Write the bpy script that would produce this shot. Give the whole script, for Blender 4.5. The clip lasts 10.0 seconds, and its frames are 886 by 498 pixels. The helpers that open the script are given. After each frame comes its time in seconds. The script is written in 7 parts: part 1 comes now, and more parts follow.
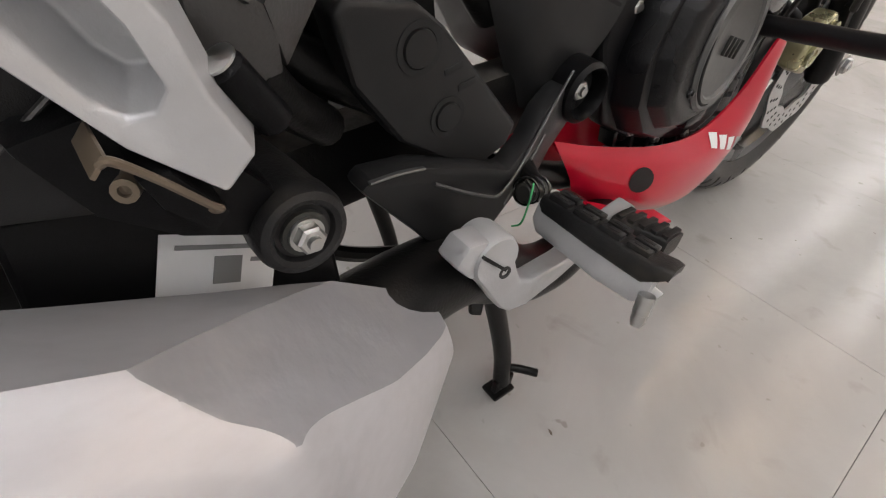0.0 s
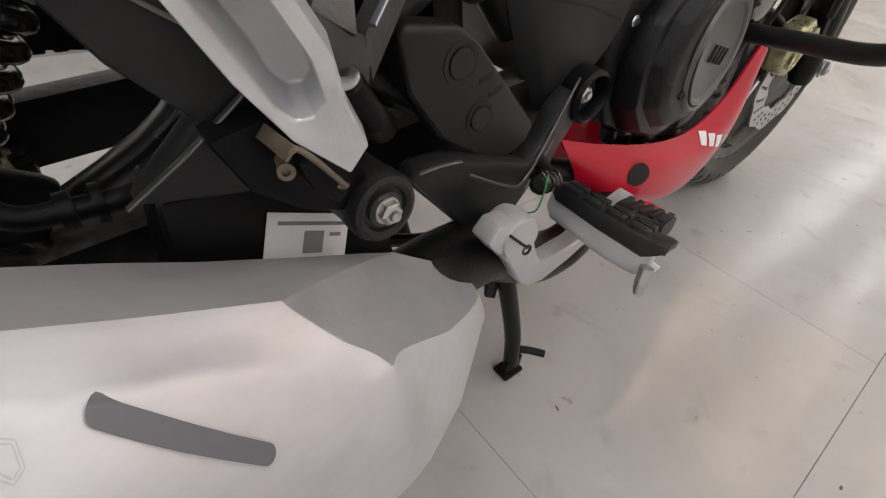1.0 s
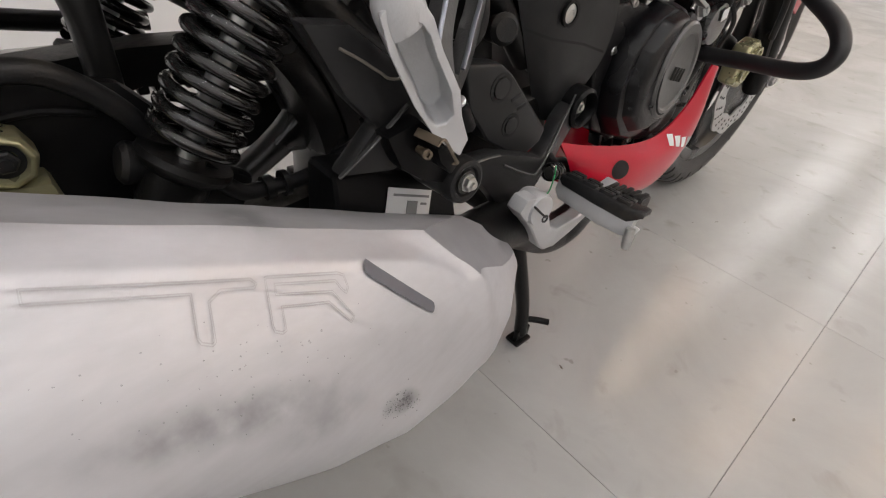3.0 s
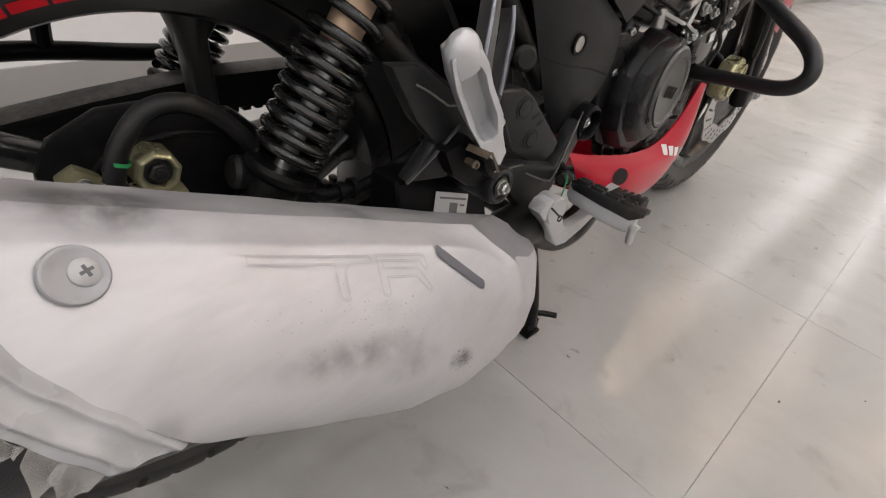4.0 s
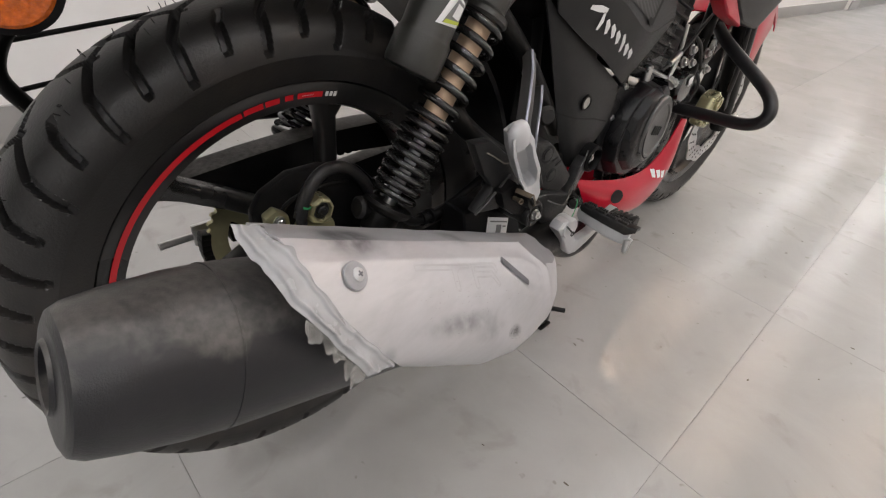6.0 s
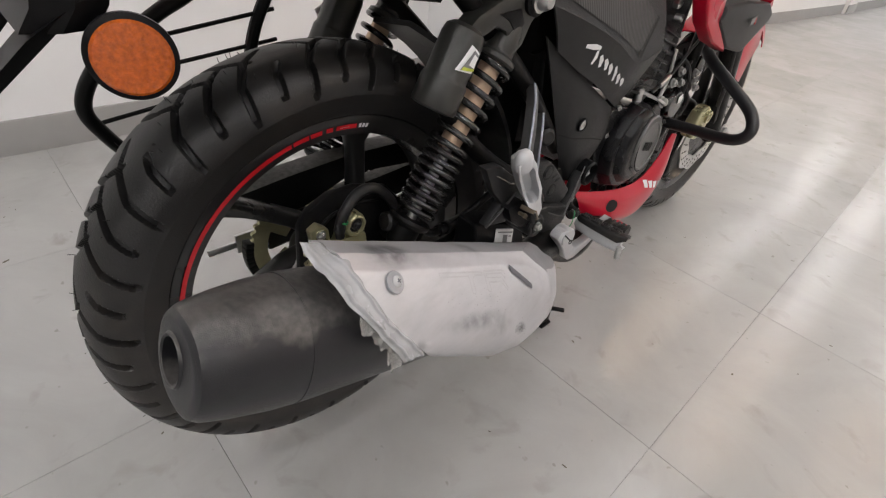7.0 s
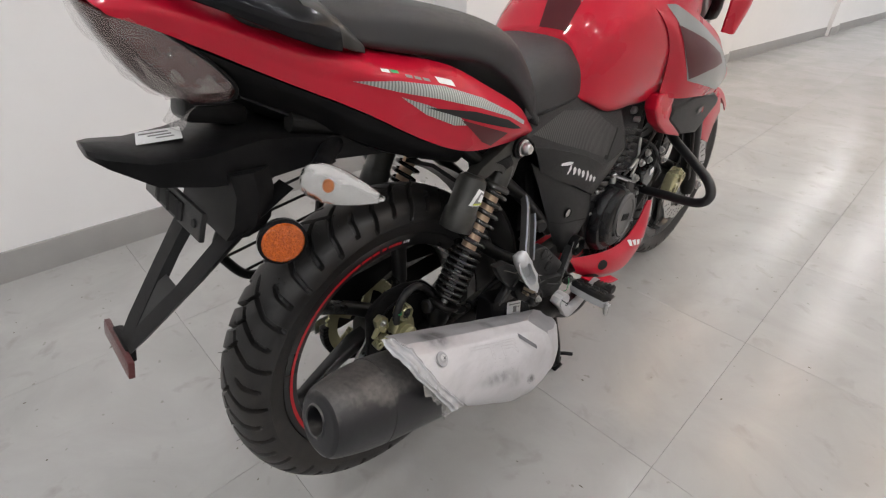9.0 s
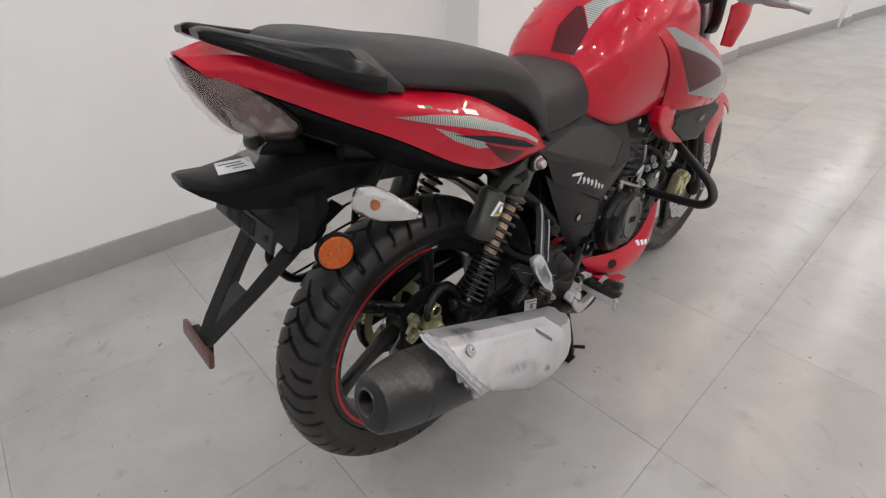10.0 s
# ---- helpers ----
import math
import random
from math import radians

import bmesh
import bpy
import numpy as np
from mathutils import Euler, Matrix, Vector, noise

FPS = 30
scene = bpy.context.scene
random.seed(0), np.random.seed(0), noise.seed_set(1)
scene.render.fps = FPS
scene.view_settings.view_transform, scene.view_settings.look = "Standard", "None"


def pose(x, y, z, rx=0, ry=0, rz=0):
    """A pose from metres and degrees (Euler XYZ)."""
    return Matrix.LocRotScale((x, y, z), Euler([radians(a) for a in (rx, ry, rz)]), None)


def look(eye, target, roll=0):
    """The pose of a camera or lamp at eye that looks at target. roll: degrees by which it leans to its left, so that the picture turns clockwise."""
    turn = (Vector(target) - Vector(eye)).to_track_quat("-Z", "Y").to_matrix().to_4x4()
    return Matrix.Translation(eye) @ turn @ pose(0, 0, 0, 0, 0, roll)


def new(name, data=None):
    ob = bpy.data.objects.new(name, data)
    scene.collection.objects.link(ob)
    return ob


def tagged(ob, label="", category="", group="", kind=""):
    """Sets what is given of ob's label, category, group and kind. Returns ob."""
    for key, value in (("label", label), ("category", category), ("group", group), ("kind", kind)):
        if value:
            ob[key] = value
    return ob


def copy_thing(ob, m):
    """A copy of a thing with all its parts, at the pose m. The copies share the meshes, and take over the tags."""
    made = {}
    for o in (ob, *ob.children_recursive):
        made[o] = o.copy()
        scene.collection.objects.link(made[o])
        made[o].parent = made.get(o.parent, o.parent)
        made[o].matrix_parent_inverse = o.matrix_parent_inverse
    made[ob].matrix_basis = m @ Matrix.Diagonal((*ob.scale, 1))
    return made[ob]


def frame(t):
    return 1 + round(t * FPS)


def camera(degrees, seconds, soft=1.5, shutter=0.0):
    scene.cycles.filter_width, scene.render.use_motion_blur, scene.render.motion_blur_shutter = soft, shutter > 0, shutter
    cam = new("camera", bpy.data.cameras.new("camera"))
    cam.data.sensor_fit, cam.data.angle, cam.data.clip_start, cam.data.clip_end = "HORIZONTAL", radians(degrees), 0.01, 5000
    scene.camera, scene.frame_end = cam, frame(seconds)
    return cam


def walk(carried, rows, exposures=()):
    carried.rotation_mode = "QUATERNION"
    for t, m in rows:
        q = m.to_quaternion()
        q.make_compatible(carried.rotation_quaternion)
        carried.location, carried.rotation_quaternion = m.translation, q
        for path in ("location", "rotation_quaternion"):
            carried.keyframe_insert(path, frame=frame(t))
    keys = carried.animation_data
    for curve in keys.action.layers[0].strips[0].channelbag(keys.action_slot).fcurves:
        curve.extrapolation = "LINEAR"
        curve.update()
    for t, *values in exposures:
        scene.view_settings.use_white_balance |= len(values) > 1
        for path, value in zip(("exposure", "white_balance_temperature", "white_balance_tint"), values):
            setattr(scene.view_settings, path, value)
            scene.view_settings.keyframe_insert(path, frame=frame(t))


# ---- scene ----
from mathutils.bvhtree import BVHTree

cam = camera(85.0, 10.0, 1.2)
PATH = [
    (0, (-0.12, -0.222, 0.531), (-1.246, 0.815, -0.756), 7.3),
    (0.5, (-0.11, -0.241, 0.542), (-1.229, 0.806, -0.743), 7.3),
    (1, (-0.1, -0.271, 0.55), (-1.217, 0.785, -0.73), 7.2),
    (1.5, (-0.087, -0.295, 0.561), (-1.196, 0.771, -0.717), 7.2),
    (2, (-0.071, -0.322, 0.572), (-1.177, 0.756, -0.699), 7.1),
    (2.5, (-0.058, -0.356, 0.582), (-1.162, 0.748, -0.668), 6.8),
    (4, (-0.023, -0.466, 0.626), (-1.128, 0.688, -0.577), 6.8),
    (4.5, (-0.017, -0.505, 0.644), (-1.118, 0.666, -0.545), 6.8),
    (5, (-0.007, -0.541, 0.666), (-1.109, 0.639, -0.515), 6.7),
    (5.5, (0.007, -0.577, 0.697), (-1.093, 0.599, -0.489), 6.8),
    (7, (0.053, -0.672, 0.786), (-1.048, 0.499, -0.404), 6.9),
    (7.5, (0.061, -0.696, 0.817), (-1.055, 0.46, -0.375), 5.8),
    (8, (0.076, -0.728, 0.863), (-1.076, 0.416, -0.306), 3.4),
    (8.5, (0.105, -0.763, 0.922), (-1.078, 0.4, -0.195), 2.0),
    (9, (0.144, -0.792, 0.978), (-1.074, 0.382, -0.089), 0.8),
    (9.5, (0.178, -0.831, 1.018), (-1.065, 0.341, -0.022), -0.4),
    (10, (0.184, -0.865, 1.045), (-1.061, 0.271, -0.031), -0.9),
]
walk(cam, [(t, look(eye, target, roll)) for t, eye, target, roll in PATH],
     [(0, 0, 6500, 10), (5.5, 0, 6500, 10), (8, 0.04, 6380, 10), (9, 0.0, 6330, 9), (10, -0.06, 6280, 9)])

# ---------------- world, light, exposure ----------------
scene.view_settings.exposure = 0.0
world = bpy.data.worlds.new("world")
scene.world = world
world.use_nodes = True
world.node_tree.nodes["Background"].inputs["Color"].default_value = (0.8, 0.82, 0.85, 1)
world.node_tree.nodes["Background"].inputs["Strength"].default_value = 0.02
LAMP_POWER = 215.0
CEILING = 3.0

# ---------------- materials ----------------


def mat(name, color, rough=0.5, metal=0.0, vary=0.12, scale=30.0, bump=0.0, bump_scale=300.0, dust=0.0,
        dust_color=(0.32, 0.29, 0.25), coat=0.0, spec=0.5, stains=0.0, stain_scale=6.0, wear=0.0):
    m = bpy.data.materials.new(name)
    m.use_nodes = True
    nt = m.node_tree
    n, l = nt.nodes, nt.links
    bsdf = n["Principled BSDF"]
    tc = n.new("ShaderNodeTexCoord")
    fine = n.new("ShaderNodeTexNoise")
    fine.inputs["Scale"].default_value = scale
    fine.inputs["Detail"].default_value = 5.0
    l.new(tc.outputs["Object"], fine.inputs["Vector"])
    big = n.new("ShaderNodeTexNoise")
    big.inputs["Scale"].default_value = stain_scale
    big.inputs["Detail"].default_value = 4.0
    l.new(tc.outputs["Object"], big.inputs["Vector"])
    lo = [c * (1 - vary) for c in color]
    hi = [min(1, c * (1 + vary)) for c in color]
    mix = n.new("ShaderNodeMix")
    mix.data_type = "RGBA"
    mix.inputs[6].default_value = (*lo, 1)
    mix.inputs[7].default_value = (*hi, 1)
    l.new(fine.outputs["Fac"], mix.inputs[0])
    out = mix.outputs[2]
    if dust or stains:
        ramp = n.new("ShaderNodeMapRange")
        ramp.inputs["From Min"].default_value = 0.485 if dust > 0.9 else 0.45
        ramp.inputs["From Max"].default_value = 0.62 if dust > 0.9 else 0.75
        ramp.inputs["To Max"].default_value = max(dust, stains)
        l.new(big.outputs["Fac"], ramp.inputs["Value"])
        mul = n.new("ShaderNodeMath")
        mul.operation = "MULTIPLY"
        grain = n.new("ShaderNodeMapRange")
        grain.inputs["From Min"].default_value = 0.3
        grain.inputs["From Max"].default_value = 0.65
        l.new(fine.outputs["Fac"], grain.inputs["Value"])
        l.new(ramp.outputs["Result"], mul.inputs[0])
        l.new(grain.outputs["Result"], mul.inputs[1])
        dm = n.new("ShaderNodeMix")
        dm.data_type = "RGBA"
        l.new(mul.outputs[0], dm.inputs[0])
        l.new(out, dm.inputs[6])
        dm.inputs[7].default_value = (*dust_color, 1)
        out = dm.outputs[2]
    l.new(out, bsdf.inputs["Base Color"])
    rr = n.new("ShaderNodeMapRange")
    rr.inputs["To Min"].default_value = max(0.02, rough - 0.08)
    rr.inputs["To Max"].default_value = min(1, rough + 0.1)
    l.new(big.outputs["Fac"], rr.inputs["Value"])
    l.new(rr.outputs["Result"], bsdf.inputs["Roughness"])
    bsdf.inputs["Metallic"].default_value = metal
    bsdf.inputs["Specular IOR Level"].default_value = spec
    bsdf.inputs["Coat Weight"].default_value = coat
    bsdf.inputs["Coat Roughness"].default_value = 0.03
    if bump:
        bn = n.new("ShaderNodeTexNoise")
        bn.inputs["Scale"].default_value = bump_scale
        bn.inputs["Detail"].default_value = 3.0
        l.new(tc.outputs["Object"], bn.inputs["Vector"])
        bp = n.new("ShaderNodeBump")
        bp.inputs["Strength"].default_value = bump
        bp.inputs["Distance"].default_value = 0.002
        l.new(bn.outputs["Fac"], bp.inputs["Height"])
        l.new(bp.outputs["Normal"], bsdf.inputs["Normal"])
    return m


def emitter(name, color, strength):
    m = bpy.data.materials.new(name)
    m.use_nodes = True
    b = m.node_tree.nodes["Principled BSDF"]
    b.inputs["Base Color"].default_value = (0.9, 0.9, 0.9, 1)
    b.inputs["Emission Color"].default_value = (*color, 1)
    b.inputs["Emission Strength"].default_value = strength
    return m


def clear(name, color, rough=0.05, ior=1.45, weight=1.0):
    m = bpy.data.materials.new(name)
    m.use_nodes = True
    b = m.node_tree.nodes["Principled BSDF"]
    b.inputs["Base Color"].default_value = (*color, 1)
    b.inputs["Roughness"].default_value = rough
    b.inputs["IOR"].default_value = ior
    b.inputs["Transmission Weight"].default_value = weight
    return m


def sheer(m, alpha):
    """Makes a material partly see-through, as thin film."""
    m.node_tree.nodes["Principled BSDF"].inputs["Alpha"].default_value = alpha
    return m


def shield_finish(m):
    """Adds fine lengthwise brushing to a metal skin."""
    nt = m.node_tree
    n, l = nt.nodes, nt.links
    bs = n["Principled BSDF"]
    tc = n.new("ShaderNodeTexCoord")
    mp = n.new("ShaderNodeMapping")
    mp.inputs["Rotation"].default_value = (radians(-23), 0, 0)
    mp.inputs["Scale"].default_value = (40, 3, 40)
    brush = n.new("ShaderNodeTexNoise")
    brush.inputs["Scale"].default_value = 6.0
    brush.inputs["Detail"].default_value = 6.0
    l.new(tc.outputs["Object"], mp.inputs["Vector"])
    l.new(mp.outputs["Vector"], brush.inputs["Vector"])
    old = bs.inputs["Base Color"].links[0].from_socket
    hs = n.new("ShaderNodeHueSaturation")
    mr = n.new("ShaderNodeMapRange")
    mr.inputs["To Min"].default_value, mr.inputs["To Max"].default_value = 0.93, 1.06
    l.new(brush.outputs["Fac"], mr.inputs["Value"])
    l.new(mr.outputs["Result"], hs.inputs["Value"])
    l.new(old, hs.inputs["Color"])
    mp2 = n.new("ShaderNodeMapping")
    mp2.inputs["Rotation"].default_value = (radians(-23), 0, 0)
    mp2.inputs["Scale"].default_value = (1.0, 0.4, 1.0)
    smear = n.new("ShaderNodeTexNoise")
    smear.inputs["Scale"].default_value = 26.0
    smear.inputs["Detail"].default_value = 5.0
    smear.inputs["Distortion"].default_value = 0.8
    l.new(tc.outputs["Object"], mp2.inputs["Vector"])
    l.new(mp2.outputs["Vector"], smear.inputs["Vector"])
    sr = n.new("ShaderNodeMapRange")
    sr.inputs["From Min"].default_value, sr.inputs["From Max"].default_value = 0.50, 0.72
    sr.inputs["To Max"].default_value = 0.35
    l.new(smear.outputs["Fac"], sr.inputs["Value"])
    mx = n.new("ShaderNodeMix")
    mx.data_type = "RGBA"
    l.new(sr.outputs["Result"], mx.inputs[0])
    l.new(hs.outputs["Color"], mx.inputs[6])
    mx.inputs[7].default_value = (0.33, 0.325, 0.335, 1)
    out = mx.outputs[2]
    # long smear low on the side paints the fold's shade; sooty nose patch; dark patches at rear top and rear foot
    for centre, radii, turn, amount in (((0.285, 0.015, 0.428), (0.06, 0.075, 0.012), -23, 0.55), ((0.275, 0.096, 0.367), (0.05, 0.021, 0.009), -32, 0.95),
                                        ((0.218, -0.064, 0.515), (0.032, 0.040, 0.020), -23, 1.0), ((0.212, 0.056, 0.464), (0.03, 0.020, 0.012), -23, 0.5), ((0.287, -0.075, 0.452), (0.05, 0.012, 0.010), -50, 0.45),
                                        ((0.28, 0.05, 0.400), (0.05, 0.035, 0.012), -20, 0.35)):
        mq = n.new("ShaderNodeMapping")
        mq.vector_type = "TEXTURE"
        mq.inputs["Location"].default_value = centre
        mq.inputs["Rotation"].default_value = (radians(turn), 0, 0)
        mq.inputs["Scale"].default_value = radii
        l.new(tc.outputs["Object"], mq.inputs["Vector"])
        far = n.new("ShaderNodeVectorMath")
        far.operation = "LENGTH"
        l.new(mq.outputs["Vector"], far.inputs[0])
        fade = n.new("ShaderNodeMapRange")
        fade.interpolation_type = "SMOOTHSTEP"
        fade.inputs["From Min"].default_value, fade.inputs["From Max"].default_value = 0.15, 1.0
        fade.inputs["To Min"].default_value, fade.inputs["To Max"].default_value = amount, 0.0
        l.new(far.outputs["Value"], fade.inputs["Value"])
        mottle = n.new("ShaderNodeTexNoise")
        mottle.inputs["Scale"].default_value = 55.0
        mottle.inputs["Detail"].default_value = 6.0
        l.new(tc.outputs["Object"], mottle.inputs["Vector"])
        rr = n.new("ShaderNodeMapRange")
        rr.inputs["From Min"].default_value, rr.inputs["From Max"].default_value = 0.24, 0.58
        l.new(mottle.outputs["Fac"], rr.inputs["Value"])
        mu = n.new("ShaderNodeMath")
        mu.operation = "MULTIPLY"
        l.new(fade.outputs["Result"], mu.inputs[0])
        l.new(rr.outputs["Result"], mu.inputs[1])
        mk = n.new("ShaderNodeMix")
        mk.data_type = "RGBA"
        l.new(mu.outputs[0], mk.inputs[0])
        l.new(out, mk.inputs[6])
        mk.inputs[7].default_value = (0.10, 0.098, 0.10, 1)
        out = mk.outputs[2]
    l.new(out, bs.inputs["Base Color"])
    return m


def top_dust(m):
    """Adds a settled, rubbed dust skin with ragged borders to the upward side of a thing."""
    nt = m.node_tree
    n, l = nt.nodes, nt.links
    bs = n["Principled BSDF"]
    tc = n.new("ShaderNodeTexCoord")
    sep = n.new("ShaderNodeSeparateXYZ")
    l.new(tc.outputs["Normal"], sep.inputs[0])
    ragged = n.new("ShaderNodeTexNoise")
    ragged.inputs["Scale"].default_value = 22.0
    ragged.inputs["Detail"].default_value = 6.0
    ragged.inputs["Distortion"].default_value = 0.5
    l.new(tc.outputs["Object"], ragged.inputs["Vector"])
    add = n.new("ShaderNodeMath")
    add.operation = "MULTIPLY_ADD"
    add.inputs[1].default_value = 1.5
    l.new(ragged.outputs["Fac"], add.inputs[0])
    l.new(sep.outputs["Z"], add.inputs[2])
    edge = n.new("ShaderNodeMapRange")
    edge.inputs["From Min"].default_value, edge.inputs["From Max"].default_value = 1.30, 1.56
    edge.inputs["To Max"].default_value = 0.55
    l.new(add.outputs[0], edge.inputs["Value"])
    fine = n.new("ShaderNodeTexNoise")
    fine.inputs["Scale"].default_value = 160.0
    fine.inputs["Detail"].default_value = 5.0
    l.new(tc.outputs["Object"], fine.inputs["Vector"])
    fr = n.new("ShaderNodeMapRange")
    fr.inputs["From Min"].default_value, fr.inputs["From Max"].default_value = 0.25, 0.65
    fr.inputs["To Min"].default_value = 0.35
    l.new(fine.outputs["Fac"], fr.inputs["Value"])
    mu = n.new("ShaderNodeMath")
    mu.operation = "MULTIPLY"
    l.new(edge.outputs["Result"], mu.inputs[0])
    l.new(fr.outputs["Result"], mu.inputs[1])
    mx = n.new("ShaderNodeMix")
    mx.data_type = "RGBA"
    l.new(mu.outputs[0], mx.inputs[0])
    l.new(bs.inputs["Base Color"].links[0].from_socket, mx.inputs[6])
    mx.inputs[7].default_value = (0.13, 0.122, 0.112, 1)
    l.new(mx.outputs[2], bs.inputs["Base Color"])
    return m


def striped(name, a, b, count, axis_turn, rough=0.5):
    """Two colours in fine bands, as printed or moulded fibre weave."""
    m = mat(name, a, rough)
    nt = m.node_tree
    n, l = nt.nodes, nt.links
    tc = n.new("ShaderNodeTexCoord")
    mp = n.new("ShaderNodeMapping")
    mp.inputs["Rotation"].default_value = [radians(v) for v in axis_turn]
    wv = n.new("ShaderNodeTexWave")
    wv.inputs["Scale"].default_value = count
    wv.inputs["Distortion"].default_value = 0.6
    l.new(tc.outputs["Object"], mp.inputs["Vector"])
    l.new(mp.outputs["Vector"], wv.inputs["Vector"])
    mx = n.new("ShaderNodeMix")
    mx.data_type = "RGBA"
    mx.inputs[6].default_value = (*a, 1)
    mx.inputs[7].default_value = (*b, 1)
    l.new(wv.outputs["Fac"], mx.inputs[0])
    bs = n["Principled BSDF"]
    l.new(mx.outputs[2], bs.inputs["Base Color"])
    bp = n.new("ShaderNodeBump")
    bp.inputs["Strength"].default_value = 0.3
    bp.inputs["Distance"].default_value = 0.001
    l.new(wv.outputs["Fac"], bp.inputs["Height"])
    l.new(bp.outputs["Normal"], bs.inputs["Normal"])
    return m


M_PLASTIC = mat("black_moulded_plastic", (0.0045, 0.0045, 0.0049), 0.34, 0, 0.3, 60, 0.12, 1900, dust=0.03, spec=0.11)
M_PLASTIC_GREY = mat("charcoal_textured_plastic", (0.0115, 0.0116, 0.0120), 0.38, 0, 0.25, 80, 0.14, 2200, dust=0.04, dust_color=(0.10, 0.10, 0.098), spec=0.28)
M_FRAME = mat("black_powder_coated_steel", (0.0045, 0.0045, 0.0045), 0.36, 0.0, 0.3, 40, 0.15, 500, dust=0.06, dust_color=(0.12, 0.105, 0.085), spec=0.16)
M_ARM = top_dust(mat("dusty_black_arm_paint", (0.0045, 0.0045, 0.0045), 0.4, 0.0, 0.3, 40, 0.15, 500, spec=0.14))
M_GUARD = mat("satin_black_tube_paint", (0.010, 0.010, 0.011), 0.42, 0, 0.2, 50, 0.1, 700)
M_RUBBER = mat("tyre_rubber", (0.0135, 0.0130, 0.0128), 0.40, 0, 0.3, 40, 0.15, 500, dust=0.4, dust_color=(0.075, 0.058, 0.043), stain_scale=5, spec=0.4)
M_PAD = mat("foot_rubber", (0.0095, 0.0095, 0.010), 0.42, 0, 0.3, 60, 0.15, 600, dust=0.2, dust_color=(0.16, 0.13, 0.09), stain_scale=25, spec=0.3)
M_RED = mat("red_gloss_paint", (0.45, 0.0055, 0.024), 0.28, 0.0, 0.05, 20, 0, 100, coat=0.6, spec=0.12)
M_RED_FLAT = mat("red_print", (0.46, 0.006, 0.014), 0.4, 0, 0.06, 60)
M_MAROON = mat("dark_maroon_print", (0.070, 0.006, 0.010), 0.3, 0, 0.1, 30, coat=0.25, spec=0.2)
M_SEAT = mat("black_seat_vinyl", (0.0120, 0.0120, 0.0135), 0.40, 0, 0.2, 40, 0.4, 1600, dust=0.02, spec=0.50)
M_ALLOY = mat("silver_painted_alloy", (0.47, 0.475, 0.485), 0.36, 0.35, 0.08, 60, 0.12, 500, stains=0.4, dust_color=(0.2, 0.19, 0.175), stain_scale=22)
M_STEEL = mat("zinc_plated_steel", (0.5, 0.5, 0.49), 0.3, 1.0, 0.15, 120, 0.1, 700)
M_GOLD = mat("gold_zinc_plated_iron", (0.42, 0.40, 0.24), 0.28, 0.7, 0.2, 90, 0.15, 500, stains=0.4, dust_color=(0.10, 0.085, 0.05), stain_scale=25)
M_ENGINE = mat("black_cast_alloy", (0.0042, 0.0042, 0.0050), 0.28, 0.0, 0.25, 120, 0.2, 700, spec=0.26)
M_ENGINE_GREY = mat("grey_brushed_cover", (0.11, 0.11, 0.108), 0.35, 0.6, 0.15, 90, 0.1, 500)
M_RIM = mat("black_gloss_wheel_paint", (0.009, 0.009, 0.009), 0.28, 0, 0.2, 50, 0.05, 400, dust=0.12, dust_color=(0.07, 0.06, 0.05))
M_SPRING = mat("black_gloss_spring_coat", (0.008, 0.008, 0.008), 0.17, 0, 0.2, 50, dust=0.1, dust_color=(0.06, 0.05, 0.04), coat=0.5)
M_RAIL = mat("gloss_black_rail_paint", (0.004, 0.004, 0.005), 0.14, 0, 0.2, 50, spec=0.22)
M_DAMPER = mat("champagne_damper_sleeve", (0.62, 0.46, 0.32), 0.42, 0.5, 0.15, 40, 0.1, 300)
M_CAN = mat("grey_reservoir_paint", (0.030, 0.030, 0.027), 0.33, 0.3, 0.15, 60, 0.1, 500, dust=0.08)
M_MUFFLER = top_dust(mat("matt_black_silencer_paint", (0.0095, 0.0095, 0.0115), 0.35, 0.0, 0.25, 90, 0.15, 900, dust=0.08, dust_color=(0.135, 0.128, 0.118), stain_scale=15, spec=0.45))
M_SHIELD = shield_finish(mat("brushed_shield_under_film", (0.49, 0.485, 0.50), 0.42, 0.50, 0.05, 25, 0.12, 60, stains=0.3, dust_color=(0.36, 0.355, 0.35), stain_scale=9))
M_NOSE = mat("darker_grey_nose_film", (0.27, 0.268, 0.28), 0.38, 0.25, 0.16, 25, 0.25, 90, stains=0.7, dust_color=(0.38, 0.37, 0.355), stain_scale=20)
M_SMUDGE = sheer(mat("dark_smudge", (0.13, 0.125, 0.115), 0.5, 0, 0.4, 120), 0.30)
M_FILM = sheer(mat("milky_packing_film", (0.50, 0.50, 0.51), 0.25, 0.0, 0.2, 60, 0.35, 160, stains=0.5, dust_color=(0.30, 0.30, 0.30), stain_scale=40, coat=0.4), 0.66)
M_TORN = sheer(mat("torn_clear_film", (0.42, 0.41, 0.39), 0.2, 0.0, 0.25, 60, 0.3, 160, coat=0.5), 0.42)
M_SLOT = mat("grey_slot_shade", (0.098, 0.096, 0.107), 0.5, 0, 0.1, 60)
M_LABEL = mat("white_label_paper", (0.72, 0.72, 0.72), 0.55, 0, 0.03, 40)
M_GREY_INK = mat("grey_print", (0.2, 0.2, 0.2), 0.6, 0, 0.05, 40)
M_WHITE_INK = mat("white_print", (0.75, 0.75, 0.74), 0.5, 0, 0.04, 40)
M_GREEN = mat("green_thread", (0.02, 0.25, 0.08), 0.6)
M_YELLOW = mat("yellow_print", (0.45, 0.5, 0.06), 0.5)
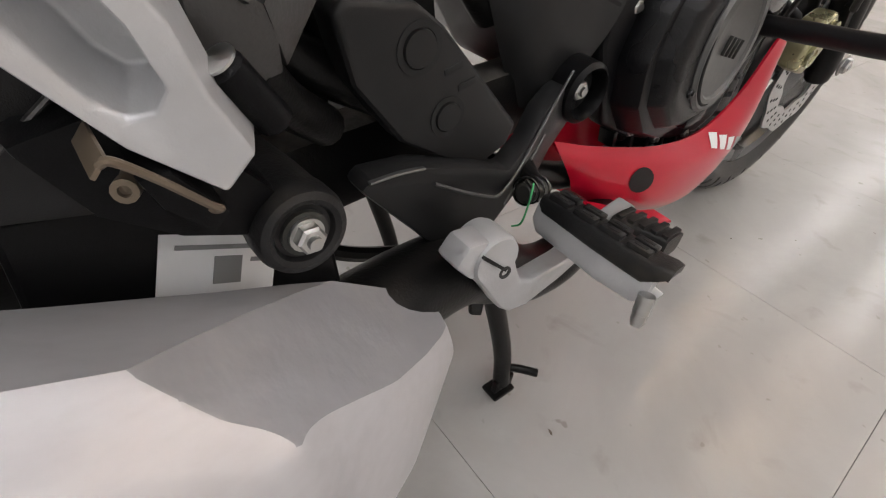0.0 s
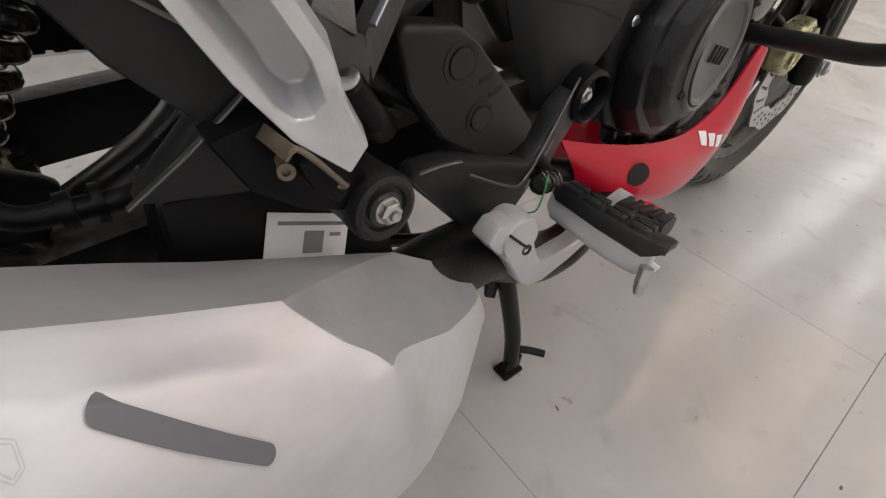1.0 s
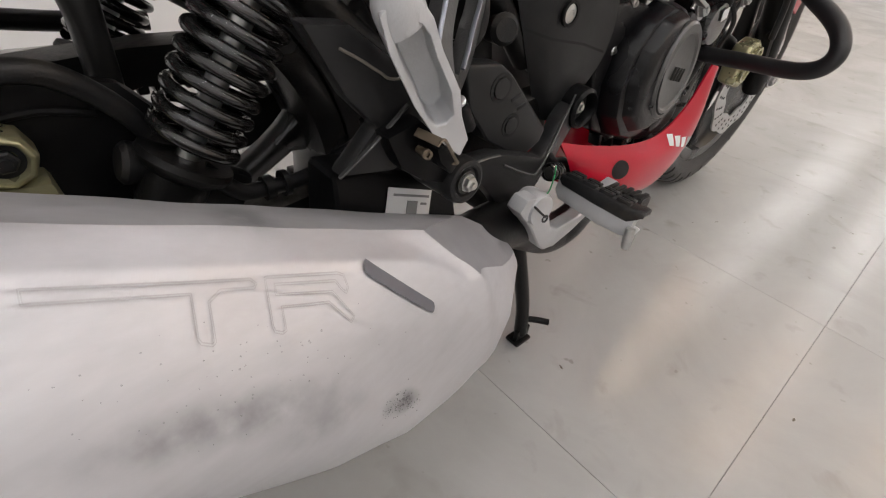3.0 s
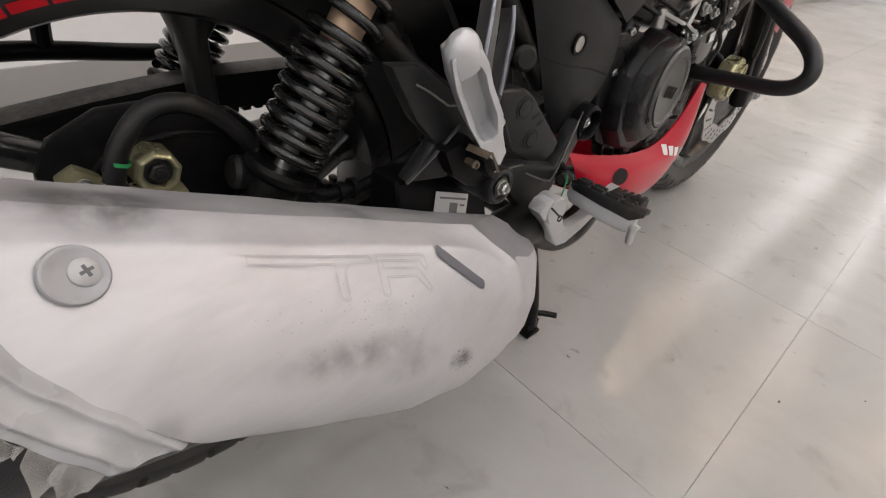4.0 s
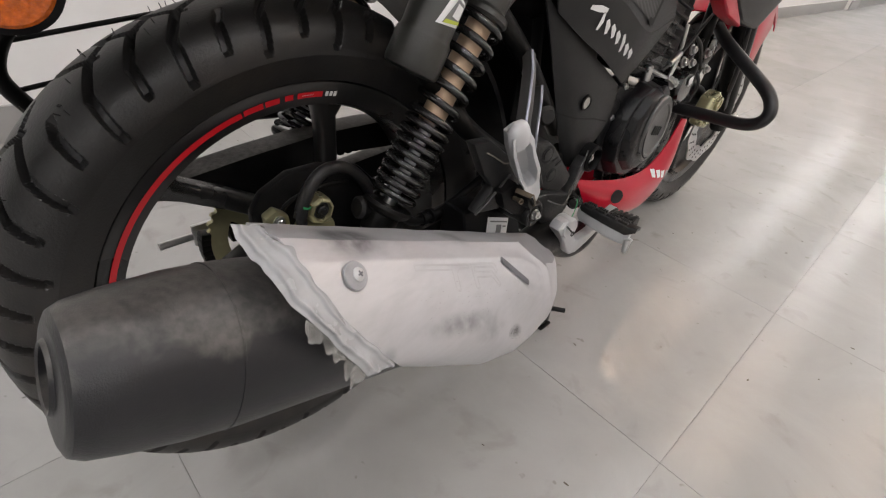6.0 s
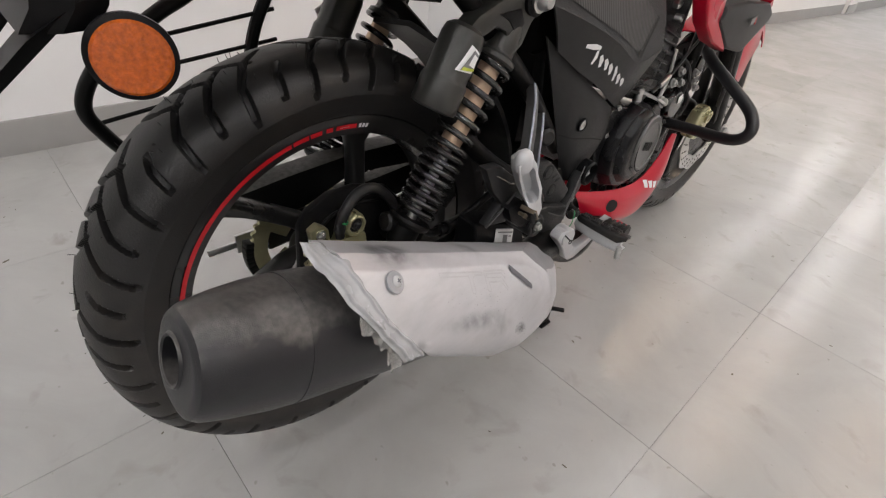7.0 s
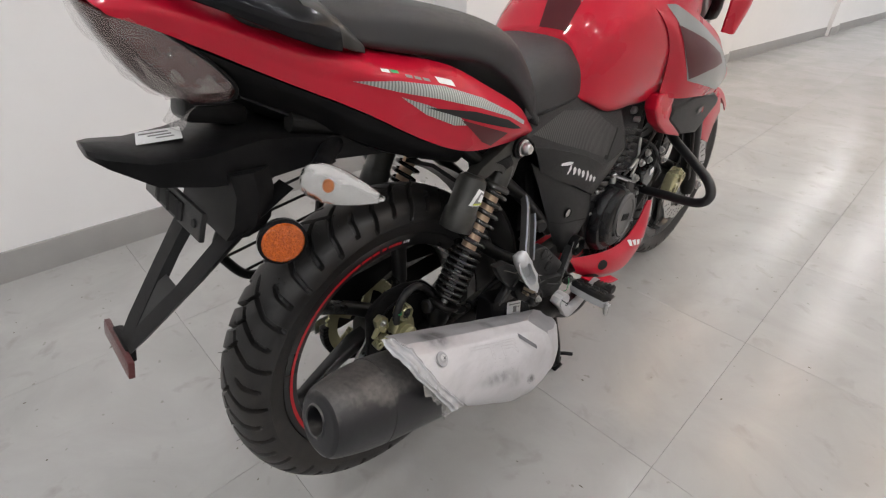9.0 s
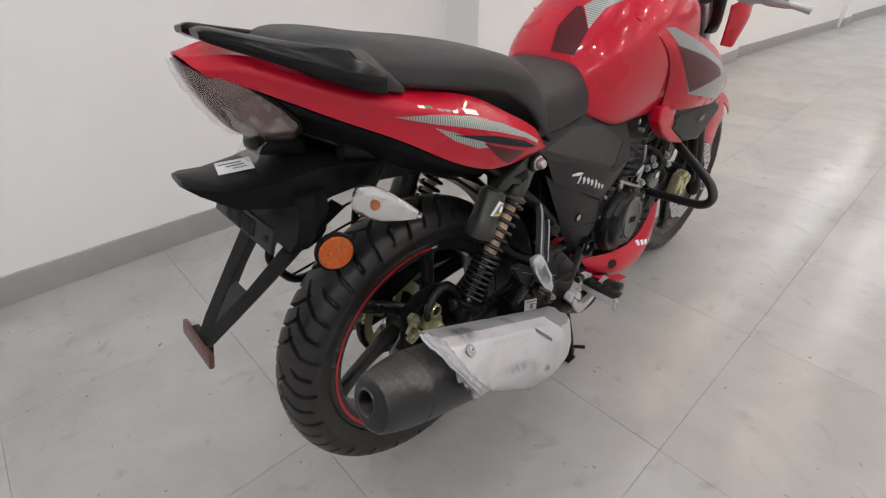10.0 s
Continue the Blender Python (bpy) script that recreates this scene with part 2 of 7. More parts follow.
M_HOLE = mat("dark_recess", (0.006, 0.006, 0.006), 0.8)
M_AMBER = mat("amber_reflector_lens", (0.42, 0.080, 0.003), 0.16, 0, 0.7, 260, 0.9, 420, coat=0.4, spec=0.4)
M_AMBER_BULB = mat("amber_bulb", (0.6, 0.2, 0.07), 0.25, 0, 0.1, 50)
M_REDLENS = mat("red_reflector_lens", (0.07, 0.009, 0.010), 0.3, 0, 0.2, 300, 0.4, 500, coat=0.4)
M_LENS = clear("clear_lamp_lens", (0.98, 0.98, 0.98), 0.06, 1.3)
M_CHROME = mat("lamp_reflector_silver", (0.82, 0.82, 0.82), 0.14, 0.9, 0.05, 200, 0.35, 90)
M_SMOKE = mat("smoked_tail_lens", (0.055, 0.017, 0.017), 0.15, 0, 0.2, 40, coat=1.0)
M_WRAP = sheer(mat("crumpled_wrap_film", (0.52, 0.49, 0.46), 0.2, 0, 0.2, 30, 0.2, 60, coat=0.6), 0.20)
M_CLEARFILM = sheer(mat("clear_crumpled_film", (0.46, 0.42, 0.40), 0.12, 0, 0.2, 30, 0.15, 40, coat=0.6), 0.08)
M_STRIPE = striped("silver_weave_print", (0.42, 0.43, 0.41), (0.14, 0.15, 0.14), 75, (0, 0, 90), 0.35)
M_CARBON = striped("fibre_look_plastic", (0.010, 0.010, 0.010), (0.034, 0.033, 0.032), 70, (0, 0, 62), 0.45)
M_GREY_PRINT = mat("grey_print_panel", (0.20, 0.20, 0.195), 0.3, 0, 0.1, 60, coat=0.7)
M_WALL = mat("off_white_wall_paint", (0.76, 0.755, 0.745), 0.7, 0, 0.02, 12, 0.12, 220, stains=0.05, dust_color=(0.6, 0.58, 0.55), stain_scale=1.5)
M_BASE = mat("grey_skirting_tile", (0.30, 0.295, 0.285), 0.45, 0, 0.05, 15, 0.05, 200, stains=0.15, dust_color=(0.46, 0.44, 0.41), stain_scale=4)
M_CEIL = mat("white_ceiling_paint", (0.75, 0.74, 0.72), 0.8, 0, 0.02, 10)
M_GROUT = mat("grey_joint_filler", (0.31, 0.302, 0.29), 0.8, 0, 0.25, 12)
M_DIFFUSER = emitter("lamp_diffuser", (1.0, 0.978, 0.985), LAMP_POWER)
M_DIFFUSER_WARM = emitter("warm_lamp_diffuser", (1.0, 0.72, 0.50), LAMP_POWER)
M_TRIM = mat("white_lamp_trim", (0.8, 0.8, 0.8), 0.5)


def floor_material():
    """Polished cement-look porcelain: cloudy greys, small specks and scuffs."""
    m = mat("polished_cement_tile", (0.44, 0.425, 0.395), 0.3, 0, 0.05, 5, 0.0, 100)
    nt = m.node_tree
    n, l = nt.nodes, nt.links
    bs = n["Principled BSDF"]
    geo = n.new("ShaderNodeNewGeometry")
    cloud = n.new("ShaderNodeTexNoise")
    cloud.inputs["Scale"].default_value = 3.2
    cloud.inputs["Detail"].default_value = 7.0
    cloud.inputs["Roughness"].default_value = 0.62
    cloud.inputs["Distortion"].default_value = 0.7
    l.new(geo.outputs["Position"], cloud.inputs["Vector"])
    ramp = n.new("ShaderNodeValToRGB")
    ramp.color_ramp.elements[0].position, ramp.color_ramp.elements[0].color = 0.28, (0.305, 0.300, 0.292, 1)
    ramp.color_ramp.elements[1].position, ramp.color_ramp.elements[1].color = 0.72, (0.385, 0.380, 0.370, 1)
    l.new(cloud.outputs["Fac"], ramp.inputs["Fac"])
    speck = n.new("ShaderNodeTexNoise")
    speck.inputs["Scale"].default_value = 34.0
    speck.inputs["Detail"].default_value = 2.0
    l.new(geo.outputs["Position"], speck.inputs["Vector"])
    sr = n.new("ShaderNodeMapRange")
    sr.inputs["From Min"].default_value, sr.inputs["From Max"].default_value = 0.71, 0.75
    l.new(speck.outputs["Fac"], sr.inputs["Value"])
    scuff = n.new("ShaderNodeTexNoise")
    scuff.inputs["Scale"].default_value = 13.0
    scuff.inputs["Detail"].default_value = 6.0
    scuff.inputs["Distortion"].default_value = 0.6
    l.new(geo.outputs["Position"], scuff.inputs["Vector"])
    cr = n.new("ShaderNodeMapRange")
    cr.inputs["From Min"].default_value, cr.inputs["From Max"].default_value = 0.60, 0.78
    cr.inputs["To Max"].default_value = 0.42
    l.new(scuff.outputs["Fac"], cr.inputs["Value"])
    a = n.new("ShaderNodeMath")
    a.operation = "MAXIMUM"
    s2 = n.new("ShaderNodeMath")
    s2.operation = "MULTIPLY"
    s2.inputs[1].default_value = 0.5
    l.new(sr.outputs["Result"], s2.inputs[0])
    l.new(s2.outputs[0], a.inputs[0])
    l.new(cr.outputs["Result"], a.inputs[1])
    mx = n.new("ShaderNodeMix")
    mx.data_type = "RGBA"
    l.new(a.outputs[0], mx.inputs[0])
    l.new(ramp.outputs["Color"], mx.inputs[6])
    mx.inputs[7].default_value = (0.17, 0.155, 0.135, 1)
    tile = n.new("ShaderNodeObjectInfo")
    tv = n.new("ShaderNodeMapRange")
    tv.inputs["To Min"].default_value, tv.inputs["To Max"].default_value = 0.95, 1.05
    l.new(tile.outputs["Random"], tv.inputs["Value"])
    hs = n.new("ShaderNodeHueSaturation")
    l.new(tv.outputs["Result"], hs.inputs["Value"])
    l.new(mx.outputs[2], hs.inputs["Color"])
    l.new(hs.outputs["Color"], bs.inputs["Base Color"])
    rn = n.new("ShaderNodeMapRange")
    rn.inputs["To Min"].default_value, rn.inputs["To Max"].default_value = 0.19, 0.30
    l.new(cloud.outputs["Fac"], rn.inputs["Value"])
    l.new(rn.outputs["Result"], bs.inputs["Roughness"])
    return m


M_FLOOR = floor_material()

# ---------------- mesh helpers ----------------


def part(name, bm, material, parent=None, label="", smooth=True, crease=35):
    """Links a bmesh as one mesh object under a thing or a part."""
    bmesh.ops.remove_doubles(bm, verts=bm.verts, dist=1e-5)
    bmesh.ops.recalc_face_normals(bm, faces=bm.faces)
    me = bpy.data.meshes.new(name)
    if smooth:
        for f in bm.faces:
            f.smooth = True
        lim = radians(crease)
        for e in bm.edges:
            if len(e.link_faces) == 2 and e.calc_face_angle(0) > lim:
                e.smooth = False
    bm.to_mesh(me)
    bm.free()
    me.materials.append(material)
    ob = new(name, me)
    while parent is not None and parent.parent is not None and parent.parent.parent is not None:
        parent = parent.parent
    if parent is not None:
        ob.parent = parent
    if label:
        ob["label"] = label
    return ob


def merge(*bms):
    out = bmesh.new()
    for b in bms:
        me = bpy.data.meshes.new("tmp")
        b.to_mesh(me)
        out.from_mesh(me)
        b.free()
        bpy.data.meshes.remove(me)
    return out


def bevelled(bm, w, seg=2, angle=25):
    bmesh.ops.remove_doubles(bm, verts=bm.verts, dist=1e-6)
    es = [e for e in bm.edges if len(e.link_faces) == 2 and e.calc_face_angle(0) > radians(angle)]
    if w > 0 and es:
        bmesh.ops.bevel(bm, geom=es, offset=w, segments=seg, affect="EDGES", clamp_overlap=True, profile=0.6)
    return bm


def prism(prof, x0, x1, bevel=0.003, seg=2):
    """A plate with the outline prof in (y, z), from x0 to x1."""
    bm = bmesh.new()
    a = [bm.verts.new((x0, y, z)) for y, z in prof]
    b = [bm.verts.new((x1, y, z)) for y, z in prof]
    k = len(prof)
    bm.faces.new(a)
    bm.faces.new(b[::-1])
    for i in range(k):
        bm.faces.new((a[i], b[i], b[(i + 1) % k], a[(i + 1) % k]))
    bmesh.ops.recalc_face_normals(bm, faces=bm.faces)
    return bevelled(bm, bevel, seg)


def basis(d):
    d = Vector(d).normalized()
    up = Vector((0, 0, 1)) if abs(d.z) < 0.9 else Vector((0, 1, 0))
    a = d.cross(up).normalized()
    return d, a, a.cross(d).normalized()


def lathe(prof, origin, axis, seg=48, squash=1.0, closed=False):
    """Turns prof (radius, height) about an axis."""
    d, a, b = basis(axis)
    o = Vector(origin)
    bm = bmesh.new()
    rings = []
    for r, h in prof:
        if r < 1e-6:
            rings.append([bm.verts.new(o + d * h)])
        else:
            rings.append([bm.verts.new(o + d * h + (a * math.cos(t) + b * (math.sin(t) * squash)) * r)
                          for t in (2 * math.pi * i / seg for i in range(seg))])
    pairs = list(zip(rings, rings[1:])) + ([(rings[-1], rings[0])] if closed else [])
    for p, q in pairs:
        for i in range(seg):
            j = (i + 1) % seg
            vs = [p[i % len(p)], p[j % len(p)], q[j % len(q)], q[i % len(q)]]
            vs = list(dict.fromkeys(vs))
            if len(vs) > 2:
                bm.faces.new(vs)
    return bm


def cyl(p0, p1, r0, r1=None, seg=20, bevel=0.0):
    r1 = r0 if r1 is None else r1
    p0, p1 = Vector(p0), Vector(p1)
    h = (p1 - p0).length
    c = min(bevel, h * 0.4)
    prof = [(0, 0), (r0 - c, 0), (r0, c), (r1, h - c), (r1 - c, h), (0, h)] if c else [(0, 0), (r0, 0), (r1, h), (0, h)]
    return lathe(prof, p0, p1 - p0, seg)


def spline(pts, n):
    """Catmull-Rom through pts, n points in all."""
    P = [Vector(p) for p in pts]
    if len(P) < 3:
        return [P[0].lerp(P[-1], i / (n - 1)) for i in range(n)]
    E = [P[0] * 2 - P[1]] + P + [P[-1] * 2 - P[-2]]
    out = []
    for i in range(n):
        u = i / (n - 1) * (len(P) - 1)
        k = min(int(u), len(P) - 2)
        t = u - k
        a, b, c, d = E[k:k + 4]
        out.append(0.5 * (2 * b + (c - a) * t + (2 * a - 5 * b + 4 * c - d) * t * t + (3 * b - a - 3 * c + d) * t ** 3))
    return out


def tube(pts, r, seg=12, n=None, curve=True, flat=1.0):
    """A round bar along pts. r: one radius, or one for each point of the path."""
    path = spline(pts, n or 8 * len(pts)) if curve else [Vector(p) for p in pts]
    k = len(path)
    rs = r if isinstance(r, (list, tuple)) else [r]
    bm = bmesh.new()
    a, b = basis(path[1] - path[0])[1:]
    rings = []
    for i, p in enumerate(path):
        d = (path[min(i + 1, k - 1)] - path[max(i - 1, 0)]).normalized()
        a = (a - d * a.dot(d)).normalized()
        b = d.cross(a)
        u = i / (k - 1) * (len(rs) - 1)
        j = min(int(u), max(0, len(rs) - 2))
        rad = rs[j] + (rs[min(j + 1, len(rs) - 1)] - rs[j]) * (u - j)
        rings.append([bm.verts.new(p + (a * math.cos(t) + b * math.sin(t) * flat) * rad)
                      for t in (2 * math.pi * q / seg for q in range(seg))])
    for p, q in zip(rings, rings[1:]):
        for i in range(seg):
            bm.faces.new((p[i], p[(i + 1) % seg], q[(i + 1) % seg], q[i]))
    bm.faces.new(rings[0][::-1])
    bm.faces.new(rings[-1])
    return bm


def loft(rings, cap=True, close=True):
    bm = bmesh.new()
    R = [[bm.verts.new(v) for v in ring] for ring in rings]
    k = len(R[0])
    for p, q in zip(R, R[1:]):
        for i in range(k if close else k - 1):
            bm.faces.new((p[i], p[(i + 1) % k], q[(i + 1) % k], q[i]))
    if cap and close:
        bm.faces.new(R[0][::-1])
        bm.faces.new(R[-1])
    return bm


def sheet(rows, nu=24, nv=16, thick=0.003):
    """A smooth moulded panel through rows of points, with thickness towards x = 0."""
    G = [spline(r, nu) for r in rows]
    cols = [spline([g[i] for g in G], nv) for i in range(nu)]
    bm = bmesh.new()
    outer = [[bm.verts.new(p) for p in c] for c in cols]
    nor = []
    for i in range(nu):
        line = []
        for j in range(nv):
            du = cols[min(i + 1, nu - 1)][j] - cols[max(i - 1, 0)][j]
            dv = cols[i][min(j + 1, nv - 1)] - cols[i][max(j - 1, 0)]
            q = du.cross(dv)
            q = q.normalized() if q.length > 1e-9 else Vector((1, 0, 0))
            c = cols[i][j]
            if q.x * (1 if c.x >= 0 else -1) < 0:
                q = -q
            line.append(q)
        nor.append(line)
    inner = [[bm.verts.new(cols[i][j] - nor[i][j] * thick) for j in range(nv)] for i in range(nu)]
    for i in range(nu - 1):
        for j in range(nv - 1):
            bm.faces.new((outer[i][j], outer[i + 1][j], outer[i + 1][j + 1], outer[i][j + 1]))
            bm.faces.new((inner[i][j], inner[i][j + 1], inner[i + 1][j + 1], inner[i + 1][j]))
    ring = [(i, 0) for i in range(nu)] + [(nu - 1, j) for j in range(1, nv)] + [(i, nv - 1) for i in range(nu - 2, -1, -1)] + [(0, j) for j in range(nv - 2, 0, -1)]
    for p, q in zip(ring, ring[1:] + ring[:1]):
        bm.faces.new((outer[p[0]][p[1]], inner[p[0]][p[1]], inner[q[0]][q[1]], outer[q[0]][q[1]]))
    return bm


def box(c, s, bevel=0.002, turn=(0, 0, 0), seg=2):
    bm = bmesh.new()
    bmesh.ops.create_cube(bm, size=1.0)
    bmesh.ops.scale(bm, vec=s, verts=bm.verts)
    bevelled(bm, bevel, seg)
    bm.transform(pose(*c, *turn))
    return bm


def bar(p0, p1, w, h, bevel=0.002, up=(0, 0, 1)):
    """A rectangular bar from p0 to p1."""
    p0, p1 = Vector(p0), Vector(p1)
    d = (p1 - p0)
    ln = d.length
    d.normalize()
    s = d.cross(Vector(up)).normalized()
    u = s.cross(d)
    bm = bmesh.new()
    bmesh.ops.create_cube(bm, size=1.0)
    bmesh.ops.scale(bm, vec=(w, ln, h), verts=bm.verts)
    bevelled(bm, bevel)
    m = Matrix((s, d, u)).transposed().to_4x4()
    m.translation = (p0 + p1) / 2
    bm.transform(m)
    return bm


def hexbolt(c, axis, r, h, washer=True):
    c, d = Vector(c), Vector(axis).normalized()
    head = lathe([(0, 0), (r, 0), (r, h * 0.8), (r * 0.82, h), (0, h)], c, d, 6)
    parts = [head]
    if washer:
        parts.append(lathe([(0, -0.001), (r * 1.35, -0.001), (r * 1.35, 0.0015), (0, 0.0015)], c, d, 20))
    parts.append(lathe([(0, h), (r * 0.5, h), (r * 0.45, h + 0.002), (0, h + 0.002)], c, d, 14))
    return merge(*parts)


def mirror_x(bm):
    bm.transform(Matrix.Diagonal((-1, 1, 1, 1)))
    bmesh.ops.reverse_faces(bm, faces=bm.faces)
    return bm


def surface_of(*obs):
    """A tree of the outer skin of some objects, to lay prints on."""
    V, F = [], []
    for ob in obs:
        k = len(V)
        V += [tuple(v.co) for v in ob.data.vertices]
        F += [tuple(i + k for i in p.vertices) for p in ob.data.polygons]
    return BVHTree.FromPolygons(V, F)


def decal(tree, poly, lift=0.0006, side=1, cuts=5, fine=0.012):
    """A thin print with the outline poly in (y, z), laid on a surface seen from the side."""
    bm = bmesh.new()
    bm.faces.new([bm.verts.new((0, y, z)) for y, z in poly])
    bmesh.ops.triangulate(bm, faces=bm.faces)
    for _ in range(cuts):
        long = [e for e in bm.edges if e.calc_length() > fine]
        if not long:
            break
        bmesh.ops.subdivide_edges(bm, edges=long, cuts=1)
        bmesh.ops.triangulate(bm, faces=bm.faces)
    last = 0.13 * side
    for v in bm.verts:
        hit = tree.ray_cast(Vector((0.5 * side, v.co.y, v.co.z)), Vector((-side, 0, 0)))
        if hit[0] is not None:
            last = hit[0].x + lift * side
        v.co.x = last
    return bm

# ---------------- the room ----------------
LX, LY = 0.604, 0.584


def quad_box(name, lo, hi, material, parent=None, bevel=0.0):
    c = [(a + b) / 2 for a, b in zip(lo, hi)]
    s = [b - a for a, b in zip(lo, hi)]
    return part(name, box(c, s, bevel), material, parent, smooth=bevel > 0)


def run_of_wall(name, x0, y0, x1, y1, thick=0.2, z0=-0.1, z1=CEILING):
    """A wall whose room side runs from (x0, y0) to (x1, y1)."""
    bm = bmesh.new()
    pts = [(x0, y0), (x1, y1), (x1 - thick, y1), (x0 - thick, y0)]
    lo = [bm.verts.new((x, y, z0)) for x, y in pts]
    hi = [bm.verts.new((x, y, z1)) for x, y in pts]
    bm.faces.new(lo[::-1])
    bm.faces.new(hi)
    for i in range(4):
        bm.faces.new((lo[i], lo[(i + 1) % 4], hi[(i + 1) % 4], hi[i]))
    return tagged(part(name, bm, M_WALL, smooth=False), kind="structure")


def skirting(name, pts, high=0.105, out=0.012):
    """A flat skirting along the room side of a wall."""
    bms = []
    for (xa, ya), (xb, yb) in zip(pts, pts[1:]):
        d = Vector((xb - xa, yb - ya, 0))
        nrm = Vector((d.y, -d.x, 0)).normalized()
        mid = Vector(((xa + xb) / 2, (ya + yb) / 2, high / 2 - 0.01)) + nrm * (out / 2)
        bm = box((0, 0, 0), (d.length + 0.004, out, high + 0.02), 0.002)
        bm.transform(Matrix.Translation(mid) @ Matrix.Rotation(math.atan2(d.y, d.x), 4, "Z"))
        bms.append(bm)
    return tagged(part(name, merge(*bms), M_BASE), kind="structure")


WALL_A, WALL_B = -1.817, -1.60
run_of_wall("wall_west", WALL_A, -4.4, WALL_A, 1.02, 0.3)
run_of_wall("wall_west_pier", WALL_B, 1.02, WALL_B + 0.03, 4.72, 0.5)
run_of_wall("wall_west_far", -1.61, 4.72, -1.42, 7.75, 0.5)
run_of_wall("wall_west_post", -1.37, 7.75, -1.36, 8.15, 0.5)
run_of_wall("wall_west_end", -1.40, 8.15, -1.10, 13.6, 0.5)
skirting("baseboard", [(WALL_A, -4.4), (WALL_A, 1.02)])
skirting("baseboard_pier", [(WALL_A, 1.018), (WALL_B + 0.012, 1.018), (WALL_B, 1.01)])
skirting("baseboard_long", [(WALL_B, 1.02), (WALL_B + 0.03, 4.72)])
skirting("baseboard_far", [(-1.61, 4.72), (-1.42, 7.75)])
skirting("baseboard_post", [(-1.37, 7.75), (-1.36, 8.15)])
skirting("baseboard_end", [(-1.40, 8.15), (-1.10, 13.6)])
tagged(quad_box("wall_east", (5.0, -4.4, -0.1), (5.2, 13.6, CEILING), M_WALL), kind="structure")
tagged(quad_box("wall_north", (-2.3, 13.6, -0.1), (5.2, 13.8, CEILING), M_WALL), kind="structure")
tagged(quad_box("wall_south", (-2.3, -4.6, -0.1), (5.2, -4.4, CEILING), M_WALL), kind="structure")
tagged(quad_box("ceiling", (-2.3, -4.6, CEILING), (5.2, 13.8, CEILING + 0.12), M_CEIL), kind="structure")

# ceiling downlights in rows
def downlight(glow):
    thing = tagged(new("downlight"), "round recessed white ceiling downlight, switched on", "ceiling lamp", "downlights in the ceiling")
    part("trim", lathe([(0.052, 0), (0.066, -0.004), (0.068, -0.001), (0.068, 0.0)], (0, 0, 0), (0, 0, 1), 32), M_TRIM, thing)
    part("diffuser", lathe([(0, -0.002), (0.053, -0.002), (0.053, -0.001), (0, -0.001)], (0, 0, 0), (0, 0, 1), 32), glow, thing, "glowing round diffuser")
    return thing


LAMP_X = [-0.95, 0.08, 1.11, 2.14, 3.17, 4.2]
white, warm = downlight(M_DIFFUSER), downlight(M_DIFFUSER_WARM)
warm["label"] = "round recessed warm ceiling downlight, switched on"
white.location = (LAMP_X[0], -3.4, CEILING - 0.003)
warm.location = (LAMP_X[0], -3.4 + 1.29 * 5, CEILING - 0.003)
for i, lx in enumerate(LAMP_X):
    for j in range(13):
        if i or j not in (0, 5):
            copy_thing(warm if j in (5, 6) else white, pose(lx, -3.4 + 1.29 * j, CEILING - 0.003))

# ---------------- the motorcycle ----------------
bike = tagged(new("motorcycle"), "red and black motorcycle on its centre stand, partly film-wrapped", "motorcycle")
bike.location = (-0.445, -0.387, 0)


def group(name, parent=bike, label=""):
    ob = new(name)
    ob.parent = parent
    if label:
        ob["label"] = label
    return ob


AX = Vector((0, 0, 0.342))      # rear axle
FX = Vector((-0.012, 1.272, 0.297))  # front axle


def groove_depth(deg, s):
    """Tread pattern: long curved grooves and short ones in turn, 48 to the round. s: 0 at the crown, 1 at the shoulder."""
    if s < -0.13 or s > 0.98:
        return 0.0
    shift = 1.6 * (0.98 - s) / 0.53 if s > 0.45 else 1.6 + 3.6 * (0.45 - s) / 0.35 if s > 0.1 else 5.2 + 22 * (0.1 - s)
    slot = (deg + 7.0 - shift) / 7.5
    k = round(slot)
    low, high = ((-0.13, 0.98), (-0.11, 0.84), (-0.13, 0.98), (0.28, 0.86))[k % 4]
    if not low <= s <= high:
        return 0.0
    taper = min(1.0, (high - s) * 16 + 0.3, (s - low) * 9 + 0.25)
    half_w = 0.78 * (0.6 + 0.4 * taper)
    return taper * max(0.0, min(1.0, (half_w - abs(slot - k) * 7.5) / 0.34 + 0.5))


